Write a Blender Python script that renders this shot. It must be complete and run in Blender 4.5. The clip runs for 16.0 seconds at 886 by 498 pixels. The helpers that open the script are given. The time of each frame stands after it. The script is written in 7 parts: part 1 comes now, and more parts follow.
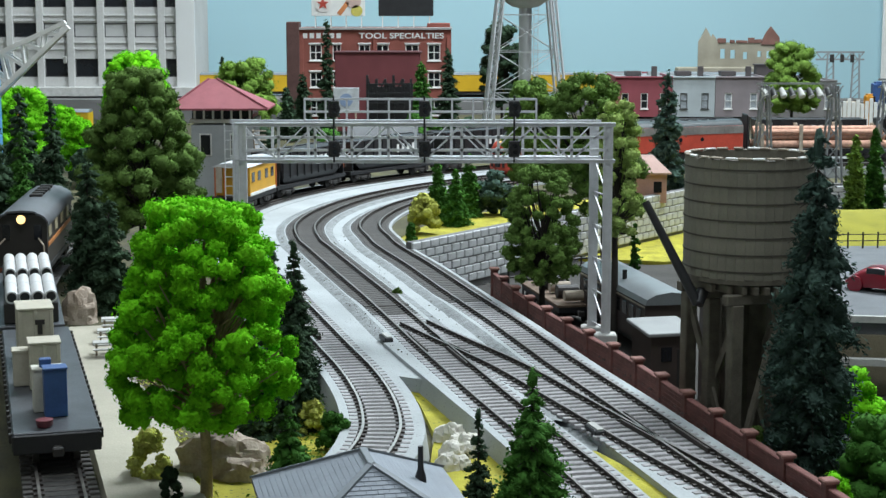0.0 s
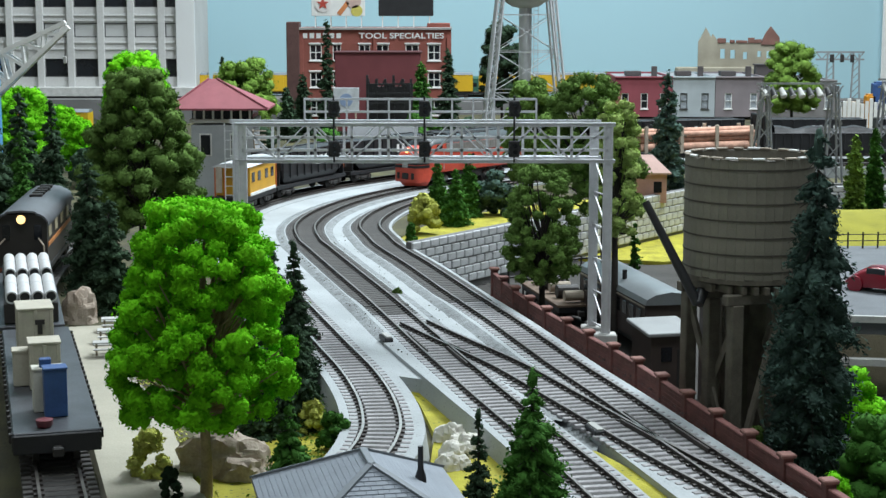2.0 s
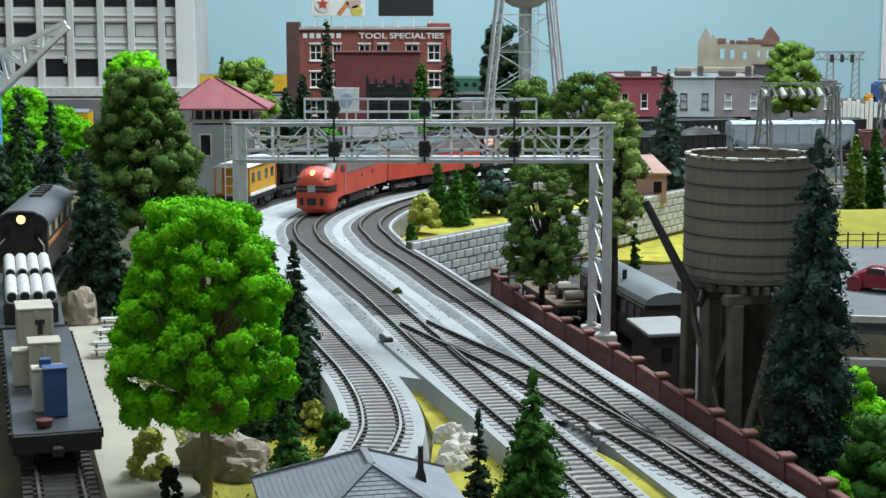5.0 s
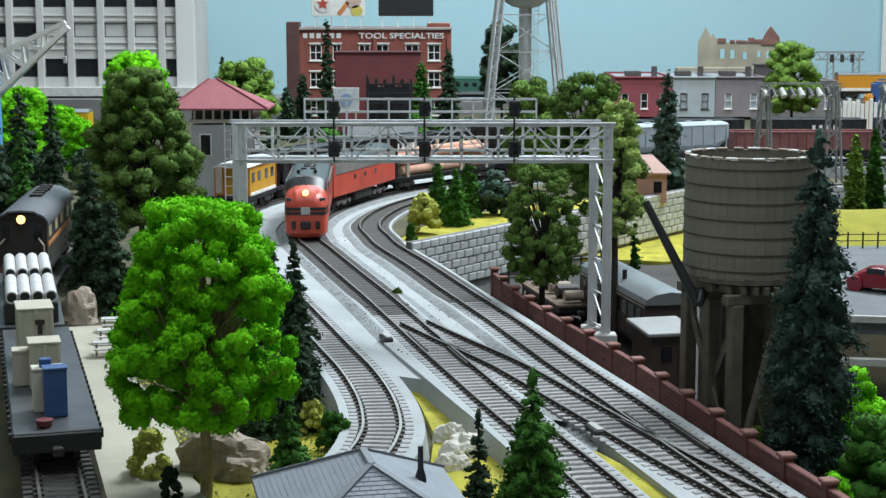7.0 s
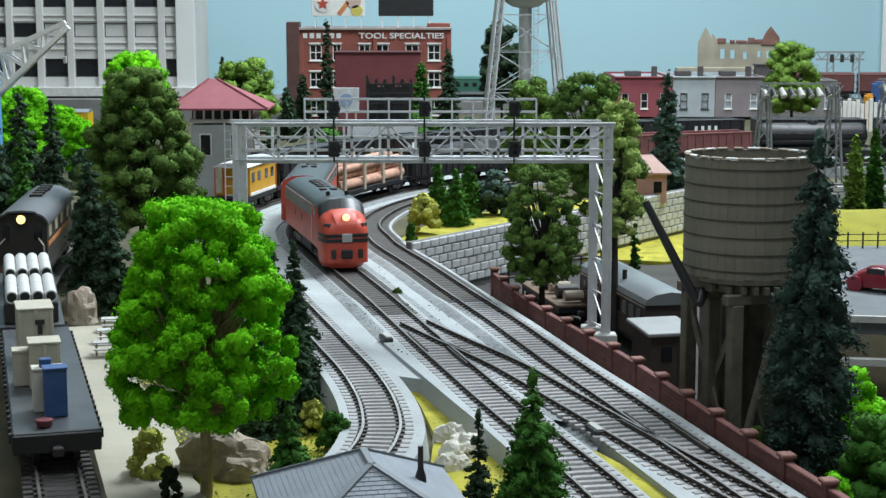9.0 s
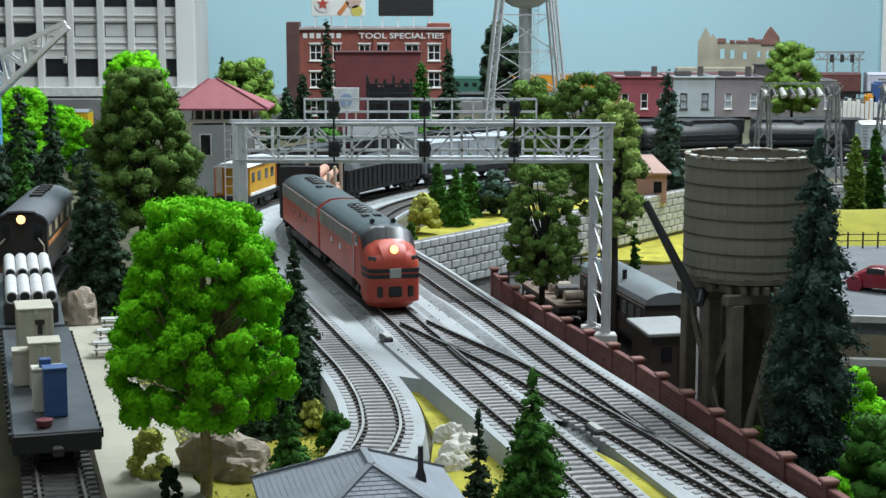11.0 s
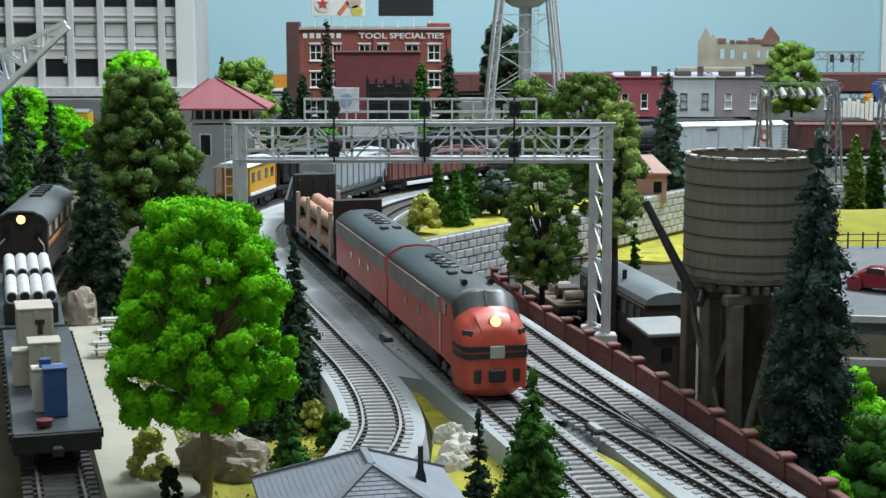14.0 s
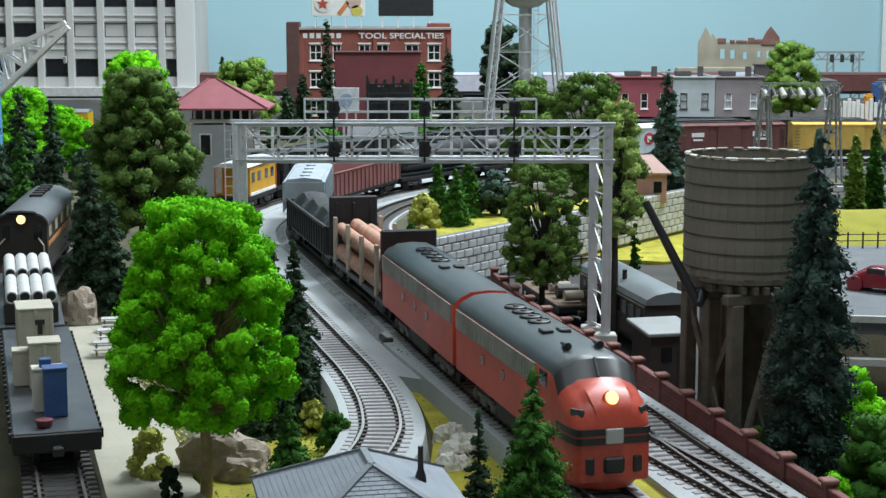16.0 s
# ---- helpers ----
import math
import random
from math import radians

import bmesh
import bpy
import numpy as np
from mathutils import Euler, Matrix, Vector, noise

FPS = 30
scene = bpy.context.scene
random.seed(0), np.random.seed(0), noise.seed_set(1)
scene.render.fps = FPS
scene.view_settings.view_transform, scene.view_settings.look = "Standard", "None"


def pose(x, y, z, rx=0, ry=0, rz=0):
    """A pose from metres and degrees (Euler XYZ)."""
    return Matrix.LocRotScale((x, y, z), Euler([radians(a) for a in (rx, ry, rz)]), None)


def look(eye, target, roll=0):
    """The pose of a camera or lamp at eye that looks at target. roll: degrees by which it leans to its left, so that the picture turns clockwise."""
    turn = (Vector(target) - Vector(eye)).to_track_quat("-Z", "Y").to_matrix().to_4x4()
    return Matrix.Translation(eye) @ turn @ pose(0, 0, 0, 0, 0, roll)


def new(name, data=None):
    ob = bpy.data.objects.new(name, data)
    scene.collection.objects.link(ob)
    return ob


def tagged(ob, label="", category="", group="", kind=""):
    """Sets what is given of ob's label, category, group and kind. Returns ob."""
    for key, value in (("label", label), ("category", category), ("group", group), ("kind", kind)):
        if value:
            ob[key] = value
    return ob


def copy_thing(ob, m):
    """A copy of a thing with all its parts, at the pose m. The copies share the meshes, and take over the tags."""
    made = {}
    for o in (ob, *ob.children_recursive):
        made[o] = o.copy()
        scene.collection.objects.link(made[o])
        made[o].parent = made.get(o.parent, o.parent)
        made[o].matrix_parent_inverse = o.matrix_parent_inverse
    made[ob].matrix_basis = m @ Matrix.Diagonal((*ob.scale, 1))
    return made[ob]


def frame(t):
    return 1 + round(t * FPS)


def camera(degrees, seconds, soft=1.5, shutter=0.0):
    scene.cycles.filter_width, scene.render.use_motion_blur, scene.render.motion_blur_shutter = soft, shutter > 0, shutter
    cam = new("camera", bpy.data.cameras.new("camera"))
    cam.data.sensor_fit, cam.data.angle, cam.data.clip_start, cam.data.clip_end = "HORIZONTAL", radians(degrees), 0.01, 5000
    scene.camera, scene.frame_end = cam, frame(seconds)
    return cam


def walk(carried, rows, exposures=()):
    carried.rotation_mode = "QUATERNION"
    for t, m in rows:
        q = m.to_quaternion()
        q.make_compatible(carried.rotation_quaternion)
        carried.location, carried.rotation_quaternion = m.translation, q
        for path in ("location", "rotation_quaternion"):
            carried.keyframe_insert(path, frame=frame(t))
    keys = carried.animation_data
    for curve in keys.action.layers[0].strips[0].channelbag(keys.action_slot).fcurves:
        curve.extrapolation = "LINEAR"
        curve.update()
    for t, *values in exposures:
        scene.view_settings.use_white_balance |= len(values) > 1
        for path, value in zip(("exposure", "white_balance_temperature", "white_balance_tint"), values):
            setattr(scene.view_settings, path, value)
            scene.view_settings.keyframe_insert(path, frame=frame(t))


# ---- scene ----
# All lengths below are written in millimetres of the layout and scaled to metres when linked.
MM = 0.001
cam = camera(30.12, 16.0, soft=1.45)
EYE = pose(0, 0, 0.190, 90 - 8.471, 0, 0)
walk(cam, [(0.0, EYE), (16.0, EYE)], exposures=[(0.0, 0.0), (16.0, 0.0)])

# ---------------------------------------------------------------- world and lights
world = bpy.data.worlds.new("room")
scene.world = world
world.use_nodes = True
world.node_tree.nodes["Background"].inputs[0].default_value = (0.75, 0.85, 1.0, 1)
world.node_tree.nodes["Background"].inputs[1].default_value = 0.33


def area_light(name, x, y, z, sx, sy, power, tint, target):
    d = bpy.data.lights.new(name, "AREA")
    d.shape, d.size, d.size_y = "RECTANGLE", sx * MM, sy * MM
    d.energy, d.color = power, tint
    o = new(name, d)
    o.matrix_world = look((x * MM, y * MM, z * MM), (target[0] * MM, target[1] * MM, target[2] * MM))
    return o


COOL = (0.875, 0.97, 1.03)
area_light("ceiling_lamp_key", 700, 1800, 1550, 900, 350, 52, COOL, (0, 1150, 0))
# added fill light, no known fixture: brightens the painted backdrop
area_light("backdrop_fill_light", 200, 2500, 1650, 1800, 250, 34, COOL, (200, 2900, 0))
# added fill light, no known fixture: lifts the sides facing the camera
area_light("front_fill_light", 100, 300, 1650, 1500, 250, 14, COOL, (100, 500, 0))

# ---------------------------------------------------------------- materials
MATS = {}


def mat(name, color, rough=0.7, metal=0.0, var=0.18, scale=60.0, bump=0.0, fine=900.0, second=None, emit=0.0, spot=None, random_value=0.0):
    """A procedural surface: two scales of variation, optional second colour, relief and random shift by object."""
    if name in MATS:
        return MATS[name]
    m = bpy.data.materials.new(name)
    m.use_nodes = True
    nt = m.node_tree
    bs = nt.nodes["Principled BSDF"]
    bs.inputs["Roughness"].default_value = rough
    bs.inputs["Metallic"].default_value = metal
    tc = nt.nodes.new("ShaderNodeTexCoord")
    big = nt.nodes.new("ShaderNodeTexNoise")
    big.inputs["Scale"].default_value, big.inputs["Detail"].default_value = scale, 5
    small = nt.nodes.new("ShaderNodeTexNoise")
    small.inputs["Scale"].default_value, small.inputs["Detail"].default_value = fine, 3
    nt.links.new(tc.outputs["Object"], big.inputs["Vector"])
    nt.links.new(tc.outputs["Object"], small.inputs["Vector"])
    add = nt.nodes.new("ShaderNodeMath")
    add.operation = "MULTIPLY_ADD"
    nt.links.new(small.outputs[0], add.inputs[0])
    add.inputs[1].default_value = 0.5
    nt.links.new(big.outputs[0], add.inputs[2])
    ramp = nt.nodes.new("ShaderNodeValToRGB")
    ramp.color_ramp.elements[0].position, ramp.color_ramp.elements[1].position = 0.5, 1.0
    c = Vector(color)
    lo = c * (1 - var)
    hi = Vector(second) if second else c * (1 + var)
    ramp.color_ramp.elements[0].color = (*lo, 1)
    ramp.color_ramp.elements[1].color = (*[min(1, v) for v in hi], 1)
    nt.links.new(add.outputs[0], ramp.inputs[0])
    out = ramp.outputs[0]
    if random_value:
        oi = nt.nodes.new("ShaderNodeObjectInfo")
        geo = nt.nodes.new("ShaderNodeNewGeometry")
        mr = nt.nodes.new("ShaderNodeMath")
        mr.operation = "ADD"
        nt.links.new(oi.outputs["Random"], mr.inputs[0])
        nt.links.new(geo.outputs["Random Per Island"], mr.inputs[1])
        mm2 = nt.nodes.new("ShaderNodeMapRange")
        mm2.inputs[1].default_value, mm2.inputs[2].default_value = 0.0, 2.0
        mm2.inputs[3].default_value, mm2.inputs[4].default_value = 1 - random_value, 1 + random_value
        nt.links.new(mr.outputs[0], mm2.inputs[0])
        hsv = nt.nodes.new("ShaderNodeHueSaturation")
        nt.links.new(out, hsv.inputs["Color"])
        nt.links.new(mm2.outputs[0], hsv.inputs["Value"])
        out = hsv.outputs[0]
    if spot:
        vor = nt.nodes.new("ShaderNodeTexVoronoi")
        vor.inputs["Scale"].default_value = spot[1]
        nt.links.new(tc.outputs["Object"], vor.inputs["Vector"])
        sr = nt.nodes.new("ShaderNodeMapRange")
        sr.inputs[1].default_value, sr.inputs[2].default_value = spot[2], spot[2] + 0.06
        nt.links.new(vor.outputs["Distance"], sr.inputs[0])
        mx = nt.nodes.new("ShaderNodeMix")
        mx.data_type = "RGBA"
        mx.inputs[6].default_value = (*spot[0], 1)
        nt.links.new(sr.outputs[0], mx.inputs[0])
        nt.links.new(out, mx.inputs[7])
        out = mx.outputs[2]
    nt.links.new(out, bs.inputs["Base Color"])
    if bump:
        bp = nt.nodes.new("ShaderNodeBump")
        bp.inputs["Strength"].default_value, bp.inputs["Distance"].default_value = bump, 0.001
        nt.links.new(add.outputs[0], bp.inputs["Height"])
        nt.links.new(bp.outputs[0], bs.inputs["Normal"])
    if emit:
        bs.inputs["Emission Color"].default_value = (*color, 1)
        bs.inputs["Emission Strength"].default_value = emit
    MATS[name] = m
    return m


M_RAIL = mat("rail_steel", (0.36, 0.35, 0.335), 0.38, 0.3, 0.2, 40)
M_RAILDULL = mat("rail_dull", (0.15, 0.14, 0.13), 0.45, 0.25, 0.3, 60)
M_RAILSIDE = mat("rail_brown", (0.06, 0.05, 0.045), 0.6, 0.3, 0.2)
M_TIE = mat("sleeper_wood", (0.30, 0.29, 0.295), 0.85, 0, 0.3, 300, 0.3, 2500, random_value=0.3)
M_TIEDARK = mat("sleeper_dark", (0.07, 0.064, 0.06), 0.8, 0, 0.3, 300, 0.3, 2500, random_value=0.3)
M_BED = mat("roadbed_grey", (0.365, 0.39, 0.40), 0.92, 0, 0.13, 24, 0.7, 900, spot=((0.16, 0.165, 0.16), 420, 0.09))
M_GRIT = mat("shoulder_grit", (0.23, 0.245, 0.25), 0.95, 0, 0.3, 160, 0.9, 1500, spot=((0.10, 0.10, 0.10), 500, 0.16))
# far ballast colour, also laid near as painted shade in the sleeper gaps
M_BALLASTSHADE = mat("ballast_and_gap_shade", (0.075, 0.073, 0.072), 0.95, 0, 0.35, 120, 0.8, 1800)
M_GRASS = mat("grass_yellow", (0.34, 0.31, 0.03), 0.95, 0, 0.35, 60, 0.8, 1500, spot=((0.10, 0.12, 0.03), 260, 0.16))
M_GROUND = mat("ground_earth", (0.06, 0.052, 0.04), 0.95, 0, 0.4, 25, 0.6, 900, second=(0.11, 0.105, 0.045))
M_YARD = mat("yard_dirt", (0.045, 0.042, 0.038), 0.95, 0, 0.35, 25, 0.6, 900)
M_SAND = mat("sand_pale", (0.40, 0.375, 0.30), 0.95, 0, 0.12, 40, 0.4, 900)
M_BLOCK = mat("block_grey", (0.52, 0.53, 0.54), 0.9, 0, 0.14, 150, 0.4, 1200, random_value=0.12)
M_JOINT = mat("joint_grey", (0.17, 0.17, 0.17), 0.95, 0, 0.15)
M_BRICKRED = mat("fence_brick", (0.18, 0.070, 0.061), 0.85, 0, 0.25, 200, 0.4, 1500, random_value=0.12)
M_SILVER = mat("bridge_silver", (0.62, 0.63, 0.65), 0.45, 0.2, 0.12, 150, 0.1, 900)
M_CONC = mat("concrete", (0.48, 0.48, 0.46), 0.9, 0, 0.15, 120, 0.3, 1200)
M_TANK = mat("tank_wood", (0.20, 0.185, 0.145), 0.75, 0, 0.22, 70, 0.2, 1500, random_value=0.10)
M_TANKLEG = mat("tank_timber", (0.13, 0.115, 0.088), 0.85, 0, 0.3, 150, 0.3, 1500, random_value=0.2)
M_WHITE = mat("white_paint", (0.75, 0.75, 0.73), 0.6, 0, 0.08, 80)
M_BLACK = mat("black_paint", (0.018, 0.018, 0.02), 0.5, 0, 0.3, 90, 0.1)
M_ORANGE = mat("loco_orange", (0.52, 0.072, 0.043), 0.42, 0, 0.22, 45, 0, 500)
M_LOCOROOF = mat("loco_roof_grey", (0.048, 0.057, 0.060), 0.40, 0, 0.12, 60)
M_LOCOSILVER = mat("loco_silver", (0.27, 0.25, 0.235), 0.5, 0.15, 0.3, 60)
M_EMBLEM = mat("emblem_silver", (0.42, 0.43, 0.42), 0.4, 0.2, 0.1, 60)
M_LOCOTRUCK = mat("bogie_grey", (0.15, 0.145, 0.14), 0.6, 0.1, 0.3, 200)
M_SCREEN = mat("screen_glass", (0.02, 0.022, 0.025), 0.42, 0, 0.1)
M_GLASS = mat("dark_window", (0.012, 0.014, 0.018), 0.12, 0, 0.1)
M_LAMP = mat("headlight_glow", (1.0, 0.66, 0.26), 0.3, 0, 0.0, emit=1.9)
M_MAROON = mat("freight_maroon", (0.12, 0.043, 0.039), 0.65, 0, 0.2, 70)
M_FADED = mat("freight_faded", (0.20, 0.075, 0.072), 0.7, 0, 0.25, 50)
M_YELLOW = mat("freight_yellow", (0.55, 0.36, 0.08), 0.6, 0, 0.15, 70)
M_REEFER = mat("reefer_white", (0.50, 0.56, 0.60), 0.55, 0, 0.08, 70)
M_HOPPER = mat("hopper_grey", (0.33, 0.37, 0.41), 0.6, 0, 0.14, 70)
M_LOG = mat("log_bark", (0.44, 0.25, 0.18), 0.85, 0, 0.3, 150, 0.5, 1200, random_value=0.25)
M_LOGEND = mat("log_end", (0.50, 0.34, 0.22), 0.85, 0, 0.2, 300)
M_STAKE = mat("stake_wood", (0.40, 0.34, 0.27), 0.85, 0, 0.2, 150, random_value=0.15)
M_TRUCK = mat("bogie_dark", (0.035, 0.032, 0.03), 0.6, 0.2, 0.2)
M_SKY = mat("backdrop_blue", (0.40, 0.61, 0.68), 0.9, 0, 0.03, 0.8)


# ---------------------------------------------------------------- mesh builder
class Shape:
    """Collects faces in millimetres; part() turns them into one mesh."""

    def __init__(self):
        self.v, self.f, self.m = [], [], []
        self.slot = 0

    def add(self, verts, faces):
        n = len(self.v)
        self.v.extend([tuple(v) for v in verts])
        self.f.extend([tuple(i + n for i in f) for f in faces])
        self.m.extend([self.slot] * len(faces))
        return self

    def box(self, c, s, ch=0.0, rot=None):
        hx, hy, hz = s[0] / 2, s[1] / 2, s[2] / 2
        ch = min(ch, hx * 0.9, hy * 0.9, hz * 0.9)
        signs = [(a, b, d) for a in (-1, 1) for b in (-1, 1) for d in (-1, 1)]
        if ch <= 0:
            vs = [Vector((a * hx, b * hy, d * hz)) for a, b, d in signs]
            fs = [(0, 1, 3, 2), (4, 6, 7, 5), (0, 4, 5, 1), (2, 3, 7, 6), (0, 2, 6, 4), (1, 5, 7, 3)]
        else:
            vs, ix = [], {}
            for k, sg in enumerate(signs):
                for ax in range(3):
                    ix[sg, ax] = len(vs)
                    h = [hx - ch, hy - ch, hz - ch]
                    h[ax] += ch
                    vs.append(Vector([sg[i] * h[i] for i in range(3)]))
            fs = []
            for ax in range(3):
                o = [i for i in range(3) if i != ax]
                for sg in (-1, 1):
                    quad = []
                    for p, q in ((-1, -1), (1, -1), (1, 1), (-1, 1)):
                        key = [0, 0, 0]
                        key[ax], key[o[0]], key[o[1]] = sg, p, q
                        quad.append(ix[tuple(key), ax])
                    fs.append(tuple(quad))
            for a, b in ((0, 1), (0, 2), (1, 2)):
                d = 3 - a - b
                for sa in (-1, 1):
                    for sb in (-1, 1):
                        k1, k2 = [0, 0, 0], [0, 0, 0]
                        k1[a] = k2[a] = sa
                        k1[b] = k2[b] = sb
                        k1[d], k2[d] = -1, 1
                        fs.append((ix[tuple(k1), a], ix[tuple(k2), a], ix[tuple(k2), b], ix[tuple(k1), b]))
            for sg in signs:
                fs.append((ix[sg, 0], ix[sg, 1], ix[sg, 2]))
        if rot is not None:
            vs = [rot @ v for v in vs]
        c = Vector(c)
        return self.add([v + c for v in vs], fs)

    def rod(self, a, b, r, r2=None, n=8, caps=True):
        a, b = Vector(a), Vector(b)
        d = b - a
        if d.length < 1e-6:
            return self
        q = d.to_track_quat("Z", "Y")
        r2 = r if r2 is None else r2
        vs = []
        for p, rr in ((a, r), (b, r2)):
            for i in range(n):
                t = 2 * math.pi * (i + 0.5) / n
                vs.append(p + q @ Vector((math.cos(t) * rr, math.sin(t) * rr, 0)))
        fs = [(i, (i + 1) % n, n + (i + 1) % n, n + i) for i in range(n)]
        if caps:
            fs += [tuple(range(n - 1, -1, -1)), tuple(range(n, 2 * n))]
        return self.add(vs, fs)

    def bar(self, a, b, w, h=None):
        """A square bar from a to b."""
        a, b = Vector(a), Vector(b)
        d = b - a
        q = d.to_track_quat("Y", "Z").to_matrix()
        return self.box((a + b) / 2, (w, d.length, h or w), 0, q)

    def lathe(self, prof, c=(0, 0, 0), n=24, axis=None):
        """prof: (radius, height) pairs round z at c."""
        q = axis or Matrix.Identity(3)
        vs, fs = [], []
        c = Vector(c)
        for r, z in prof:
            for i in range(n):
                t = 2 * math.pi * i / n
                vs.append(c + q @ Vector((r * math.cos(t), r * math.sin(t), z)))
        for k in range(len(prof) - 1):
            for i in range(n):
                j = (i + 1) % n
                fs.append((k * n + i, k * n + j, (k + 1) * n + j, (k + 1) * n + i))
        fs.append(tuple(range(n - 1, -1, -1)))
        fs.append(tuple(range((len(prof) - 1) * n, len(prof) * n)))
        return self.add(vs, fs)

    def loft(self, rings, closed=True, caps=True):
        n = len(rings[0])
        vs = [p for r in rings for p in r]
        fs = []
        for k in range(len(rings) - 1):
            for i in range(n if closed else n - 1):
                j = (i + 1) % n
                fs.append((k * n + i, k * n + j, (k + 1) * n + j, (k + 1) * n + i))
        if caps and closed:
            fs.append(tuple(range(n - 1, -1, -1)))
            fs.append(tuple(range((len(rings) - 1) * n, len(rings) * n)))
        return self.add(vs, fs)


def mesh_of(name, shape, materials, smooth=False, weld=True):
    me = bpy.data.meshes.new(name)
    me.from_pydata([(x * MM, y * MM, z * MM) for x, y, z in shape.v], [], shape.f)
    ms = materials if isinstance(materials, (list, tuple)) else [materials]
    for m in ms:
        me.materials.append(m)
    me.polygons.foreach_set("material_index", [min(i, len(ms) - 1) for i in shape.m])
    if weld:
        bm = bmesh.new()
        bm.from_mesh(me)
        bmesh.ops.recalc_face_normals(bm, faces=bm.faces)
        bm.to_mesh(me)
        bm.free()
    if smooth:
        me.polygons.foreach_set("use_smooth", [True] * len(me.polygons))
        me.set_sharp_from_angle(angle=radians(38))
    return me


def part(name, shape, material, parent=None, label="", smooth=False, weld=True):
    """One mesh object; a part of parent where one is given."""
    ob = new(name, mesh_of(name, shape, material, smooth, weld))
    if parent:
        ob.parent = parent
    if label:
        ob["label"] = label
    return ob


def thing(name, x, y, z, turn=0.0, label="", category="", group="", kind=""):
    """An Empty at the base of a thing."""
    e = new(name)
    e.empty_display_size = 0.005
    e.matrix_basis = pose(x * MM, y * MM, z * MM, 0, 0, turn)
    return tagged(e, label, category, group, kind)


# ---------------------------------------------------------------- track lines
class Line:
    """A smooth line through plan points, by arc length."""

    def __init__(self, pts, closed=False):
        p = [Vector((a, b)) for a, b in pts]
        p = [2 * p[0] - p[1]] + p + [2 * p[-1] - p[-2]]
        out = []
        for i in range(1, len(p) - 2):
            a, b, c, d = p[i - 1], p[i], p[i + 1], p[i + 2]
            n = max(4, int((c - b).length / 6))
            for k in range(n):
                t = k / n
                out.append(0.5 * ((2 * b) + (c - a) * t + (2 * a - 5 * b + 4 * c - d) * t * t + (3 * b - a - 3 * c + d) * t ** 3))
        out.append(p[-2])
        a = np.array([(v.x, v.y) for v in out])
        seg = np.hypot(*np.diff(a, axis=0).T)
        self.s = np.concatenate([[0], np.cumsum(seg)])
        self.p = a
        self.length = float(self.s[-1])

    def at(self, s):
        return np.array([np.interp(s, self.s, self.p[:, 0]), np.interp(s, self.s, self.p[:, 1])])

    def dirn(self, s, e=6.0):
        d = self.at(min(s + e, self.length)) - self.at(max(s - e, 0))
        return d / np.hypot(*d)

    def side(self, s, off):
        """The point off mm to the right of the line's way."""
        d = self.dirn(s)
        return self.at(s) + off * np.array([d[1], -d[0]])


CX, CY = 438.0, 1425.0


def arc(r, a0, a1, n):
    """Round the curve, easing out into the back straight."""
    out = []
    for i in range(n + 1):
        a = a0 + (a1 - a0) * i / n
        u = min(1, max(0, (146 - a) / 56))
        out.append((CX + r * math.cos(radians(a)), CY + (r + 47 * u * u * (3 - 2 * u)) * math.sin(radians(a))))
    return out


MAIN = Line([(2700, 2030), (1900, 2030), (1200, 2030), (800, 2030), (600, 2030)] + arc(558, 87, 180, 10)
            + [(-110, 1340), (-97, 1285), (-71, 1181), (-41.5, 1064), (-20.2, 974), (-4, 905), (13, 836), (27, 779), (58.6, 657), (67, 621), (97, 500), (122, 400)])
SECOND = Line([(2700, 1974), (1900, 1974), (1200, 1974), (800, 1974), (600, 1974)] + arc(502, 87, 180, 10)
              + [(-52, 1345), (-43, 1298), (-17.6, 1203), (8.4, 1097), (22.5, 1042), (37, 985), (54, 912), (66, 861), (86, 783), (106, 700), (118, 652), (150, 520), (177, 400)])
OUTER = Line([(2700, 2109), (1900, 2109), (1200, 2109), (800, 2109), (600, 2109)] + arc(637, 87, 190, 11))

# ---------------------------------------------------------------- ground and roadbed
FENCE = Line([(36, 1140), (45, 1078), (57, 1018), (70, 965), (86, 905), (97, 865), (108, 815), (118.5, 762), (128, 717), (139, 668), (150, 622), (172, 530)])
WALL_A, WALL_B = Vector((-24, 1290)), Vector((262, 1690))
YARD_Z = -45.0
NEAR_SECOND = SECOND.p[(SECOND.p[:, 1] < 1424) & (SECOND.p[:, 0] < 300)]


def terrain(x, y):
    """Height of the modelled land, in steps at the retaining wall, the fence and the road."""
    z = -15 + 2.5 * noise.noise((x * 0.012, y * 0.012, 0.3)) + 1.0 * noise.noise((x * 0.05, y * 0.05, 7.0))
    d = WALL_B - WALL_A
    behind = (x - WALL_A.x) * d.y - (y - WALL_A.y) * d.x
    if y > 1250:
        if behind / d.length < -9 and x > WALL_A.x - 200:
            return min(z + 12, -5)
    fx = np.interp(-y, -FENCE.p[:, 1], FENCE.p[:, 0]) + 8 if y < 1138 else float(np.interp(-y, -NEAR_SECOND[:, 1], NEAR_SECOND[:, 0])) + 20
    if x > fx and y < 1900 and y > 430 and (y < 1290 or behind / d.length > -9):
        return YARD_Z + 1.5 * noise.noise((x * 0.03, y * 0.03, 2.0))
    return z


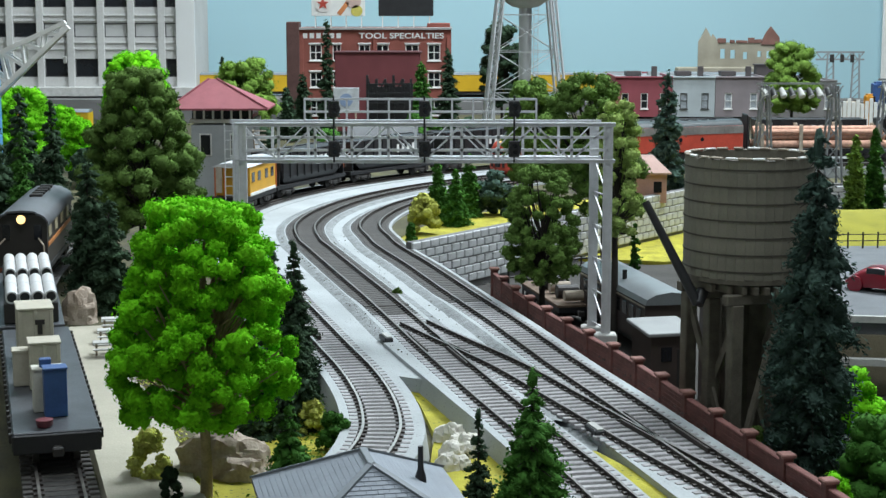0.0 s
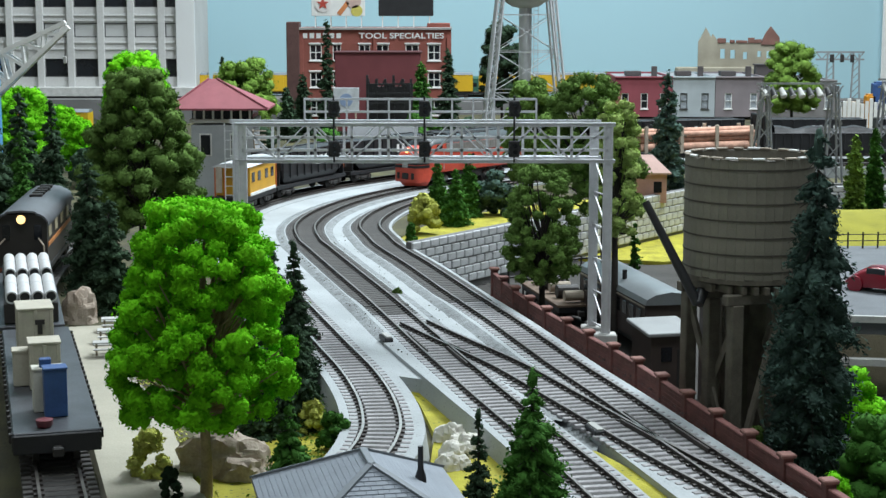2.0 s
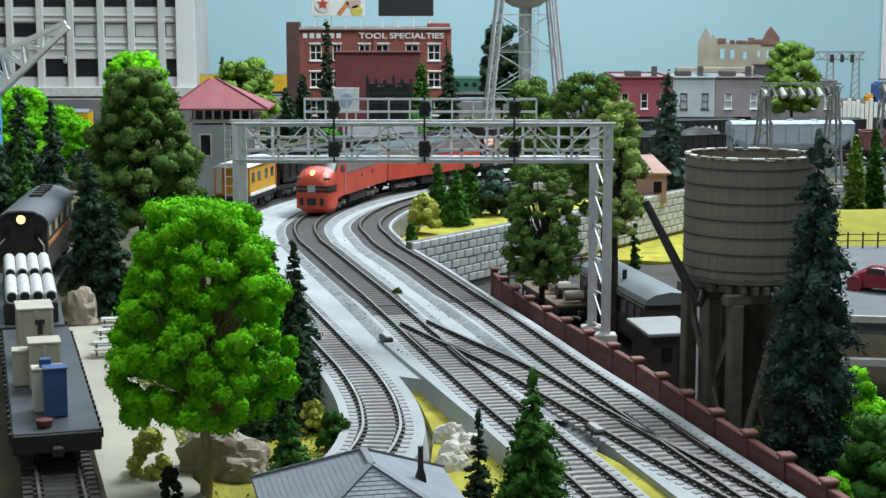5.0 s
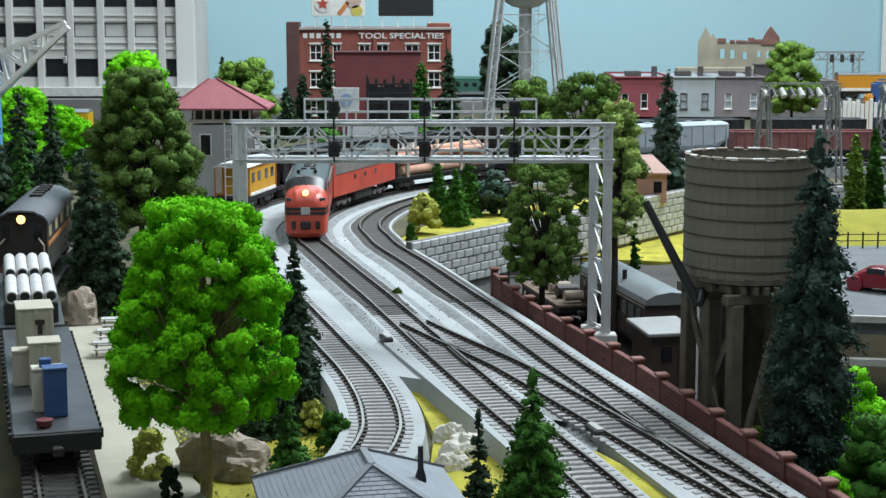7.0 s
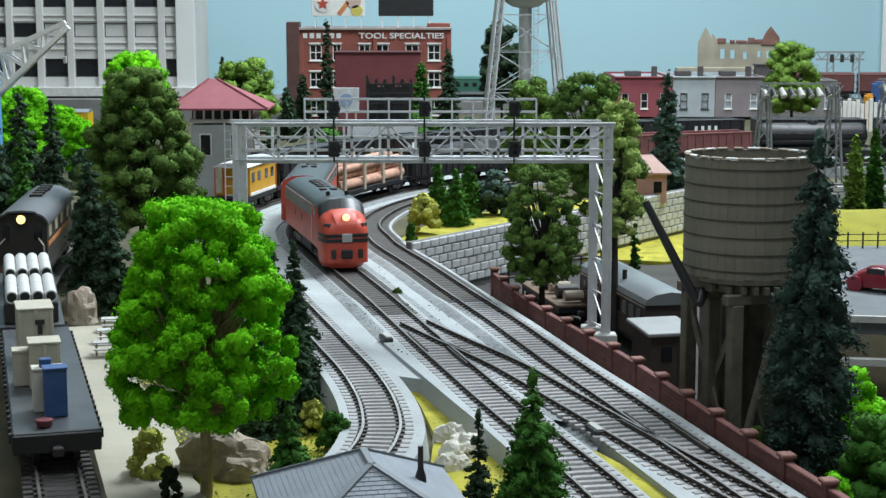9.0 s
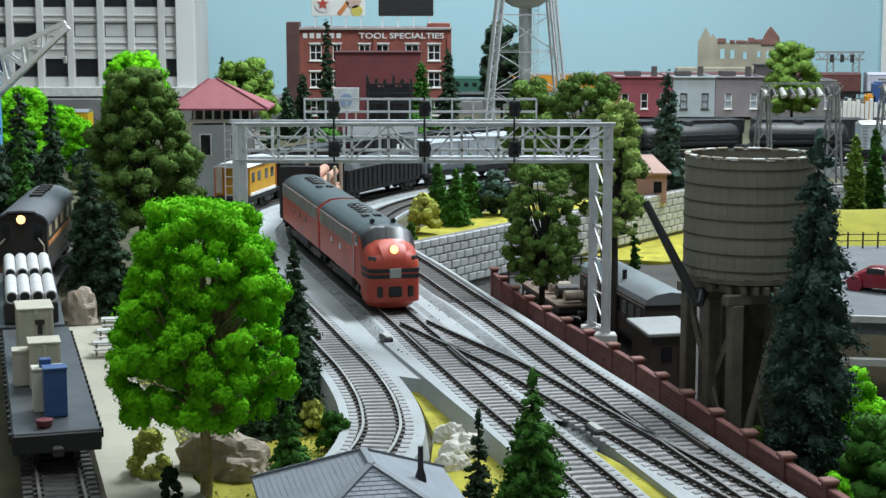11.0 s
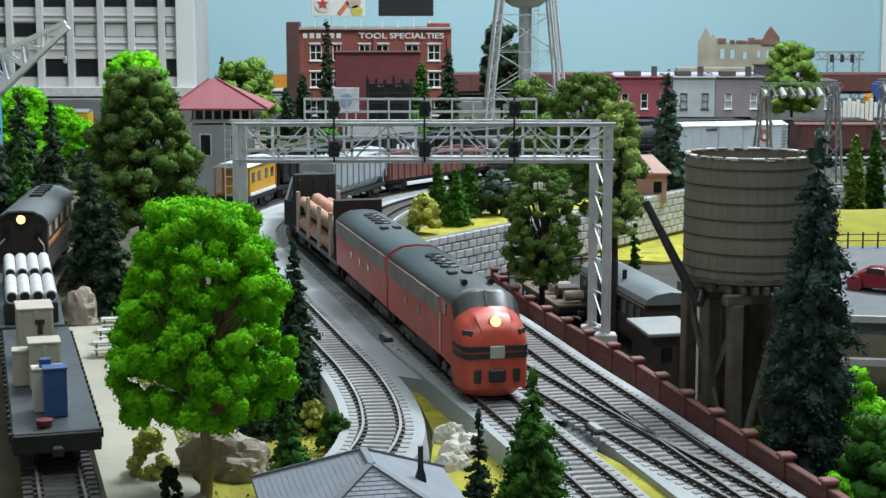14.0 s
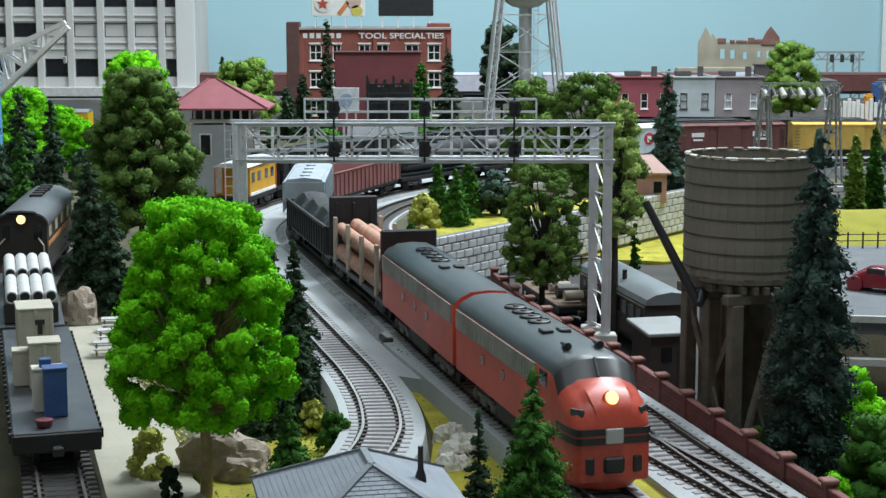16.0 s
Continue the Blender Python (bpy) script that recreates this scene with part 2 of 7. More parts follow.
def build_ground():
    sh = Shape()
    xs = np.concatenate([np.arange(-1400, -420, 60), np.arange(-420, 620, 8), np.arange(620, 1500, 60), np.arange(1500, 4301, 100)])
    ys = np.concatenate([np.arange(300, 2100, 9), np.arange(2100, 3460, 50)])
    vs = [(x, y, terrain(x, y)) for y in ys for x in xs]
    n = len(xs)
    fs = [(j * n + i, j * n + i + 1, (j + 1) * n + i + 1, (j + 1) * n + i) for j in range(len(ys) - 1) for i in range(n - 1)]
    sh.add(vs, fs)
    for i, f in enumerate(sh.f):
        if min(sh.v[k][2] for k in f) < -30:
            sh.m[i] = 1
    ob = part("ground", sh, [M_GROUND, M_YARD], None, smooth=True, weld=False)
    tagged(ob, "brown and green flocked scenery ground of a model railway", "ground", kind="structure")


def strip(sh, pairs, z, skirt):
    """A flat slab between pairs of plan points, with skirts down its sides."""
    left = [(a[0], a[1]) for a, b in pairs]
    right = [(b[0], b[1]) for a, b in pairs]
    rings = []
    for (ax, ay), (bx, by) in zip(left, right):
        ring = [(ax - 2, ay, z - skirt), (ax, ay, z)]
        for k in range(1, 6):
            f = k / 6
            x, y = ax + (bx - ax) * f, ay + (by - ay) * f
            ring.append((x, y, z + 0.1 * noise.noise((x * 0.03, y * 0.03, 1.0))))
        ring += [(bx, by, z), (bx + 2, by, z - skirt)]
        rings.append(ring)
    sh.loft(rings, closed=False)
    for r in (rings[0], rings[-1]):
        sh.add(r, [tuple(range(len(r)))])


def along(line, s0, s1, step):
    n = max(2, int((s1 - s0) / step))
    return [s0 + (s1 - s0) * i / n for i in range(n + 1)]


def s_at_y(line, y):
    """Arc length where the near leg of the line passes y."""
    i = np.nonzero((line.p[:, 1] <= y) & (line.s > line.length * 0.4) & (line.p[:, 0] < 300))[0]
    return float(line.s[i[0]])


def main_edge(p):
    """The main slab narrows beside the yellow grass strip."""
    return 25 - 6.5 * min(1, max(0, (960 - p[1]) / 200)) * (p[0] < 300)


def build_roadbed():
    bed = thing("roadbed", 0, 0, 0, label="smooth light grey painted roadbed slab under the tracks", category="roadbed", kind="structure")
    z = -2.62
    a = Shape()
    strip(a, [(MAIN.side(s, 17.6 if MAIN.at(s)[1] > 940 or MAIN.at(s)[0] > 200 else main_edge(MAIN.at(s))), MAIN.side(s, -17.6 if MAIN.at(s)[1] > 760 or MAIN.at(s)[0] > 200 else -16)) for s in along(MAIN, 1500, MAIN.length, 14)], z, 14)
    part("main_slab", a, M_BED, bed, smooth=True)
    b = Shape()
    prs = []
    for s in along(SECOND, 1500, SECOND.length, 14):
        p = SECOND.at(s)
        w = 17.6 + 13 * min(1, max(0, (800 - p[1]) / 60)) * (p[0] < 300)
        prs.append((SECOND.side(s, w), SECOND.side(s, -19)))
    strip(b, prs, z, 48)
    part("second_slab", b, M_BED, bed, smooth=True)
    c = Shape()
    s0, s1 = 1500, s_at_y(MAIN, 752)
    u0, u1 = 1500, s_at_y(SECOND, 748)
    prs = [(MAIN.side(s0 + (s1 - s0) * k / 110, -24), SECOND.side(u0 + (u1 - u0) * k / 110, 24)) for k in range(111)]
    strip(c, prs, z - 1.9, 14)
    part("middle_slab", c, M_BED, bed, smooth=True)
    d = Shape()
    strip(d, [(OUTER.side(s, 26), OUTER.side(s, -26)) for s in along(OUTER, 1500, OUTER.length, 14)], z, 14)
    s0, s1 = 1500, s_at_y(MAIN, 1330)
    u1 = s_at_y(OUTER, 1330)
    strip(d, [(OUTER.side(s0 + (u1 - s0) * k / 90, -26), MAIN.side(s0 + (s1 - s0) * k / 90, 25)) for k in range(91)], z - 0.6, 14)
    part("outer_slab", d, M_BED, bed, smooth=True)
    e = Shape()
    strip(e, [(SIDING.side(s, 19), SIDING.side(s, -20)) for s in along(SIDING, 0, SIDING.length, 12)], z, 14)
    part("siding_slab", e, M_BED, bed, smooth=True)
    f = Shape()
    f_pairs = []
    for k in range(30):
        y = 1330 - (1330 - 852) * k / 29
        sm = s_at_y(MAIN, y)
        m = MAIN.side(sm, main_edge(MAIN.at(sm)))
        g = SIDING.side(float(np.interp(-y, -SIDING.p[:, 1], SIDING.s)), -20) if y < 1000 else m - np.array([40 + (y - 1000) * 0.1, 0])
        f_pairs.append(((min(g[0], m[0] - 2), y), (m[0], m[1])))
    strip(f, f_pairs, z - 1.9, 14)
    part("fill_slab", f, M_BED, bed, smooth=True)
    # gritty sloped shoulders of the two lines
    for line, side, y_end in ((MAIN, 1, 935), (MAIN, -1, 752), (SECOND, 1, 790)):
        sh = Shape()
        rings = []
        for s in along(line, 1500, s_at_y(line, y_end), 9):
            rings.append([(*line.side(s, side * o), q + 0.35 * noise.noise((s * 0.09, o, side))) for o, q in ((16.5, z - 0.35), (17.8, z - 0.05), (21, z - 1.0), (24.6, z - 2.1), (26, z - 2.6))])
        sh.loft(rings, closed=False)
        part("shoulder", sh, M_GRIT, bed, "gritty grey ballast shoulder", smooth=True)


SIDING = Line([(-128, 1150), (-103, 1070), (-83, 995), (-62, 913), (-45.3, 849), (-33.3, 788), (-28.1, 738), (-29, 710), (-31.5, 690), (-38, 655), (-50, 600)])
SPUR = Line([(-150, 1090), (-118, 1010), (-92, 955), (-70, 915), (-62, 905)])
CROSS = Line([(-33.6, 1024), (-21, 990), (6, 926), (35, 860), (60, 788), (81, 726), (99, 675), (112, 642), (123.5, 612), (133, 582)])


def build_track(name, line, s0, s1, label, dark_to=None, pieces=True, lift=0.0, top=None):
    """Rails and sleepers between two arc lengths."""
    t = thing(name, 0, 0, 0, label=label, category="track", kind="structure")
    prof = [(-1.2, -2.4), (-0.4, -2.0), (-0.4, -0.9), (-0.65, -0.7), (-0.65, 0), (0.65, 0), (0.65, -0.7), (0.4, -0.9), (0.4, -2.0), (1.2, -2.4)]
    for off in (-8.6, 8.6):
        sh = Shape()
        rings = []
        for s in along(line, s0, s1, 7):
            rings.append([(*line.side(s, off + px), pz) for px, pz in prof])
        sh.loft(rings)
        n = len(prof)
        for i in range(len(sh.f)):
            if i % n in (4,) and i < len(sh.f) - 2:
                sh.m[i] = 1
        part("rail", sh, [M_RAILSIDE, top or M_RAILDULL], t, "steel rail with light grey top" if top else "dull brown steel rail", weld=True)
    step = 7.0
    n = int((s1 - s0) / step)

    def sleeper(nm, depth, m):
        """A sleeper with chairs that hold both rails, dark to give the shadows round them."""
        q = Shape().box((0, 0, 0), (29.5, depth, 1.8), 0.25)
        q.slot = 1
        for x in (-8.6, 8.6):
            q.box((x, 0, 1.3), (4.2, 2.2, 1.0))
        return mesh_of(nm, q, [m, M_RAILSIDE])

    me_l, me_d = sleeper("sleeper", 3.3, M_TIE), sleeper("sleeper_dark", 3.7, M_TIEDARK)
    rest = Shape()
    first = max(0, n - 290) if pieces else n + 1
    for i in range(n):
        s = s0 + (i + 0.5) * step
        p, d = line.at(s), line.dirn(s)
        ang = math.atan2(d[1], d[0]) - math.pi / 2 + random.uniform(-0.012, 0.012)
        if i >= first:
            dark = dark_to is not None and p[1] > dark_to
            o = new("sleeper", me_d if dark else me_l)
            o.parent = t
            o.matrix_basis = Matrix.Translation((p[0] * MM, p[1] * MM, -3.1 * MM)) @ Matrix.Rotation(ang, 4, "Z")
        else:
            rest.box((p[0], p[1], -3.1), (29.5, 3.6, 1.8), 0, Matrix.Rotation(ang, 3, "Z"))
    if rest.v:
        o = part("sleepers", rest, M_TIEDARK, t, weld=False)
        o["kind"] = "stuff"
    # far off a ballast bed; near, the shade between sleepers as a dark strip
    bal = Shape()
    rings = []
    for s in along(line, s0, s1, 10):
        w = 8.4 + 7.8 * min(1, max(0, (line.at(s)[1] - 960) / 130))
        zz = -2.5 + lift
        rings.append([(*line.side(s, o), q) for o, q in ((-w - 1.2, zz - 0.3), (-w, zz), (w, zz), (w + 1.2, zz - 0.3))])
    bal.loft(rings, closed=False)
    part("ballast", bal, M_BALLASTSHADE, t, "dark strip between the sleepers, ballast far off and painted gap shade near")
    return t


def build_tracks():
    y = s_at_y
    build_track("main_track", MAIN, 1350, MAIN.length, "main line of steel rail on grey sleepers, with turnout", 1015)
    build_track("second_track", SECOND, 1350, SECOND.length, "second line of steel rail on weathered sleepers", 1060)
    build_track("siding_track", SIDING, 0, SIDING.length, "curved siding of steel rail on grey sleepers", top=M_RAIL)
    build_track("outer_track", OUTER, 1350, OUTER.length, "outer line carrying a parked freight train", 0, False)
    x = build_track("crossover_track", CROSS, 45, CROSS.length, "crossover track between the two lines", lift=0.06)
    # check rails beside the frogs and the dark head blocks
    for line, y0, y1, off in ((MAIN, 950, 900, 6.6), (MAIN, 905, 860, -6.6), (SECOND, 760, 715, 6.6), (SECOND, 735, 690, -6.6), (CROSS, 930, 890, 6.6), (CROSS, 740, 700, -6.6)):
        s0 = s_at_y(line, y0) if line is not CROSS else float(np.interp(-y0, -CROSS.p[:, 1], CROSS.s))
        sh = Shape()
        sh.loft([[(*line.side(s0 + k * (y0 - y1) / 8, off + px), pz) for px, pz in ((-0.5, -2.2), (-0.5, -0.1), (0.5, -0.1), (0.5, -2.2))] for k in range(9)])
        part("check_rail", sh, M_RAILSIDE, x, "dark short check rail")
    for line, yy in ((MAIN, 1044), (SECOND, 622)):
        s0 = s_at_y(line, yy)
        p, d = line.at(s0), line.dirn(s0)
        o = part("head_block", Shape().box((0, 0, 0), (29.5, 4.4, 2.2), 0.3), M_TIEDARK, x, "long dark head block sleeper")
        o.matrix_basis = Matrix.Translation((p[0] * MM, p[1] * MM, -2.9 * MM)) @ Matrix.Rotation(math.atan2(d[1], d[0]) - math.pi / 2, 4, "Z")
    build_track("spur_track", SPUR, 0, SPUR.length - 30, "spur track leaving the siding turnout", lift=0.06)


# ---------------------------------------------------------------- trains
HEAD_S, SPEED = 2693.5, 80.75


def section(w, z0, z1, r, n=5, top=1.6):
    """Half-round-topped carbody section, from one sill over the roof to the other."""
    pts = [(-w / 2, z0), (-w / 2, z1 - r)]
    for i in range(1, n):
        a = math.pi - math.pi * 0.5 * i / n
        pts.append((-w / 2 + r + r * math.cos(a), z1 - r + (r - top) * math.sin(a)))
    pts += [(-w / 4, z1 - top * 0.45), (0, z1), (w / 4, z1 - top * 0.45)]
    for i in range(1, n):
        a = math.pi * 0.5 - math.pi * 0.5 * i / n
        pts.append((w / 2 - r + r * math.cos(a), z1 - r + (r - top) * math.sin(a)))
    pts += [(w / 2, z1 - r), (w / 2, z0)]
    return pts


def bogie(parent, y, wheelbase=30.0, heavy=False):
    frame_m = M_LOCOTRUCK if heavy else M_TRUCK
    sh = Shape()
    for x in (-12.5, 12.5):
        sh.box((x, y, 6.6), (2.2, wheelbase + 8, 3.0), 0.6)
        for k in (-1, 1):
            sh.box((x * 1.05, y + k * wheelbase / 2, 6.0), (2.6, 5.5, 5.0), 0.8)
        sh.box((x * 1.05, y, 5.0), (2.4, 10, 4.0), 0.8)
    sh.box((0, y, 8), (24, 8, 3), 0.4)
    b = part("bogie", sh, frame_m, parent, "dusty grey bogie side frames" if heavy else "dark bogie side frames")
    for k in (-1, 1):
        w = Shape()
        for x in (-8.4, 8.4):
            w.rod((x - 1.3, y + k * wheelbase / 2, 5.6), (x + 1.3, y + k * wheelbase / 2, 5.6), 5.6, n=16)
        w.rod((-8, y + k * wheelbase / 2, 5.6), (8, y + k * wheelbase / 2, 5.6), 1.0)
        part("wheelset", w, M_TRUCK, b)


def coupler(parent, y, sgn):
    sh = Shape().box((0, y + sgn * 3, 9.5), (3.2, 8, 2.6), 0.5)
    sh.box((0, y + sgn * 7.5, 9.5), (4.6, 3, 4), 0.6)
    part("coupler", sh, M_TRUCK, parent)


LOCO_L, LOCO_W = 172.0, 35.5


def loco_body(t, cab):
    """Streamlined diesel carbody; its front looks along +y."""
    L, W = LOCO_L, LOCO_W
    y0, y1 = -L / 2, L / 2 - (42 if cab else 0)
    z0, z1 = 14.0, 50.5
    sec = section(W, z0, z1, 9.5)
    sh = Shape()
    up = [(x, z) for x, z in sec]
    sh.loft([[(x, y, z) for x, z in up] for y in (y0, y0 + 0.8, y1 - 0.8, y1)])
    # side, upper silver band and dark roof by height
    for i, f in enumerate(sh.f):
        zs = [sh.v[k][2] for k in f]
        zm = sum(zs) / len(zs)
        sh.m[i] = 1 if zm > 43.5 and len(f) == 4 else 0
    part("body", sh, [M_ORANGE, M_LOCOROOF], t, "orange carbody side with grey roof", smooth=True)
    # silver grille band
    for x in (-1, 1):
        b = Shape().box((x * (W / 2 + 0.15), (y0 + y1) / 2 - 2, 38.6), (0.5, (y1 - y0) - 4, 9.4), 0.1)
        for k in range(26):
            b.box((x * (W / 2 + 0.45), y0 + 8 + k * (y1 - y0 - 16) / 25, 38.6), (0.3, 1.1, 8.6), 0.05)
        part("grille", b, M_LOCOSILVER, t, "dusty grey air intake grille")
        for k, yy in enumerate((-28, 2, 30) if not cab else (-38, -6)):
            p = Shape().rod((x * (W / 2 - 0.5), yy, 28), (x * (W / 2 + 0.35), yy, 28), 2.5, n=16)
            part("porthole", p, M_GLASS, t, "round dark porthole")
    # skirt and tank
    part("fuel_tank", Shape().box((0, -2, 8.5), (30, 48, 9), 1.5), M_TRUCK, t)
    part("skirt", Shape().box((0, (y0 + y1) / 2, 14.2), (W - 0.6, y1 - y0 - 2, 2.0), 0.3), M_ORANGE, t)
    # roof fans
    for k, (yy, r) in enumerate(((-52, 5.2), (-39, 5.2), (-26, 5.2), (-13, 5.2)) if not cab else ((-46, 5.2), (-34, 5.2), (-22, 5.2), (-10, 5.2))):
        f = Shape().lathe([(r, 0), (r, 1.1), (r - 0.7, 1.5), (r - 0.7, 1.1), (1.2, 1.1), (1.2, 1.6), (0.1, 1.6)], (0, yy, z1 - 0.6), 20)
        part("roof_fan", f, M_BLACK, t, "black round roof fan", smooth=True)
    ex = Shape().box((-4, 12, z1 + 0.1), (5, 7, 2.0), 0.4).box((4, 12, z1 + 0.1), (5, 7, 2.0), 0.4)
    part("exhaust", ex, M_BLACK, t)
    bogie(t, -50, heavy=True)
    bogie(t, 50, heavy=True)
    coupler(t, -L / 2, -1)


def make_f_unit(name, cab):
    t = thing(name, 0, 0, 0, label="orange streamlined diesel locomotive with grey roof and lit headlight" if cab else "orange cabless diesel booster unit with grey roof", category="locomotive")
    loco_body(t, cab)
    L, W = LOCO_L, LOCO_W
    if not cab:
        coupler(t, L / 2, 1)
        part("end_door", Shape().box((0, L / 2 + 0.2, 28), (9, 0.8, 26), 0.2), M_BLACK, t)
        return t
    # nose: rings from the cab bulkhead to the tip, with a sloping windscreen
    yb = L / 2 - 42
    sec = section(W, 14.0, 50.5, 9.5)
    rings = [[(x, yb, z) for x, z in sec]]
    steps = ((14.0, 50.3, 1.0, 9.5), (18.6, 49.2, 0.99, 9.5), (23.6, 42.6, 0.985, 9.8), (29.5, 41.2, 0.975, 10.5), (34.5, 39.4, 0.95, 11.0), (38.5, 36.8, 0.905, 11.5), (41.0, 34.2, 0.85, 11.5), (42.4, 30.0, 0.74, 10.5))
    for d, zt, w, r in steps:
        zlow = 13.0 if d < 20 else 5.0
        s = section(W * w, zlow, zt, min(r, (zt - zlow) * 0.45), top=1.6)
        rings.append([(x, yb + d, z) for x, z in s])
    sh = Shape().loft(rings)
    for i, f in enumerate(sh.f):
        zs = [sh.v[k][2] for k in f]
        ys = [sh.v[k][1] for k in f]
        if sum(zs) / len(zs) > 43.5 and sum(ys) / len(ys) < yb + 18.7:
            sh.m[i] = 1
        elif yb + 18.7 < sum(ys) / len(ys) < yb + 23 and sum(zs) / len(zs) > 38.5:
            sh.m[i] = 2
    part("nose", sh, [M_ORANGE, M_LOCOROOF, M_SCREEN], t, "rounded orange nose", smooth=True)
    # windscreen panes and cab side windows
    for x in (-1, 1):
        part("cab_window", Shape().box((x * (W / 2 + 0.05), yb + 7, 39.5), (0.6, 9, 6.5), 0.2), M_GLASS, t)
        part("cab_door", Shape().box((x * (W / 2 + 0.1), yb - 3, 28), (0.5, 6.5, 24), 0.2), M_ORANGE, t)
        part("number_board", Shape().box((x * 13.6, yb + 37.4, 32.0), (6, 1.6, 3.0), 0.3, Matrix.Rotation(radians(-x * 50), 3, "Z")), M_LOCOROOF, t)
        h = Shape().rod((x * 7, yb - 2, 51.6), (x * 7, yb + 6, 51.6), 0.6, 1.7, n=10)
        h.rod((x * 7, yb, 48.5), (x * 7, yb, 51.6), 0.5)
        part("air_horn", h, M_BLACK, t, "black roof air horn")
        part("grab_rail", Shape().rod((x * (W / 2 + 0.7), yb + 0.8, 16), (x * (W / 2 + 0.7), yb + 0.8, 36), 0.35, n=6), M_SILVER, t)
        part("step", Shape().box((x * 14.5, yb + 4, 9), (4.5, 7, 2), 0.3), M_BLACK, t)
    part("windscreen_post", Shape().bar((0, yb + 18.4, 49.5), (0, yb + 23.8, 42.8), 1.0, 0.8), M_LOCOROOF, t)
    hl = Shape().lathe([(0.1, 0), (3.3, 0), (3.4, 1.2), (3.0, 1.6)], (0, yb + 37.2, 36.6), 18, Matrix.Rotation(radians(-66), 3, "X"))
    h = part("headlight_rim", hl, M_ORANGE, t, smooth=True)
    part("headlight", Shape().lathe([(0.1, 1.3), (2.7, 1.35), (2.5, 1.9), (0.1, 2.3)], (0, yb + 38.2, 37.2), 18, Matrix.Rotation(radians(-66), 3, "X")), M_LAMP, h, "glowing warm white headlight", smooth=True)
    outline = [(W * w / 2, d) for d, zt, w, r in steps[2:]]
    path = outline + [(-x, d) for x, d in reversed(outline)]
    for z in (21.2, 24.8):
        ring = []
        for x, d in path:
            gx = x + math.copysign(0.35, x)
            gy = yb + d + (0.35 if d > 40 else 0.15)
            ring.append([(x * 0.97, yb + d - 0.3, z - 1.3), (gx, gy, z - 1.3), (gx, gy, z + 1.3), (x * 0.97, yb + d - 0.3, z + 1.3)])
        part("nose_stripe", Shape().loft(ring), M_BLACK, t, "dark stripe round the nose")
    part("emblem", Shape().box((0, yb + 43.0, 23.2), (7.4, 1.2, 6.2), 0.4), M_EMBLEM, t, "silver square emblem plate")
    for x in (-1, 1):
        part("step_well", Shape().box((x * 10.8, yb + 41.4, 11.5), (6.0, 2.6, 7.0), 0.6, Matrix.Rotation(radians(-x * 24), 3, "Z")), M_TRUCK, t)
    part("coupler_pocket", Shape().box((0, yb + 42.6, 11.5), (8.5, 2.5, 6.5), 0.8), M_BLACK, t)
    for x in (-1, 1):
        part("pilot_step", Shape().box((x * 10, yb + 40.0, 9.0), (4.5, 3, 3.0), 0.4), M_BLACK, t)
    pl = Shape()
    rings = []
    for z, o in ((0.8, -2.2), (4.0, 0.3), (10.5, 0.8), (12.5, 0.0)):
        rings.append([((17.2 + o) * math.cos(radians(8 + 164 * i / 14)), yb + 22 + (20.2 + o) * math.sin(radians(8 + 164 * i / 14)), z) for i in range(15)])
    pl.loft(rings)
    part("pilot", pl, M_ORANGE, t, "orange rounded pilot", smooth=True)
    return t


def freight_base(t, L, W=33.0, deck=13.0, mat_=None):
    part("underframe", Shape().box((0, 0, deck - 2.2), (W - 4, L - 3, 4.0), 0.4), M_BLACK, t)
    bogie(t, -L / 2 + 24, 20)
    bogie(t, L / 2 - 24, 20)
    coupler(t, L / 2, 1)
    coupler(t, -L / 2, -1)


def log_car():
    L = 187.0
    t = thing("log_car", 0, 0, 0, label="black bulkhead flat wagon loaded with brown logs behind wooden stakes", category="freight wagon")
    freight_base(t, L)
    part("deck", Shape().box((0, 0, 13.6), (33, L - 2, 1.8), 0.3), M_BLACK, t)
    for s in (-1, 1):
        b = Shape().box((0, s * (L / 2 - 4), 35), (34.5, 2.4, 43), 1.2)
        for k in (-1, 0, 1):
            b.box((k * 12, s * (L / 2 - 5.6), 33), (2, 2.6, 38), 0.3)
        part("bulkhead", b, M_BLACK, t, "black steel end bulkhead")
    for k in range(4):
        for s in (-1, 1):
            y = -L / 2 + 22 + k * (L - 44) / 3
            part("stake", Shape().box((s * 16, y, 28 + (k % 2)), (2.6, 4.6, 32), 0.4), M_STAKE, t, "pale wooden stake")
    rnd = random.Random(4)
    rows = ((-10.5, 19.5, 5.2), (0, 19.8, 5.4), (10.5, 19.5, 5.2), (-5.4, 28.4, 5.1), (5.4, 28.6, 5.3), (-10.6, 34.5, 3.6), (0.5, 37.2, 4.6), (9.8, 35.0, 4.2))
    for x, z, r in rows:
        a = rnd.uniform(-3, 3)
        lg = Shape().rod((x + rnd.uniform(-1, 1), -80 + a, z), (x + rnd.uniform(-1, 1), 79 + a, z), r, r * 0.9, n=12)
        lg.m[-1] = lg.m[-2] = 1
        part("log", lg, [M_LOG, M_LOGEND], t, smooth=True)
    return t


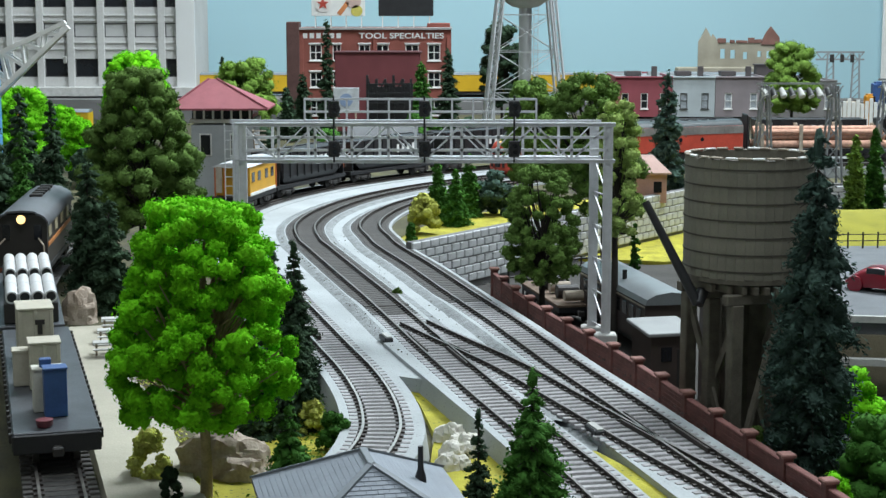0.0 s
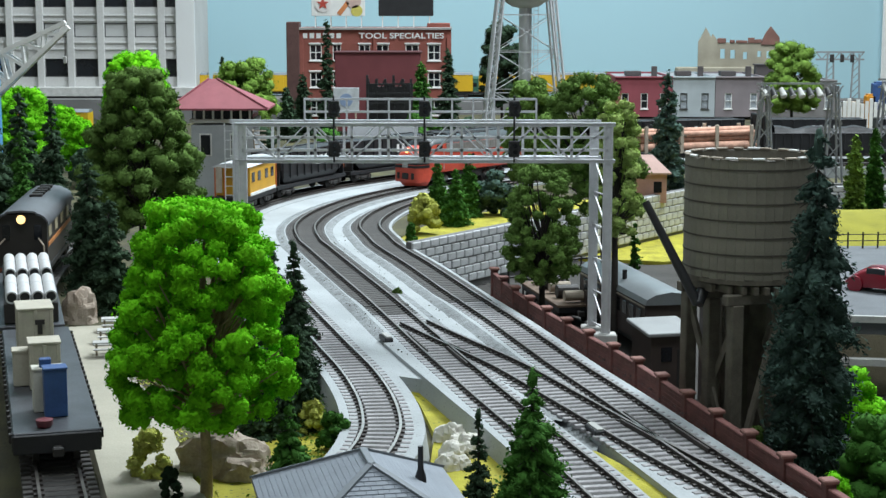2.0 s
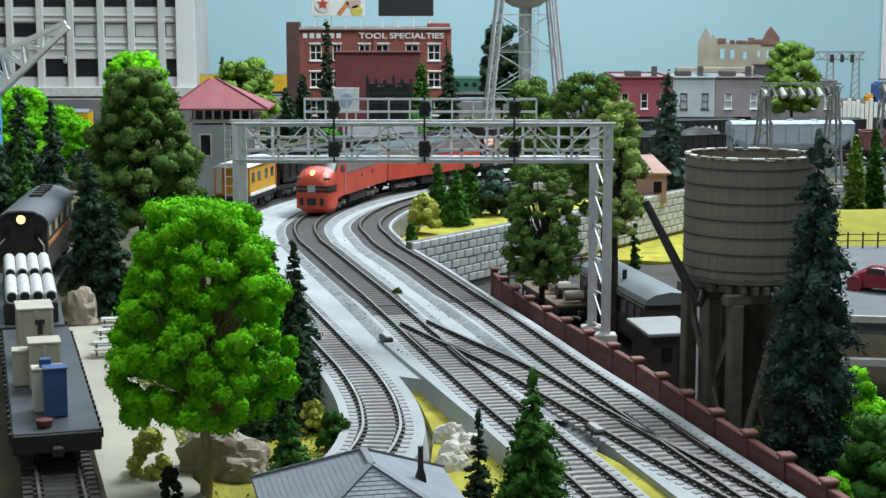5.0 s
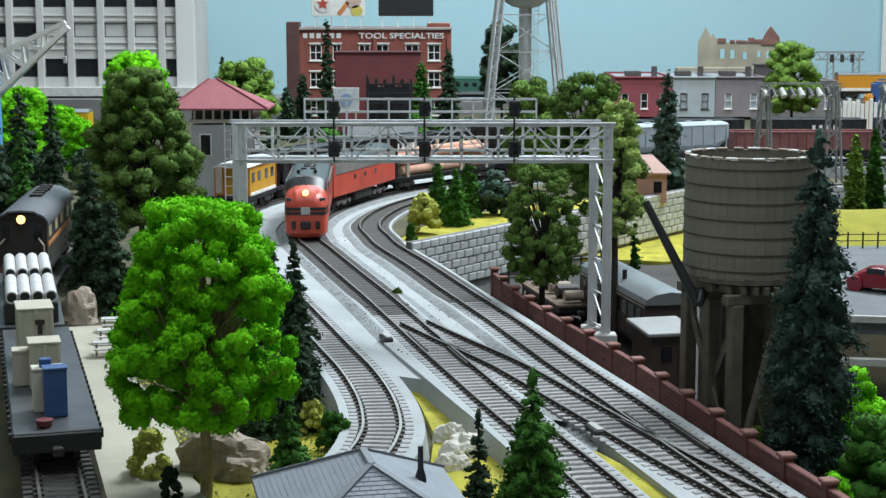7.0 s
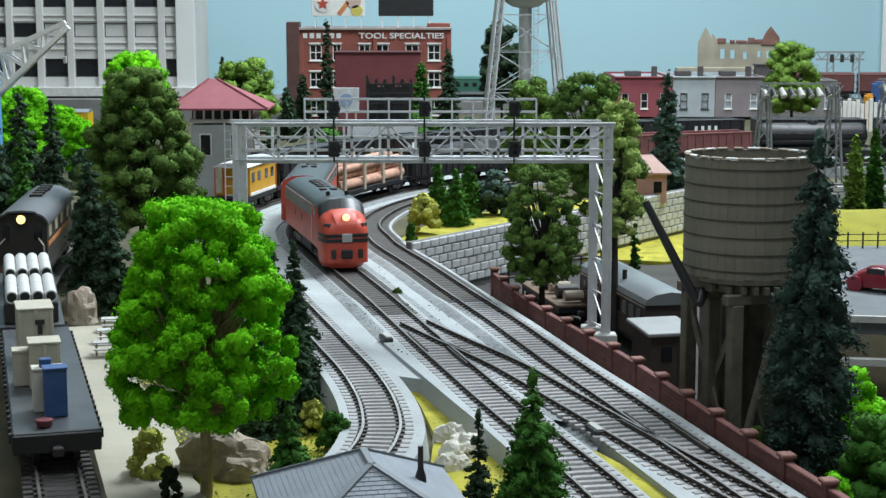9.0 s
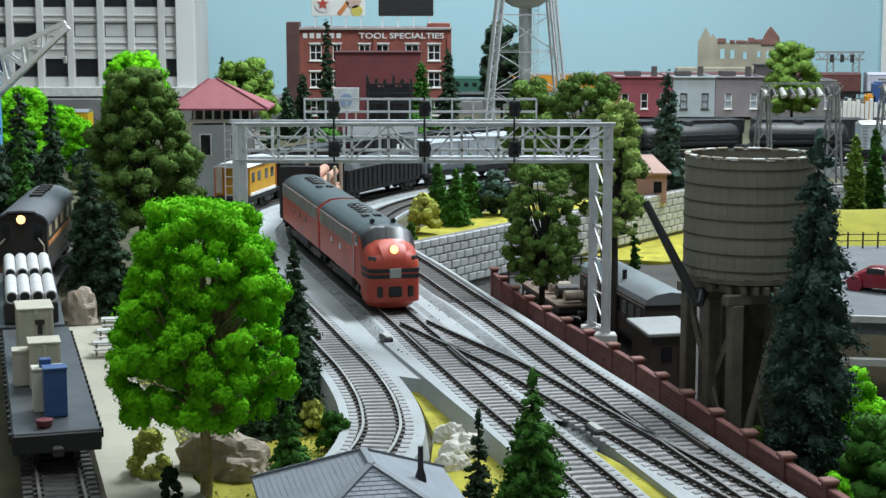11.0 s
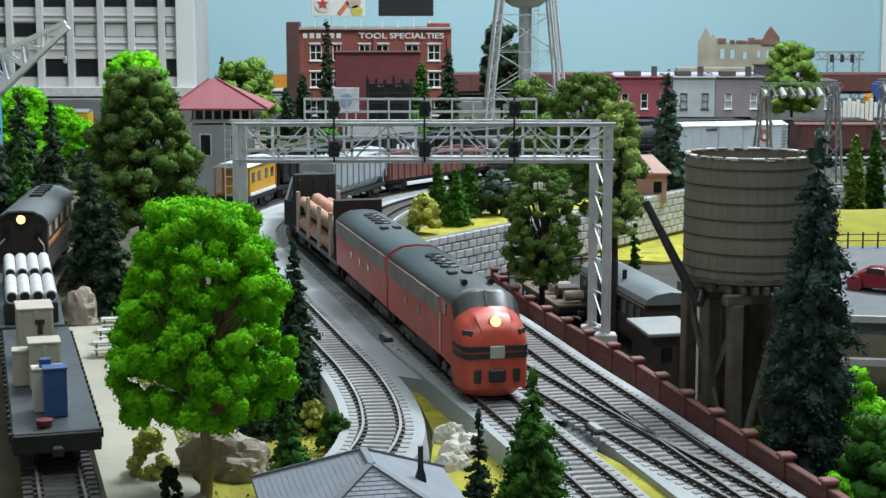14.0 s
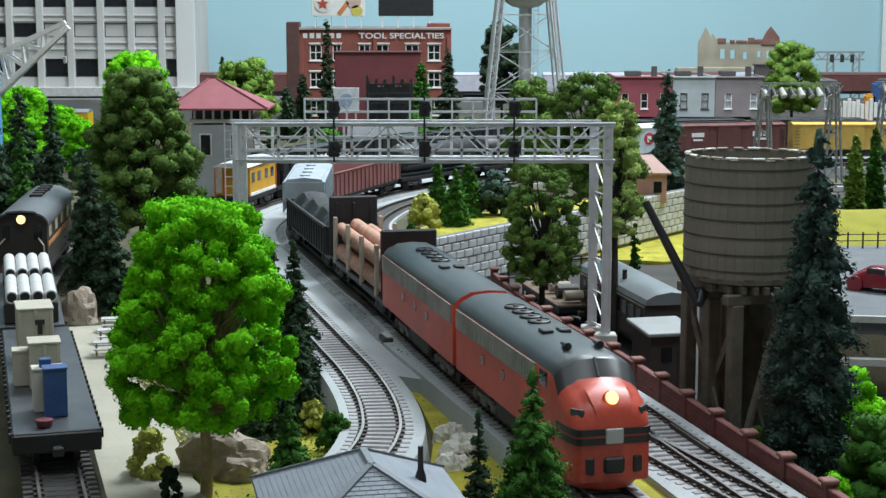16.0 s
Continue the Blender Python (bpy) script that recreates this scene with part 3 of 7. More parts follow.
def box_car(name, label, body, L=140.0, band=None, roof=None, emblem=None, words=()):
    t = thing(name, 0, 0, 0, label=label, category="freight wagon")
    freight_base(t, L, mat_=body)
    W = 33.0
    part("body", Shape().box((0, 0, 29.0), (W, L - 6, 31), 0.6), body, t)
    rf = Shape()
    prof = [(-W / 2 - 0.7, 44.2), (0, 46.8), (W / 2 + 0.7, 44.2), (W / 2 + 0.7, 43.4), (-W / 2 - 0.7, 43.4)]
    rf.loft([[(x, y, z) for x, z in prof] for y in (-L / 2 + 2.5, L / 2 - 2.5)])
    for k in range(11):
        y = -L / 2 + 8 + k * (L - 16) / 10
        rf.box((-W / 4, y, 45.6), (W / 2, 0.9, 0.6), 0, Matrix.Rotation(math.atan2(-2.6, W / 2 + 0.7), 3, "Y"))
        rf.box((W / 4, y, 45.6), (W / 2, 0.9, 0.6), 0, Matrix.Rotation(-math.atan2(-2.6, W / 2 + 0.7), 3, "Y"))
    part("roof", rf, roof or body, t)
    part("roof_walk", Shape().box((0, 0, 47.4), (6, L - 6, 0.8), 0.1), roof or M_TRUCK, t)
    for x in (-1, 1):
        part("door", Shape().box((x * (W / 2 + 0.5), 2, 28.6), (1.0, 29, 28), 0.3), body, t)
        dr = Shape().box((x * (W / 2 + 0.9), 2, 43.0), (0.8, 54, 0.8)).box((x * (W / 2 + 0.9), 2, 14.2), (0.8, 54, 0.8))
        part("door_track", dr, body, t)
        for k in range(14):
            y = -L / 2 + 6 + k * (L - 12) / 13
            if abs(y - 2) > 16:
                part("side_rib", Shape().box((x * (W / 2 + 0.15), y, 29), (0.4, 0.9, 30), 0.05), body, t)
        for k in range(7):
            part("ladder_rung", Shape().rod((x * (W / 2 + 0.8), -L / 2 + 4.5, 16 + k * 4), (x * (W / 2 + 0.8), -L / 2 + 11, 16 + k * 4), 0.3, n=5), M_BLACK if body is M_REEFER else M_TRUCK, t)
            part("ladder_rung", Shape().rod((x * (W / 2 + 0.8), L / 2 - 4.5, 16 + k * 4), (x * (W / 2 + 0.8), L / 2 - 11, 16 + k * 4), 0.3, n=5), M_BLACK if body is M_REEFER else M_TRUCK, t)
        if emblem:
            em = Shape().rod((x * (W / 2 + 0.2), -44, 31), (x * (W / 2 + 0.7), -44, 31), 7.2, n=24)
            e = part("emblem", em, emblem[0], t, "round red and white emblem")
            e2 = Shape().box((x * (W / 2 + 0.9), -44, 30.5), (0.5, 6.0, 7.5), 0.2)
            part("emblem_core", e2, emblem[1], e)
    for word, y, z, size, m in words:
        for x in (-1, 1):
            if isinstance(word, str):
                cu = bpy.data.curves.new("lettering", "FONT")
                cu.body, cu.size, cu.align_x, cu.extrude = word, size * MM, "CENTER", 0.0001
                cu.materials.append(m)
                o = new("lettering", cu)
                o.parent = t
                o.matrix_basis = pose(x * (W / 2 + 0.75) * MM, y * x * -1 * MM, z * MM, 90, 0, 90 * x)
            else:
                part("lettering_bar", Shape().box((x * (W / 2 + 0.45), y * x * -1, z), (0.5, word, size), 0.05), m, t)
    return t


def gondola(name, label, body, L=168.0, height=17.0, load=None):
    t = thing(name, 0, 0, 0, label=label, category="freight wagon")
    freight_base(t, L)
    W = 33.5
    zc = 13 + height / 2
    sh = Shape()
    for s in (-1, 1):
        sh.box((s * W / 2, 0, zc), (1.4, L - 4, height), 0.2)
        sh.box((0, s * (L / 2 - 2.5), zc), (W, 1.4, height), 0.2)
        sh.box((s * (W / 2 + 0.4), 0, 13 + height), (2.2, L - 3, 1.6), 0.3)
    sh.box((0, 0, 14), (W - 1, L - 5, 1.6))
    part("body", sh, body, t)
    for s in (-1, 1):
        for k in range(17):
            y = -L / 2 + 6 + k * (L - 12) / 16
            part("side_rib", Shape().box((s * (W / 2 + 1.1), y, zc - 0.6), (1.5, 1.6, height - 1.4), 0.2), body, t)
    if load:
        ld = Shape()
        n = 40
        rings = []
        for i in range(n + 1):
            y = -L / 2 + 6 + (L - 12) * i / n
            h = 13 + height + load[1] * (0.5 + 0.5 * abs(math.sin(i * 0.28))) + 1.2 * noise.noise((0, y * 0.1, 3))
            rings.append([(-W / 2 + 1.5, y, 13 + height - 3), (-W / 4, y, h - 1.5), (0, y, h), (W / 4, y, h - 1.5), (W / 2 - 1.5, y, 13 + height - 3)])
        ld.loft(rings, closed=False)
        part("load", ld, load[0], t, load[2], smooth=True)
    return t


def hopper(name, label, body, L=140.0, lettering=None, cover=None):
    t = thing(name, 0, 0, 0, label=label, category="freight wagon")
    freight_base(t, L)
    W, z0, z1 = 33.5, 13.0, 44.0
    sh = Shape()
    prof = [(-W / 2, z0 + 8), (-W / 2, z1), (W / 2, z1), (W / 2, z0 + 8), (W / 4, z0 - 5), (-W / 4, z0 - 5)]
    sh.loft([[(x, y, z) for x, z in prof] for y in (-L / 2 + 26, L / 2 - 26)])
    for s in (-1, 1):
        sh.loft([[(x, s * (L / 2 - 26), z) for x, z in prof], [(x, s * (L / 2 - 5), max(z, z1 - 16)) for x, z in prof]])
        sh.box((0, s * (L / 2 - 5), z1 - 7), (W, 1.6, 15), 0.2)
        sh.box((s * (W / 2 - 1), s * 0, z1 + 0.4), (2.6, L - 8, 1.6), 0.3)
    part("body", sh, body, t)
    for s in (-1, 1):
        for k in range(10):
            y = -L / 2 + 8 + k * (L - 16) / 9
            part("side_rib", Shape().box((s * (W / 2 + 0.5), y, 32), (1.6, 1.6, 25), 0.2), body, t)
        part("end_post", Shape().box((0, s * (L / 2 - 6), 22), (28, 1.6, 20), 0.2), body, t)
    if cover:
        cv = Shape()
        prof = [(-W / 2, z1), (-W / 2 + 3, z1 + 3.0), (0, z1 + 4.4), (W / 2 - 3, z1 + 3.0), (W / 2, z1)]
        cv.loft([[(x, y, z) for x, z in prof] for y in (-L / 2 + 5, L / 2 - 5)])
        part("roof", cv, cover, t)
        for k in range(5):
            part("roof_hatch", Shape().lathe([(4.2, 0), (4.2, 1.2), (0.2, 1.8)], (0, -L / 2 + 22 + k * (L - 44) / 4, z1 + 4.0), 12), cover, t)
    if lettering:
        for x in (-1, 1):
            for k in range(4):
                part("lettering_bar", Shape().box((x * (W / 2 + 1.5), -30 + k * 9 * 1.0, 33), (0.4, 4.0, 9.0), 0.05), lettering, t)
    return t


def tank_car(name, label, body, L=150.0):
    t = thing(name, 0, 0, 0, label=label, category="freight wagon")
    freight_base(t, L)
    part("barrel", Shape().lathe([(0.5, -L / 2 + 5), (8, -L / 2 + 6), (13, -L / 2 + 9), (15, -L / 2 + 14), (15, L / 2 - 14), (13, L / 2 - 9), (8, L / 2 - 6), (0.5, L / 2 - 5)], (0, 0, 30), 24, Matrix.Rotation(radians(90), 3, "X")), body, t, smooth=True)
    part("dome", Shape().lathe([(7, 0), (7, 8), (6, 9.5), (0.5, 10)], (0, 0, 40), 18), body, t, smooth=True)
    wk = Shape()
    for s in (-1, 1):
        wk.box((s * 15, 0, 24), (3, L - 20, 0.8), 0.1)
        wk.rod((s * 15.6, -L / 2 + 14, 33), (s * 15.6, L / 2 - 14, 33), 0.4, n=6)
    part("walkway", wk, M_BLACK, t)
    for k in (-1, 1):
        part("band", Shape().lathe([(15.3, k * 30 - 1), (15.3, k * 30 + 1)], (0, 0, 30), 24, Matrix.Rotation(radians(90), 3, "X")), M_TRUCK, t)
    return t


TRAIN = []


def build_train():
    red = mat("emblem_red", (0.5, 0.05, 0.05), 0.5)
    TRAIN.append((make_f_unit("lead_locomotive", True), LOCO_L + 6))
    TRAIN.append((make_f_unit("booster_locomotive", False), LOCO_L + 8))
    TRAIN.append((log_car(), 194))
    coal = mat("dark_load", (0.014, 0.014, 0.015), 0.6, 0, 0.4, 200, 0.6)
    TRAIN.append((gondola("dark_gondola", "black gondola wagon heaped with dark load", M_BLACK, 181, 20, (coal, 9, "dark heaped load")), 188))
    TRAIN.append((hopper("covered_hopper", "blue-grey covered hopper wagon with ribbed sides", M_HOPPER, 161, None, M_HOPPER), 168))
    TRAIN.append((gondola("maroon_gondola", "faded maroon gondola wagon with ribbed sides", M_FADED, 184, 22), 191))
    TRAIN.append((tank_car("tank_wagon", "black tank wagon with dome and walkway", M_BLACK, 146), 152))
    TRAIN.append((tank_car("tank_wagon", "black tank wagon with dome and walkway", M_BLACK, 131), 137))
    TRAIN.append((box_car("refrigerator_wagon", "pale blue-white refrigerator boxcar with round red emblem", M_REEFER, 155, None, M_WHITE, (red, M_WHITE), [(14, 26, 39, 1.6, M_BLACK)]), 161))
    TRAIN.append((box_car("maroon_boxcar", "maroon boxcar with white lettering", M_MAROON, 153, None, None, None, [(5, -46, 33.5, 6, M_WHITE), (4, -39, 33.5, 6, M_WHITE), (5, -32, 33.5, 6, M_WHITE), (15, -40, 27, 2.5, M_WHITE), (16, 42, 33, 5, M_WHITE), (12, 42, 27, 2.5, M_WHITE)]), 159))
    TRAIN.append((box_car("yellow_boxcar", "dull yellow boxcar with dark lettering", M_YELLOW, 153, None, None, None, [(12, -44, 36, 6, M_BLACK), (8, 30, 36, 5, M_BLACK)]), 159))


def train_rows(offset, length):
    """Rows for a car whose centre runs offset behind the nose, its bogies on the line."""
    rows = []
    for k in range(33):
        t = k * 0.5
        c = HEAD_S + SPEED * t - offset
        a, b = MAIN.at(c - length * 0.32), MAIN.at(c + length * 0.32)
        m = (a + b) / 2
        ang = math.degrees(math.atan2(b[1] - a[1], b[0] - a[0])) - 90
        rows.append((t, pose(m[0] * MM, m[1] * MM, 0, 0, 0, ang)))
    return rows


def motions():
    off = 0.0
    for car, length in TRAIN:
        walk(car, train_rows(off + length / 2, length))
        off += length
    far_motions()

# ---------------------------------------------------------------- plants
def leaf_mat(name, col, var=0.28):
    m = mat(name, col, 0.95, 0, 0.3, 90, 0.7, 1100, random_value=var)
    m.node_tree.nodes["Principled BSDF"].inputs["Specular IOR Level"].default_value = 0.12
    return m


M_LEAF_BRIGHT = leaf_mat("foliage_bright", (0.15, 0.50, 0.012))
M_LEAF_OLIVE = leaf_mat("foliage_olive", (0.125, 0.215, 0.05))
M_LEAF_DARK = leaf_mat("foliage_dark", (0.042, 0.075, 0.042))
M_LEAF_BLUE = leaf_mat("foliage_blue", (0.062, 0.105, 0.085))
M_LEAF_GREEN = leaf_mat("foliage_green", (0.06, 0.17, 0.03))
M_LEAF_MID = leaf_mat("foliage_mid", (0.16, 0.27, 0.05))
M_LEAF_YELLOW = leaf_mat("foliage_yellow", (0.44, 0.46, 0.11))
M_LEAF_LIGHT = leaf_mat("foliage_light", (0.42, 0.56, 0.17))
M_TRUNK = mat("bark_tan", (0.30, 0.24, 0.13), 0.9, 0, 0.3, 200, 0.5, 1200)
M_TRUNKDARK = mat("bark_dark", (0.035, 0.03, 0.025), 0.9, 0, 0.3, 200, 0.5, 1200)


def leaves(points, normals, size, rng, stretch=1.3, flat=0.55):
    """Small folded leaf quads at points, facing roughly along normals."""
    n = len(points)
    nr = normals + rng.normal(0, flat, (n, 3))
    nr /= np.linalg.norm(nr, axis=1)[:, None] + 1e-9
    a = np.cross(nr, rng.normal(0, 1, (n, 3)))
    a /= np.linalg.norm(a, axis=1)[:, None] + 1e-9
    b = np.cross(nr, a)
    s = size * rng.uniform(0.6, 1.35, (n, 1))
    p0, p1 = points - a * s * stretch, points + b * s * 0.8 + nr * s * 0.3
    p2, p3 = points + a * s * stretch, points - b * s * 0.8 + nr * s * 0.3
    v = np.stack([p0, p1, p2, p3], 1).reshape(-1, 3)
    f = [(4 * i, 4 * i + 1, 4 * i + 2, 4 * i + 3) for i in range(n)]
    return v, f


def unit_ball(level):
    bm = bmesh.new()
    bmesh.ops.create_icosphere(bm, subdivisions=level, radius=1.0)
    v = np.array([tuple(q.co) for q in bm.verts])
    f = [tuple(q.index for q in face.verts) for face in bm.faces]
    bm.free()
    return v, f


BALLS = {2: unit_ball(2), 3: unit_ball(3)}


def tufts(centres, axes, rng, level=2, rough=0.3):
    """Lumpy foam tufts: balls shaped by axes (rows: the three half axes) and broken up by folds."""
    bv, bf = BALLS[level]
    V, F = [], []
    for c, ax in zip(centres, axes):
        ph = rng.uniform(0, 6.28, 6)
        k = 1 + rough * np.sin(bv[:, 0] * 5 + ph[0]) * np.sin(bv[:, 1] * 5 + ph[1]) + rough * 0.8 * np.sin(bv[:, 2] * 8 + ph[2]) * np.sin(bv[:, 0] * 8 + ph[3]) + rng.normal(0, rough * 0.35, len(bv))
        n = len(V) * len(bv)
        V.append((bv * k[:, None]) @ ax + c)
        F.extend([(i + n, j + n, l + n) for i, j, l in bf])
    return np.concatenate(V), F


def crown_part(t, m, P, N, C, A, leaf, rng, fine=False, stretch=1.3):
    """A crown of tufts with loose flock standing off them."""
    v, f = leaves(np.concatenate(P), np.concatenate(N), leaf, rng, stretch, flat=0.4)
    w, g = tufts(C, A, rng, 3 if fine else 2)
    n = len(v)
    cr = Shape()
    cr.v = [tuple(q) for q in v] + [tuple(q) for q in w]
    cr.f = f + [(a + n, b + n, c + n) for a, b, c in g]
    cr.m = [0] * len(cr.f)
    ob = part("crown", cr, m, t, weld=False)
    ob.data.polygons.foreach_set("use_smooth", [False] * len(f) + [True] * len(g))
    return ob


def broad_tree(x, y, z, height, width, crown_from, m, trunk_m, label, seed, clumps=55, per=170, leaf=1.5, lean=0.0, squash=1.0, name="tree", trunk_r=2.4, top=0.55, gap=0.085, fat=0.115, near=False, taper=0.0):
    """A branching trunk and a crown of leaf clumps with gaps."""
    rng = np.random.default_rng(seed)
    rnd = random.Random(seed)
    t = thing(name, x, y, z, label=label, category="tree")
    h0 = height * crown_from
    hc = height - h0
    centres = []
    tries = 0
    while len(centres) < clumps and tries < 4000:
        tries += 1
        u = rnd.uniform(0, 1)
        peak = 0.25 + 0.2 * (1 - top)
        prof = math.sqrt(max(0.02, 1 - ((u - peak) / ((1.08 - peak) if u > peak else (peak + 0.16))) ** 2))
        rad = width / 2 * prof * 0.9 * (1 - taper * u)
        a = rnd.uniform(0, 2 * math.pi)
        rr = rad * math.sqrt(rnd.uniform(0.25, 1))
        c = np.array([rr * math.cos(a) + lean * u, rr * math.sin(a) * squash, h0 + hc * (0.06 + 0.86 * u)])
        if all(np.linalg.norm(c - d) > width * gap for d in centres):
            centres.append(c)
    sh = Shape()
    fork = h0 * 1.02 + hc * 0.05
    sh.rod((0, 0, -4), (0.6, 0, h0 * 0.5), trunk_r * 1.25, trunk_r, n=10)
    sh.rod((0.6, 0, h0 * 0.5), (0, 0, fork), trunk_r, trunk_r * 0.85, n=10)
    sh.rod((0, 0, fork), (lean * 0.4, 0, h0 + hc * 0.62), trunk_r * 0.8, trunk_r * 0.35, n=8)
    for c in centres[::2]:
        k = rnd.uniform(0.1, 0.55)
        zb = min(fork + (c[2] - fork) * k, c[2] - 1)
        base = Vector((lean * 0.3 * k, 0, max(zb, h0 * 0.8)))
        mid = base.lerp(Vector(c), 0.55) + Vector((0, 0, -1.5))
        sh.rod(base, mid, trunk_r * 0.38, trunk_r * 0.24, n=6)
        sh.rod(mid, c, trunk_r * 0.24, trunk_r * 0.08, n=5)
    part("trunk", sh, trunk_m, t, smooth=True)
    P, N, C, A = [], [], [], []
    for c in centres:
        r = width * fat * rng.uniform(0.72, 1.28)
        d = rng.normal(0, 1, (per, 3))
        d /= np.linalg.norm(d, axis=1)[:, None]
        lump = 1 + 0.3 * np.sin(d[:, 0] * 5 + c[0]) * np.sin(d[:, 1] * 6 + c[1]) * np.cos(d[:, 2] * 5 + c[2])
        P.append(c + d * (r * lump * rng.uniform(0.7, 1.1, per))[:, None] * np.array([1, 1, 0.85]))
        N.append(d)
        C.append(c)
        A.append(np.diag([r * 0.8, r * 0.8, r * 0.66]))
    crown_part(t, m, P, N, C, A, leaf, rng, fine=near)
    return t


def conifer(x, y, z, height, width, m, label, seed, count=3500, leaf=1.4, tiers=13, bare=0.06, name="conifer_tree", power=0.85, droop=0.35):
    """A pointed tree of drooping tiers."""
    rng = np.random.default_rng(seed)
    t = thing(name, x, y, z, label=label, category="tree")
    tr = Shape().rod((0, 0, -4), (0, 0, height * 0.97), max(0.8, width * 0.05), 0.2, n=7)
    for k in range(tiers * 4):
        u = bare + (0.96 - bare) * (k / (tiers * 4))
        a = k * 2.4
        r = width / 2 * (1 - u) ** power * 0.85
        tr.rod((0, 0, height * u), (r * math.cos(a), r * math.sin(a), height * u - r * droop), 0.45, 0.15, n=4)
    part("trunk", tr, M_TRUNKDARK, t)
    # boughs: drooping tufts in rings, with loose needles along each
    C, A, P, N = [], [], [], []
    boughs = []
    rings = int(tiers * 1.7)
    for k in range(rings):
        u = bare + (1 - bare) * (k + 0.3) / rings
        R = width / 2 * (1 - u) ** power * rng.uniform(0.85, 1.12) + 0.8
        m_ = max(5, int(round(12 * (1 - u) ** 0.4)))
        for j in range(m_):
            a = 6.283 * (j + rng.uniform(-0.3, 0.3)) / m_ + k * 1.3
            Rb = R * rng.uniform(0.65, 1.18)
            z = height * u + rng.uniform(-0.5, 0.5) * height / rings
            e = np.array([math.cos(a), math.sin(a), -droop])
            e /= np.linalg.norm(e)
            side = np.array([-math.sin(a), math.cos(a), 0])
            up = np.cross(e, side)
            L, Wd, Hh = Rb * 0.52, max(0.45, Rb * 0.24), max(0.45, min(Rb * 0.26, height / rings * 0.62))
            c = np.array([0, 0, z]) + e * Rb * 0.55
            c[2] = max(c[2], Hh + 0.3)
            boughs.append((c, np.stack([e * L, side * Wd, up * Hh]), L * Wd))
    boughs.append((np.array([0, 0, height * 0.95]), np.diag([width * 0.05 + 0.4, width * 0.05 + 0.4, height * 0.06]), 1.0))
    total = sum(q[2] for q in boughs)
    for c, ax, wt in boughs:
        n = max(12, int(count * wt / total))
        d = rng.normal(0, 1, (n, 3))
        d /= np.linalg.norm(d, axis=1)[:, None]
        P.append((d * rng.uniform(0.6, 1.3, (n, 1))) @ ax + c)
        N.append(d * 0.5 + np.array([0, 0, 0.6]))
        C.append(c)
        A.append(ax * 0.74)
    P = [np.maximum(q, np.array([-1e9, -1e9, 0.3])) for q in P]
    crown_part(t, m, P, N, C, A, leaf, rng, stretch=1.7)
    return t


def bush(x, y, z, w, h, m, label, seed, lumps=9, per=150, leaf=1.2, name="bush"):
    rng = np.random.default_rng(seed)
    P, N, C, A = [], [], [], []
    for k in range(lumps * 4):
        u = rng.uniform(0, 1)
        a = rng.uniform(0, 6.28)
        e = math.sqrt(max(0.05, 1 - (u * 1.02) ** 2)) * math.sqrt(rng.uniform(0.3, 1))
        c = np.array([math.cos(a) * w * 0.42 * e, math.sin(a) * w * 0.42 * e, h * (0.1 + 0.8 * u)])
        d = rng.normal(0, 1, (per // 3, 3))
        d /= np.linalg.norm(d, axis=1)[:, None]
        r = np.array([1.0, 1.0, 0.85]) * (w + h) / 2 * 0.115 * rng.uniform(0.75, 1.25)
        p = c + d * r * rng.uniform(0.8, 1.15, (per // 3, 1))
        p[:, 2] = np.maximum(p[:, 2], -1)
        P.append(p)
        N.append(d)
        C.append(c)
        A.append(np.diag(r * 0.93))
    v, f = leaves(np.concatenate(P), np.concatenate(N), leaf, rng, flat=0.4)
    q, g = tufts(C, A, rng)
    sh = Shape()
    n = len(v)
    sh.v = [tuple(p) for p in v] + [tuple(p) for p in q]
    sh.f = f + [(i + n, j + n, k + n) for i, j, k in g]
    sh.m = [0] * len(sh.f)
    ob = part(name, sh, m, None, weld=False)
    ob.data.polygons.foreach_set("use_smooth", [False] * len(f) + [True] * len(g))
    ob.matrix_basis = pose(x * MM, y * MM, z * MM)
    return tagged(ob, label, "bush")


def rock(x, y, z, sx, sy, sz, m, label, seed, name="boulder"):
    bm = bmesh.new()
    bmesh.ops.create_icosphere(bm, subdivisions=4, radius=1.0)
    for v in bm.verts:
        p = v.co.copy()
        q = Vector((round(p.x * 2.2) / 2.2, round(p.y * 2.2) / 2.2, round(p.z * 2.2) / 2.2))
        p = p.lerp(q, 0.35)
        p *= 1 + 0.30 * noise.noise(p * 1.5 + Vector((seed, 0, 0))) + 0.10 * noise.noise(p * 5 + Vector((0, seed, 0)))
        v.co = Vector((p.x * sx / 2, p.y * sy / 2, max(-0.25, p.z) * sz * 0.75 + sz * 0.15)) * MM
    me = bpy.data.meshes.new(name)
    bm.to_mesh(me)
    bm.free()
    me.materials.append(m)
    me.polygons.foreach_set("use_smooth", [True] * len(me.polygons))
    me.set_sharp_from_angle(angle=radians(28))
    ob = new(name, me)
    ob.matrix_basis = pose(x * MM, y * MM, z * MM)
    return tagged(ob, label, "rock")


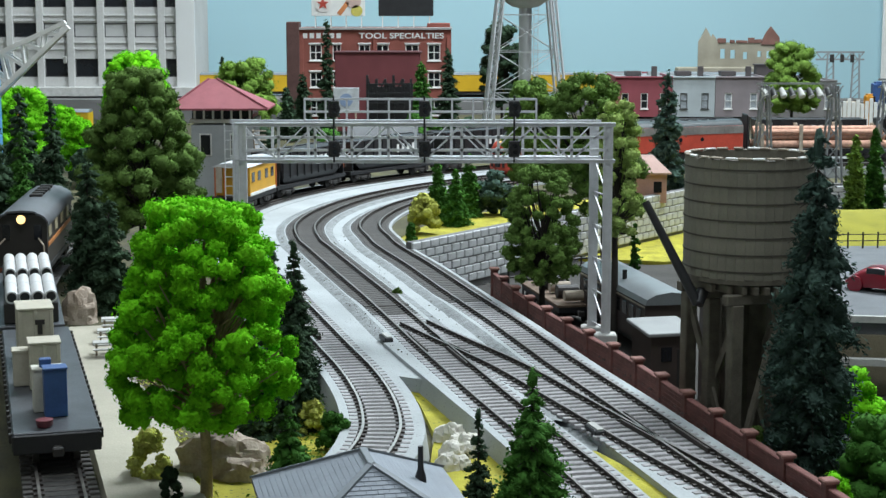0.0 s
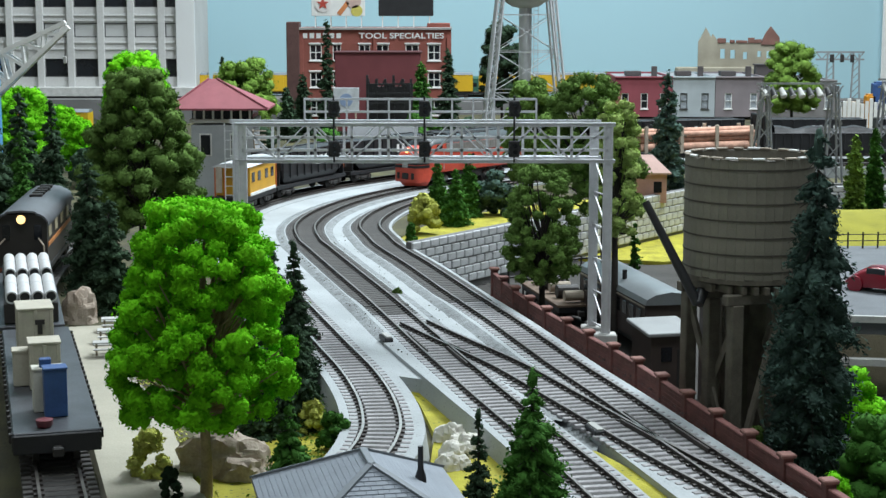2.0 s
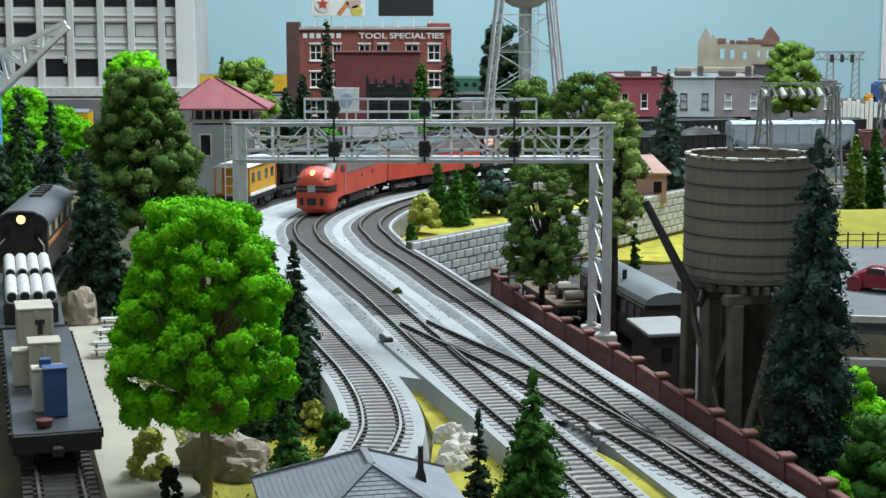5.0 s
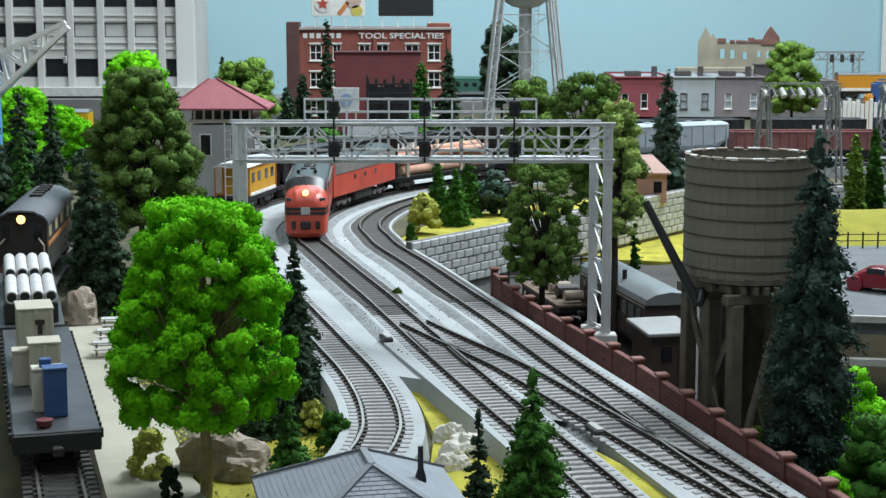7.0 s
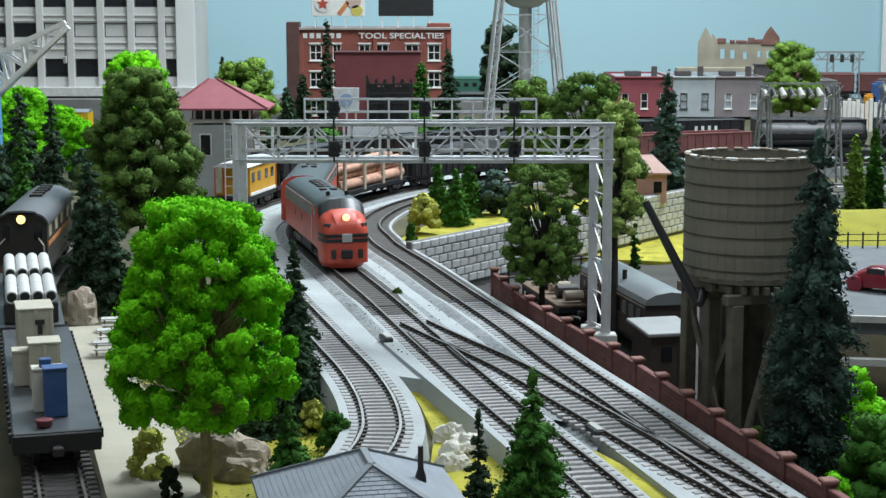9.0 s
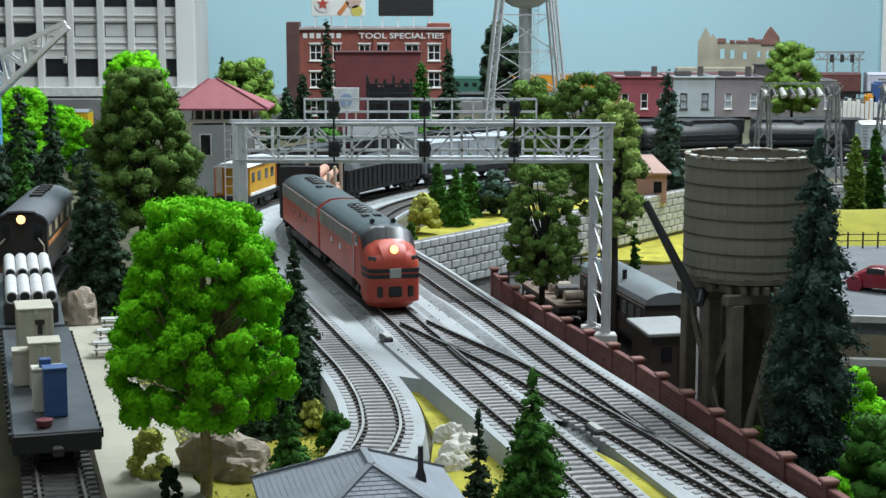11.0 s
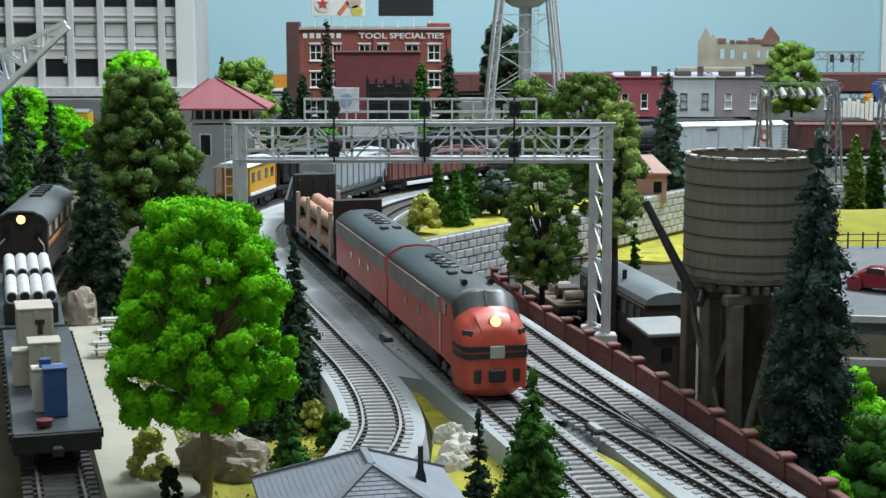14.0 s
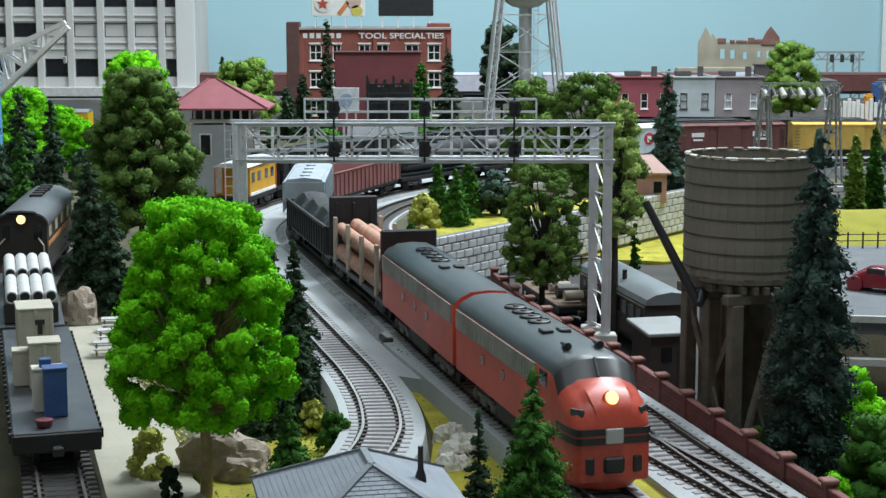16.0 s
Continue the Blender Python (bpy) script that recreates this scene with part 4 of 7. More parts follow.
def build_plants():
    broad_tree(-98.5, 662, -13, 130, 84, 0.22, M_LEAF_BRIGHT, M_TRUNK, "bright green foam foliage tree with tan trunk on grass", 3, 330, 230, 0.62, trunk_r=2.3, top=0.9, gap=0.052, fat=0.056, near=True)
    broad_tree(-228, 1235, -12, 161, 118, 0.18, M_LEAF_OLIVE, M_TRUNKDARK, "olive green tree with dark spreading limbs", 5, 230, 200, 0.85, top=0.6, gap=0.05, fat=0.058, taper=0.42)
    # trees in the lower yard behind the fence
    broad_tree(119, 1195, YARD_Z, 190, 74, 0.40, M_LEAF_OLIVE, M_TRUNKDARK, "tall olive tree with black trunk in the lower yard", 8, 150, 210, 0.85, trunk_r=4.0, top=0.4, lean=-16, gap=0.06, fat=0.07)
    broad_tree(118, 1120, YARD_Z, 176, 40, 0.42, M_LEAF_LIGHT, M_TRUNKDARK, "light green slender tree in the lower yard", 9, 95, 200, 0.8, gap=0.085, fat=0.105)
    broad_tree(66, 1085, YARD_Z, 133, 56, 0.36, M_LEAF_OLIVE, M_TRUNKDARK, "dark green tree with forked bare lower limbs", 12, 150, 200, 0.75, trunk_r=2.2, gap=0.05, fat=0.072)
    # conifers round the tracks
    conifer(168, 735, YARD_Z, 180, 53, M_LEAF_BLUE, "tall dark blue-green spruce beside the water tank", 21, 34000, 0.8, 14, droop=0.6, power=0.42)
    conifer(230, 1690, -5, 126, 44, M_LEAF_BLUE, "dark blue-green spruce behind the retaining wall", 22, 4200, 1.5, 10, power=0.5)
    conifer(33, 592, -14, 71, 37, M_LEAF_GREEN, "green conifer close beside the main line", 23, 11000, 0.62, 9, bare=0.04, power=0.72)
    conifer(13, 590, -14, 57, 17, M_LEAF_DARK, "dark narrow conifer close beside the main line", 24, 4000, 0.5, 9)
    conifer(-63, 655, -14, 42, 32, M_LEAF_GREEN, "small green conifer beside the siding", 25, 4200, 0.55, 8)
    conifer(-78, 850, -14, 82, 34, M_LEAF_DARK, "dark spruce between the bright tree and the siding", 26, 8000, 0.75, 12)
    conifer(-70, 775, -14, 52, 34, M_LEAF_DARK, "dark spruce between the bright tree and the siding", 28, 7000, 0.7, 10)
    conifer(-86, 762, -14, 44, 32, M_LEAF_DARK, "dark spruce between the bright tree and the siding", 29, 6000, 0.7, 9)
    conifer(-94, 900, -14, 70, 30, M_LEAF_DARK, "dark spruce between the bright tree and the siding", 27, 6000, 0.75, 12)
    for i, (x, y, h, w, m) in enumerate(((-238, 1095, 100, 40, M_LEAF_DARK), (-222, 1085, 76, 34, M_LEAF_DARK), (-360, 1400, 130, 44, M_LEAF_DARK), (-332, 1395, 124, 36, M_LEAF_DARK), (-342, 1330, 102, 30, M_LEAF_GREEN), (-378, 1370, 126, 44, M_LEAF_DARK))):
        conifer(x, y, -14, h, w, m, "dark green spruce at the foot of the olive tree" if i < 2 else "dark spruce in a row beside the engine track", 30 + i, 6500, 0.9, 10, power=0.45)
    # bushes on the knoll inside the curve
    bush(-16, 1385, -5, 32, 36, M_LEAF_YELLOW, "yellow-green shaggy bush on the knoll", 41, 12, 170, 1.5)
    bush(-26, 1345, -5, 9, 17, M_LEAF_GREEN, "small dark green bush on the knoll", 42, 5, 120, 1.2)
    for i, (x, y, h, w) in enumerate(((-5, 1480, 58, 24), (11, 1440, 52, 30), (24, 1500, 60, 24))):
        conifer(x, y, -5, h, w, M_LEAF_GREEN, "dense green conifer on the knoll inside the curve", 43 + i, 5000, 1.0, 8, power=0.6)
    bush(48, 1510, -5, 40, 44, M_LEAF_BLUE, "grey-green loose bush on the knoll", 47, 12, 110, 1.7)
    # near greenery
    bush(-50, 735, -14, 18, 20, M_LEAF_GREEN, "dark green bush beside the siding", 51, 7, 150, 1.0)
    bush(-62, 765, -14, 17, 18, M_LEAF_YELLOW, "pale yellow-green bush beside the siding", 52, 7, 150, 1.0)
    bush(-126, 690, -14, 22, 24, M_LEAF_YELLOW, "pale yellow-green grass tuft beside the sand", 53, 7, 150, 0.9)
    bush(-112, 655, -14, 9, 17, M_LEAF_DARK, "dark bush beside the boulder", 54, 5, 120, 0.9)
    bush(82, 600, -14, 14, 13, M_LEAF_DARK, "small dark green bush beside the roadbed", 55, 6, 150, 0.8)
    bush(143, 735, -20, 15, 18, M_LEAF_OLIVE, "olive green bush behind the brick fence", 56, 6, 150, 1.0)
    bush(203, 800, YARD_Z, 40, 58, M_LEAF_BRIGHT, "bright green bush beside the spruce", 57, 14, 220, 0.9)
    bush(161, 655, -26, 17, 28, M_LEAF_BRIGHT, "bright green bush behind the brick fence", 58, 8, 220, 0.7)
    bush(149, 662, -28, 16, 27, M_LEAF_OLIVE, "olive green bush behind the brick fence", 62, 8, 220, 0.7)
    bush(186, 695, YARD_Z, 26, 62, M_LEAF_GREEN, "dense green bush beside the spruce", 59, 16, 220, 0.8)
    bush(193, 735, YARD_Z, 24, 46, M_LEAF_GREEN, "dense green bush beside the spruce", 63, 12, 220, 0.8)
    conifer(146, 1240, YARD_Z, 70, 19, M_LEAF_GREEN, "narrow green conifer behind the coach", 64, 2500, 0.9, 9)
    bush(-31, 1092, -3.5, 7, 4.5, M_LEAF_OLIVE, "weed tuft between the tracks", 60, 5, 60, 0.8, "weed_tuft")
    bush(-88, 1050, -3.5, 6, 3, M_LEAF_MID, "weed tuft beside the roadbed", 61, 4, 50, 0.7, "weed_tuft")
    # far plants
    for i, (x, y, h, w, m) in enumerate(((-520, 2000, 105, 95, M_LEAF_BRIGHT), (-470, 2020, 78, 60, M_LEAF_BRIGHT), (-450, 2420, 122, 104, M_LEAF_BRIGHT), (-275, 2300, 118, 92, M_LEAF_MID), (94, 2640, 168, 74, M_LEAF_DARK), (560, 2650, 132, 100, M_LEAF_MID), (92, 1720, 128, 62, M_LEAF_OLIVE), (-420, 1900, 70, 40, M_LEAF_BRIGHT), (-545, 1960, 110, 80, M_LEAF_BRIGHT))):
        broad_tree(x, y, 0 if y > 2100 else -10, h, w, 0.12, m, M_TRUNKDARK, "rounded " + ("bright green" if m is M_LEAF_BRIGHT else "green") + " foliage tree in the town", 70 + i, 110, 160, 1.4, gap=0.07, fat=0.105)
    for i, (x, y, h, w, m) in enumerate(((-32, 2400, 110, 46, M_LEAF_GREEN), (8, 2470, 124, 42, M_LEAF_DARK), (-167, 2380, 168, 32, M_LEAF_DARK), (-205, 2420, 90, 36, M_LEAF_DARK), (-222, 2350, 74, 36, M_LEAF_DARK), (-400, 3000, 98, 18, M_LEAF_DARK), (377, 1500, 72, 22, M_LEAF_MID), (400, 1520, 78, 22, M_LEAF_GREEN))):
        conifer(x, y, -2, h, w, m, "dark pointed conifer in the town" if m is M_LEAF_DARK else "green pointed conifer behind the road", 80 + i, 2600, 1.6, 10, power=0.45)
    # shrubs at x -460 to -300 are added greenery, darkening the tower's shadow area
    for i, (x, y, w, h) in enumerate(((-400, 1850, 60, 45), (-345, 1900, 55, 50), (-300, 1950, 50, 40), (-460, 1800, 60, 50), (-150, 2150, 60, 45), (-60, 2200, 55, 50), (30, 2180, 60, 55), (95, 2150, 50, 50), (170, 2170, 60, 40), (-240, 2160, 55, 50), (-30, 2300, 70, 60))):
        bush(x, y, -14, w, h, (M_LEAF_DARK, M_LEAF_GREEN, M_LEAF_OLIVE)[i % 3], "dense green shrubbery behind the curve", 90 + i, 10, 170, 1.7)
    # rocks
    tan = mat("rock_tan", (0.38, 0.29, 0.22), 0.9, 0, 0.3, 60, 0.7, 700, second=(0.52, 0.44, 0.36))
    white = mat("rock_white", (0.60, 0.58, 0.52), 0.9, 0, 0.2, 60, 0.7, 700)
    rock(-97, 700, -13, 42, 22, 21, tan, "large tan boulder behind the tree trunk", 1)
    rock(-87, 690, -14, 22, 16, 12, tan, "flat tan boulder beside the tree", 2)
    rock(-236, 1050, -14, 25, 20, 24, tan, "tan boulder beside the siding", 3)
    for i, (x, y, s) in enumerate(((7, 735, 9), (4, 718, 11), (11, 722, 9), (8, 704, 8), (14, 742, 8), (3, 750, 12), (2, 702, 10), (12, 728, 12))):
        rock(x, y, -14, s * 1.2, s, s, white, "pale plaster rock on the yellow grass", 5 + i, "rock")


# ---------------------------------------------------------------- walls and fence
def build_retaining_wall():
    a, b = Vector((-24, 1290)), Vector((262, 1690))
    d = (b - a).normalized()
    L = (b - a).length
    ang = math.atan2(d.y, d.x)
    t = thing("retaining_wall", a.x, a.y, 0, math.degrees(ang), label="pale grey concrete block retaining wall in running bond", category="wall", kind="structure")
    part("core", Shape().box((L / 2, 4, -22), (L, 5, 50)), M_JOINT, t)
    me = mesh_of("block", Shape().box((0, 0, 0), (11.2, 3.0, 6.4), 0.7), M_BLOCK)
    rows, pitch = 6, 12.0
    for r in range(rows):
        z = -0.6 - 7.0 * r
        n = int(L / pitch)
        for k in range(n):
            x = 6 + k * pitch + (pitch / 2 if r % 2 else 0)
            if x + 5.6 > L:
                continue
            o = new("block", me)
            o.parent = t
            o.matrix_basis = pose(x * MM, (1.2 + random.uniform(-0.25, 0.25)) * MM, z * MM, 0, 0, random.uniform(-0.8, 0.8))
    # return leg towards the back
    c = Vector((262, 1690))
    t2 = thing("retaining_wall_side", c.x, c.y, 0, 5, label="pale grey concrete block wall carrying the road", category="wall", kind="structure")
    part("core", Shape().box((140, 4, -20), (280, 5, 50)), M_JOINT, t2)
    for r in range(6):
        for k in range(22):
            o = new("block", me)
            o.parent = t2
            o.matrix_basis = pose((6 + k * pitch + (6 if r % 2 else 0)) * MM, (1.2 + random.uniform(-0.25, 0.25)) * MM, (-0.6 - 7.0 * r) * MM)


def build_fence():
    """Low brick wall: posts with caps and panels between."""
    t = thing("brick_fence", 0, 0, 0, label="low weathered red brick fence wall with capped posts", category="fence", kind="structure")
    L = FENCE.length
    pitch = 38.0
    n = int(L / pitch)
    for k in range(n + 1):
        p = FENCE.at(k * pitch)
        d = FENCE.dirn(k * pitch + 0.01)
        ang = math.degrees(math.atan2(d[1], d[0]))
        po = part("post", Shape().box((0, 0, -1), (4.6, 4.6, 21), 0.3), M_BRICKRED, t)
        po.matrix_basis = pose(p[0] * MM, p[1] * MM, -4 * MM, 0, 0, ang)
        # cap is lighter than the brick: light on the fence tops, painted in
        part("cap", Shape().box((0, 0, 10.3), (6.6, 6.6, 1.8), 0.5), mat("cap_brick_lit", (0.24, 0.115, 0.095), 0.85, 0, 0.2, 200, 0.3), po)
        if k < n:
            q = FENCE.at((k + 0.5) * pitch)
            e = FENCE.dirn((k + 0.5) * pitch)
            pn = Shape().box((0, 0, -2.5), (pitch - 5.0, 2.6, 18), 0.2)
            pn.box((0, 0, 7.2), (pitch - 4.8, 3.6, 1.5), 0.4)
            for r in range(7):
                pn.box((0, 0, -9.3 + r * 2.35), (pitch - 5.0, 2.9, 1.9), 0.1)
            o = part("panel", pn, M_BRICKRED, t)
            o.matrix_basis = pose(q[0] * MM, q[1] * MM, -4 * MM, 0, 0, math.degrees(math.atan2(e[1], e[0])))


# ---------------------------------------------------------------- signal bridge
def build_signal_bridge():
    y0, dep = 965.0, 24.0
    skew = -0.25
    xl, xr = -118.0, 97.0
    zt, zb = 120.0, 98.5
    t = thing("signal_bridge", (xl + xr) / 2, y0, -10, label="silver lattice steel signal bridge spanning all tracks", category="signal bridge")
    ox, oz = (xl + xr) / 2, -10.0

    def P(x, dy, z):
        return (x - ox + skew * dy, dy, z - oz)

    for dy in (0, dep):
        for z, nm in ((zt, "top_chord"), (zb, "bottom_chord")):
            s = Shape().bar(P(xl - 4, dy, z), P(xr + 4, dy, z), 2.3, 2.3)
            s.bar(P(xl - 4, dy + (1.2 if dy else -1.2), z + 0.7), P(xr + 4, dy + (1.2 if dy else -1.2), z + 0.7), 1.0, 0.5)
            part(nm, s, M_SILVER, t)
        for z in (zt - 7.5, zt - 15) if dy == 0 else ():
            part("middle_rail", Shape().bar(P(xl, dy, z), P(xr, dy, z), 1.5), M_SILVER, t)
        n = 10
        w = (xr - xl) / n
        for k in range(n + 1):
            part("upright", Shape().bar(P(xl + k * w, dy, zb), P(xl + k * w, dy, zt), 1.5), M_SILVER, t)
        for k in range(n):
            a, b = xl + k * w, xl + (k + 1) * w
            if dy == 0:
                part("diagonal", Shape().bar(P(a, dy, zt), P(b, dy, zb), 1.5, 1.0) if k % 2 == 0 else Shape().bar(P(a, dy, zb), P(b, dy, zt), 1.5, 1.0), M_SILVER, t)
            else:
                part("diagonal", Shape().bar(P(a, dy, zb if k % 2 else zt), P(b, dy, zt if k % 2 else zb), 0.9, 0.7), M_SILVER, t)
            part("cross_tie", Shape().bar(P(a, 0, zt), P(b, dep, zt), 0.8, 0.5), M_SILVER, t)
    # walkway and handrail
    part("walkway", Shape().box(P((xl + xr) / 2, dep * 0.6, zb + 1.2), (xr - xl - 2, 7, 0.7)), M_SILVER, t)
    h0, h1 = -77.0, 62.0
    for z in (133.5, 126.0):
        part("handrail", Shape().bar(P(h0, dep, z), P(h1, dep, z), 1.3), M_SILVER, t)
    for k in range(12):
        x = h0 + (h1 - h0) * k / 11
        part("handrail_post", Shape().bar(P(x, dep, zt), P(x, dep, 133.8), 1.1), M_SILVER, t)
    part("platform", Shape().box(P((h0 + h1) / 2, dep + 3, zt + 0.6), (h1 - h0, 6, 0.6)), M_SILVER, t)
    # posts
    for x in (xl, xr):
        for dy in (0, dep):
            lo = -4.5
            prof = ((-2.7, -1.7), (-1.8, -1.7), (-1.8, -0.5), (1.8, -0.5), (1.8, -1.7), (2.7, -1.7), (2.7, 1.7), (1.8, 1.7), (1.8, 0.5), (-1.8, 0.5), (-1.8, 1.7), (-2.7, 1.7))
            q = Shape()
            rings = [[(P(x, dy, z)[0] + a, P(x, dy, z)[1] + b, P(x, dy, z)[2]) for a, b in prof] for z in (lo, zt)]
            part("post", q.loft(rings), M_SILVER, t)
            part("footing", Shape().box(P(x, dy, -11), (13, 10.5, 13), 0.8), M_CONC, t)
        for k in range(5):
            z0 = -2 + k * 20
            part("brace", Shape().bar(P(x, 0, z0), P(x, dep, z0 + 20), 0.9, 0.7), M_SILVER, t)
            part("brace", Shape().bar(P(x, 0, z0), P(x, dep, z0), 0.9, 0.7), M_SILVER, t)
    # ladder on the left post
    for s in (-1, 1):
        part("ladder_rail", Shape().bar(P(xl - 8 + s * 2.4, -2, 0), P(xl - 8 + s * 2.4, -2, 121), 0.6), M_SILVER, t)
    for k in range(22):
        part("ladder_rung", Shape().bar(P(xl - 10.4, -2, 3 + k * 5.4), P(xl - 5.6, -2, 3 + k * 5.4), 0.5), M_SILVER, t)
    # signal heads on masts
    for x in (-64.5, -11.5, 41.0):
        part("signal_mast", Shape().rod(P(x, -2.6, 98), P(x, -2.6, 137), 0.6), M_BLACK, t)
        for z in (129.5, 106.0):
            h = Shape().rod(P(x, -4.4, z), P(x, -3.4, z), 3.7, n=20)
            h.box(P(x, -2.6, z), (6.4, 3.5, 9.5), 0.6)
            sg = part("signal_head", h, M_BLACK, t, "black round target signal head")
            part("lens", Shape().rod(P(x, -5.4, z + 1.8), P(x, -4.3, z + 1.8), 1.2, n=12), M_GLASS, sg)
            part("lens", Shape().rod(P(x, -5.4, z - 1.8), P(x, -4.3, z - 1.8), 1.2, n=12), M_GLASS, sg)


# ---------------------------------------------------------------- water tank
def build_water_tank():
    cx, cy = 152.3, 815.0
    t = thing("water_tank", cx, cy, YARD_Z, label="weathered brown wooden railway water tank on timber legs", category="water tank")
    z0, z1, R = 57.5 - YARD_Z, 116.0 - YARD_Z, 31.0
    n = 44
    st = mesh_of("stave", Shape().box((0, 0, (z0 + z1) / 2), (2 * math.pi * R / n + 0.02, 1.6, z1 - z0), 0.05), M_TANK)
    for k in range(n):
        a = 2 * math.pi * k / n
        o = new("stave", st)
        o.parent = t
        o.matrix_basis = Matrix.Rotation(a, 4, "Z") @ pose(0, -R * MM, random.uniform(-0.5, 0.5) * MM)
    part("inner_floor", Shape().lathe([(R - 0.5, 0), (R - 0.5, 2)], (0, 0, z1 - 22), 32), M_TANK, t)
    part("tank_bottom", Shape().lathe([(R + 1, 0), (R + 1, 2.2)], (0, 0, z0 - 2.2), 32), M_TANKLEG, t)
    for k in range(7):
        z = z0 + 4 + k * (z1 - z0 - 9) / 6
        part("hoop", Shape().lathe([(R + 0.7, -0.4), (R + 1.15, -0.4), (R + 1.15, 0.4), (R + 0.7, 0.4)], (0, 0, z), 44), mat("hoop_rust", (0.075, 0.065, 0.052), 0.8, 0.1, 0.3, 80), t, "dark iron hoop")
    # rim pieces, pale and white to paint the light catching the rim
    for k in range(26):
        a = 2 * math.pi * (k + random.uniform(-0.2, 0.2)) / 26
        o = part("rim_cap", Shape().box((0, -R, z1 + 0.5), (random.uniform(4.5, 7.2), 2.6, 1.0), 0.3), M_STAKE if k % 3 else M_WHITE, t, "pale rim board with the rim's highlight put into its colour")
        o.matrix_basis = Matrix.Rotation(a, 4, "Z")
    # square timber stage, set askew under the round tank
    stage = []
    for k in range(13):
        x = -R + 2 + k * (2 * R - 4) / 12
        half = math.sqrt(max(1, R * R - x * x))
        stage.append(part("joist", Shape().box((x, 0, z0 - 5), (2.6, 2 * half + 3, 4.0), 0.3), M_TANKLEG, t))
    q, top = 22.5, z0 - 12
    for y in (-q, 0, q):
        stage.append(part("beam", Shape().box((0, y, z0 - 9.5), (2 * q + 12, 5.4, 5), 0.4), M_TANKLEG, t))
    for x in (-q, 0, q):
        for y in (-q, 0, q):
            stage.append(part("leg", Shape().box((x, y, top / 2 - 1), (6.4, 6.4, top + 2), 0.5), M_TANKLEG, t))
        stage.append(part("brace", Shape().bar((x, -q, 8), (x, q, z0 - 16), 1.6, 4), M_TANKLEG, t))
        stage.append(part("brace", Shape().bar((x + 1.8, q, 8), (x + 1.8, -q, z0 - 16), 1.6, 4), M_TANKLEG, t))
    for y in (-q, q):
        for a, b in ((-q, 0), (0, q)):
            stage.append(part("brace", Shape().bar((a, y - 3.8, 8), (b, y - 3.8, z0 - 16), 4, 1.6), M_TANKLEG, t))
    # boarded frost box round the downpipe
    for k in range(6):
        stage.append(part("board", Shape().box((-11 + k * 5.6, -6, top / 2), (5.4, 1.4, top), 0.3), M_TANKLEG, t))
        stage.append(part("board", Shape().box((-14, -4 + k * 4.2, top / 2), (1.4, 4.0, top), 0.3), M_TANKLEG, t))
    for o in stage:
        o.matrix_basis = pose(2.5 * MM, 0, 0, 0, 0, 21)
    # spout and its ladder
    sp = Shape().rod((-27, -18, 50 - YARD_Z - 6), (-52, -5, 92 - YARD_Z + 1), 2.6, 1.9, n=12)
    sp.rod((-27, -18, 44 - YARD_Z), (-24, -14, 50 - YARD_Z), 3.0, 3.0, n=12)
    part("spout", sp, M_BLACK, t, "black raised filling spout", smooth=True)
    part("downpipe", Shape().rod((4, -4, 0), (4, -4, z0), 5.5, n=16), M_TANKLEG, t, smooth=True)


# ---------------------------------------------------------------- buildings
def pierced_wall(sh, W, H, holes, depth, m):
    """A wall in local x and z with real openings, mapped by the matrix m (y is its outward back)."""
    xs = sorted({0.0, W, *[h[0] for h in holes], *[h[1] for h in holes]})
    zs = sorted({0.0, H, *[h[2] for h in holes], *[h[3] for h in holes]})

    def inside(x, z):
        return any(h[0] < x < h[1] and h[2] < z < h[3] for h in holes)

    for i in range(len(xs) - 1):
        for j in range(len(zs) - 1):
            if not inside((xs[i] + xs[i + 1]) / 2, (zs[j] + zs[j + 1]) / 2):
                for y in (0, depth):
                    sh.add([m @ Vector(p) for p in ((xs[i], y, zs[j]), (xs[i + 1], y, zs[j]), (xs[i + 1], y, zs[j + 1]), (xs[i], y, zs[j + 1]))], [(0, 1, 2, 3)])
    for x0, x1, z0, z1 in holes + [(0, W, 0, H)]:
        for (ax, az), (bx, bz) in (((x0, z0), (x1, z0)), ((x1, z0), (x1, z1)), ((x1, z1), (x0, z1)), ((x0, z1), (x0, z0))):
            sh.add([m @ Vector(p) for p in ((ax, 0, az), (bx, 0, bz), (bx, depth, bz), (ax, depth, az))], [(0, 1, 2, 3)])


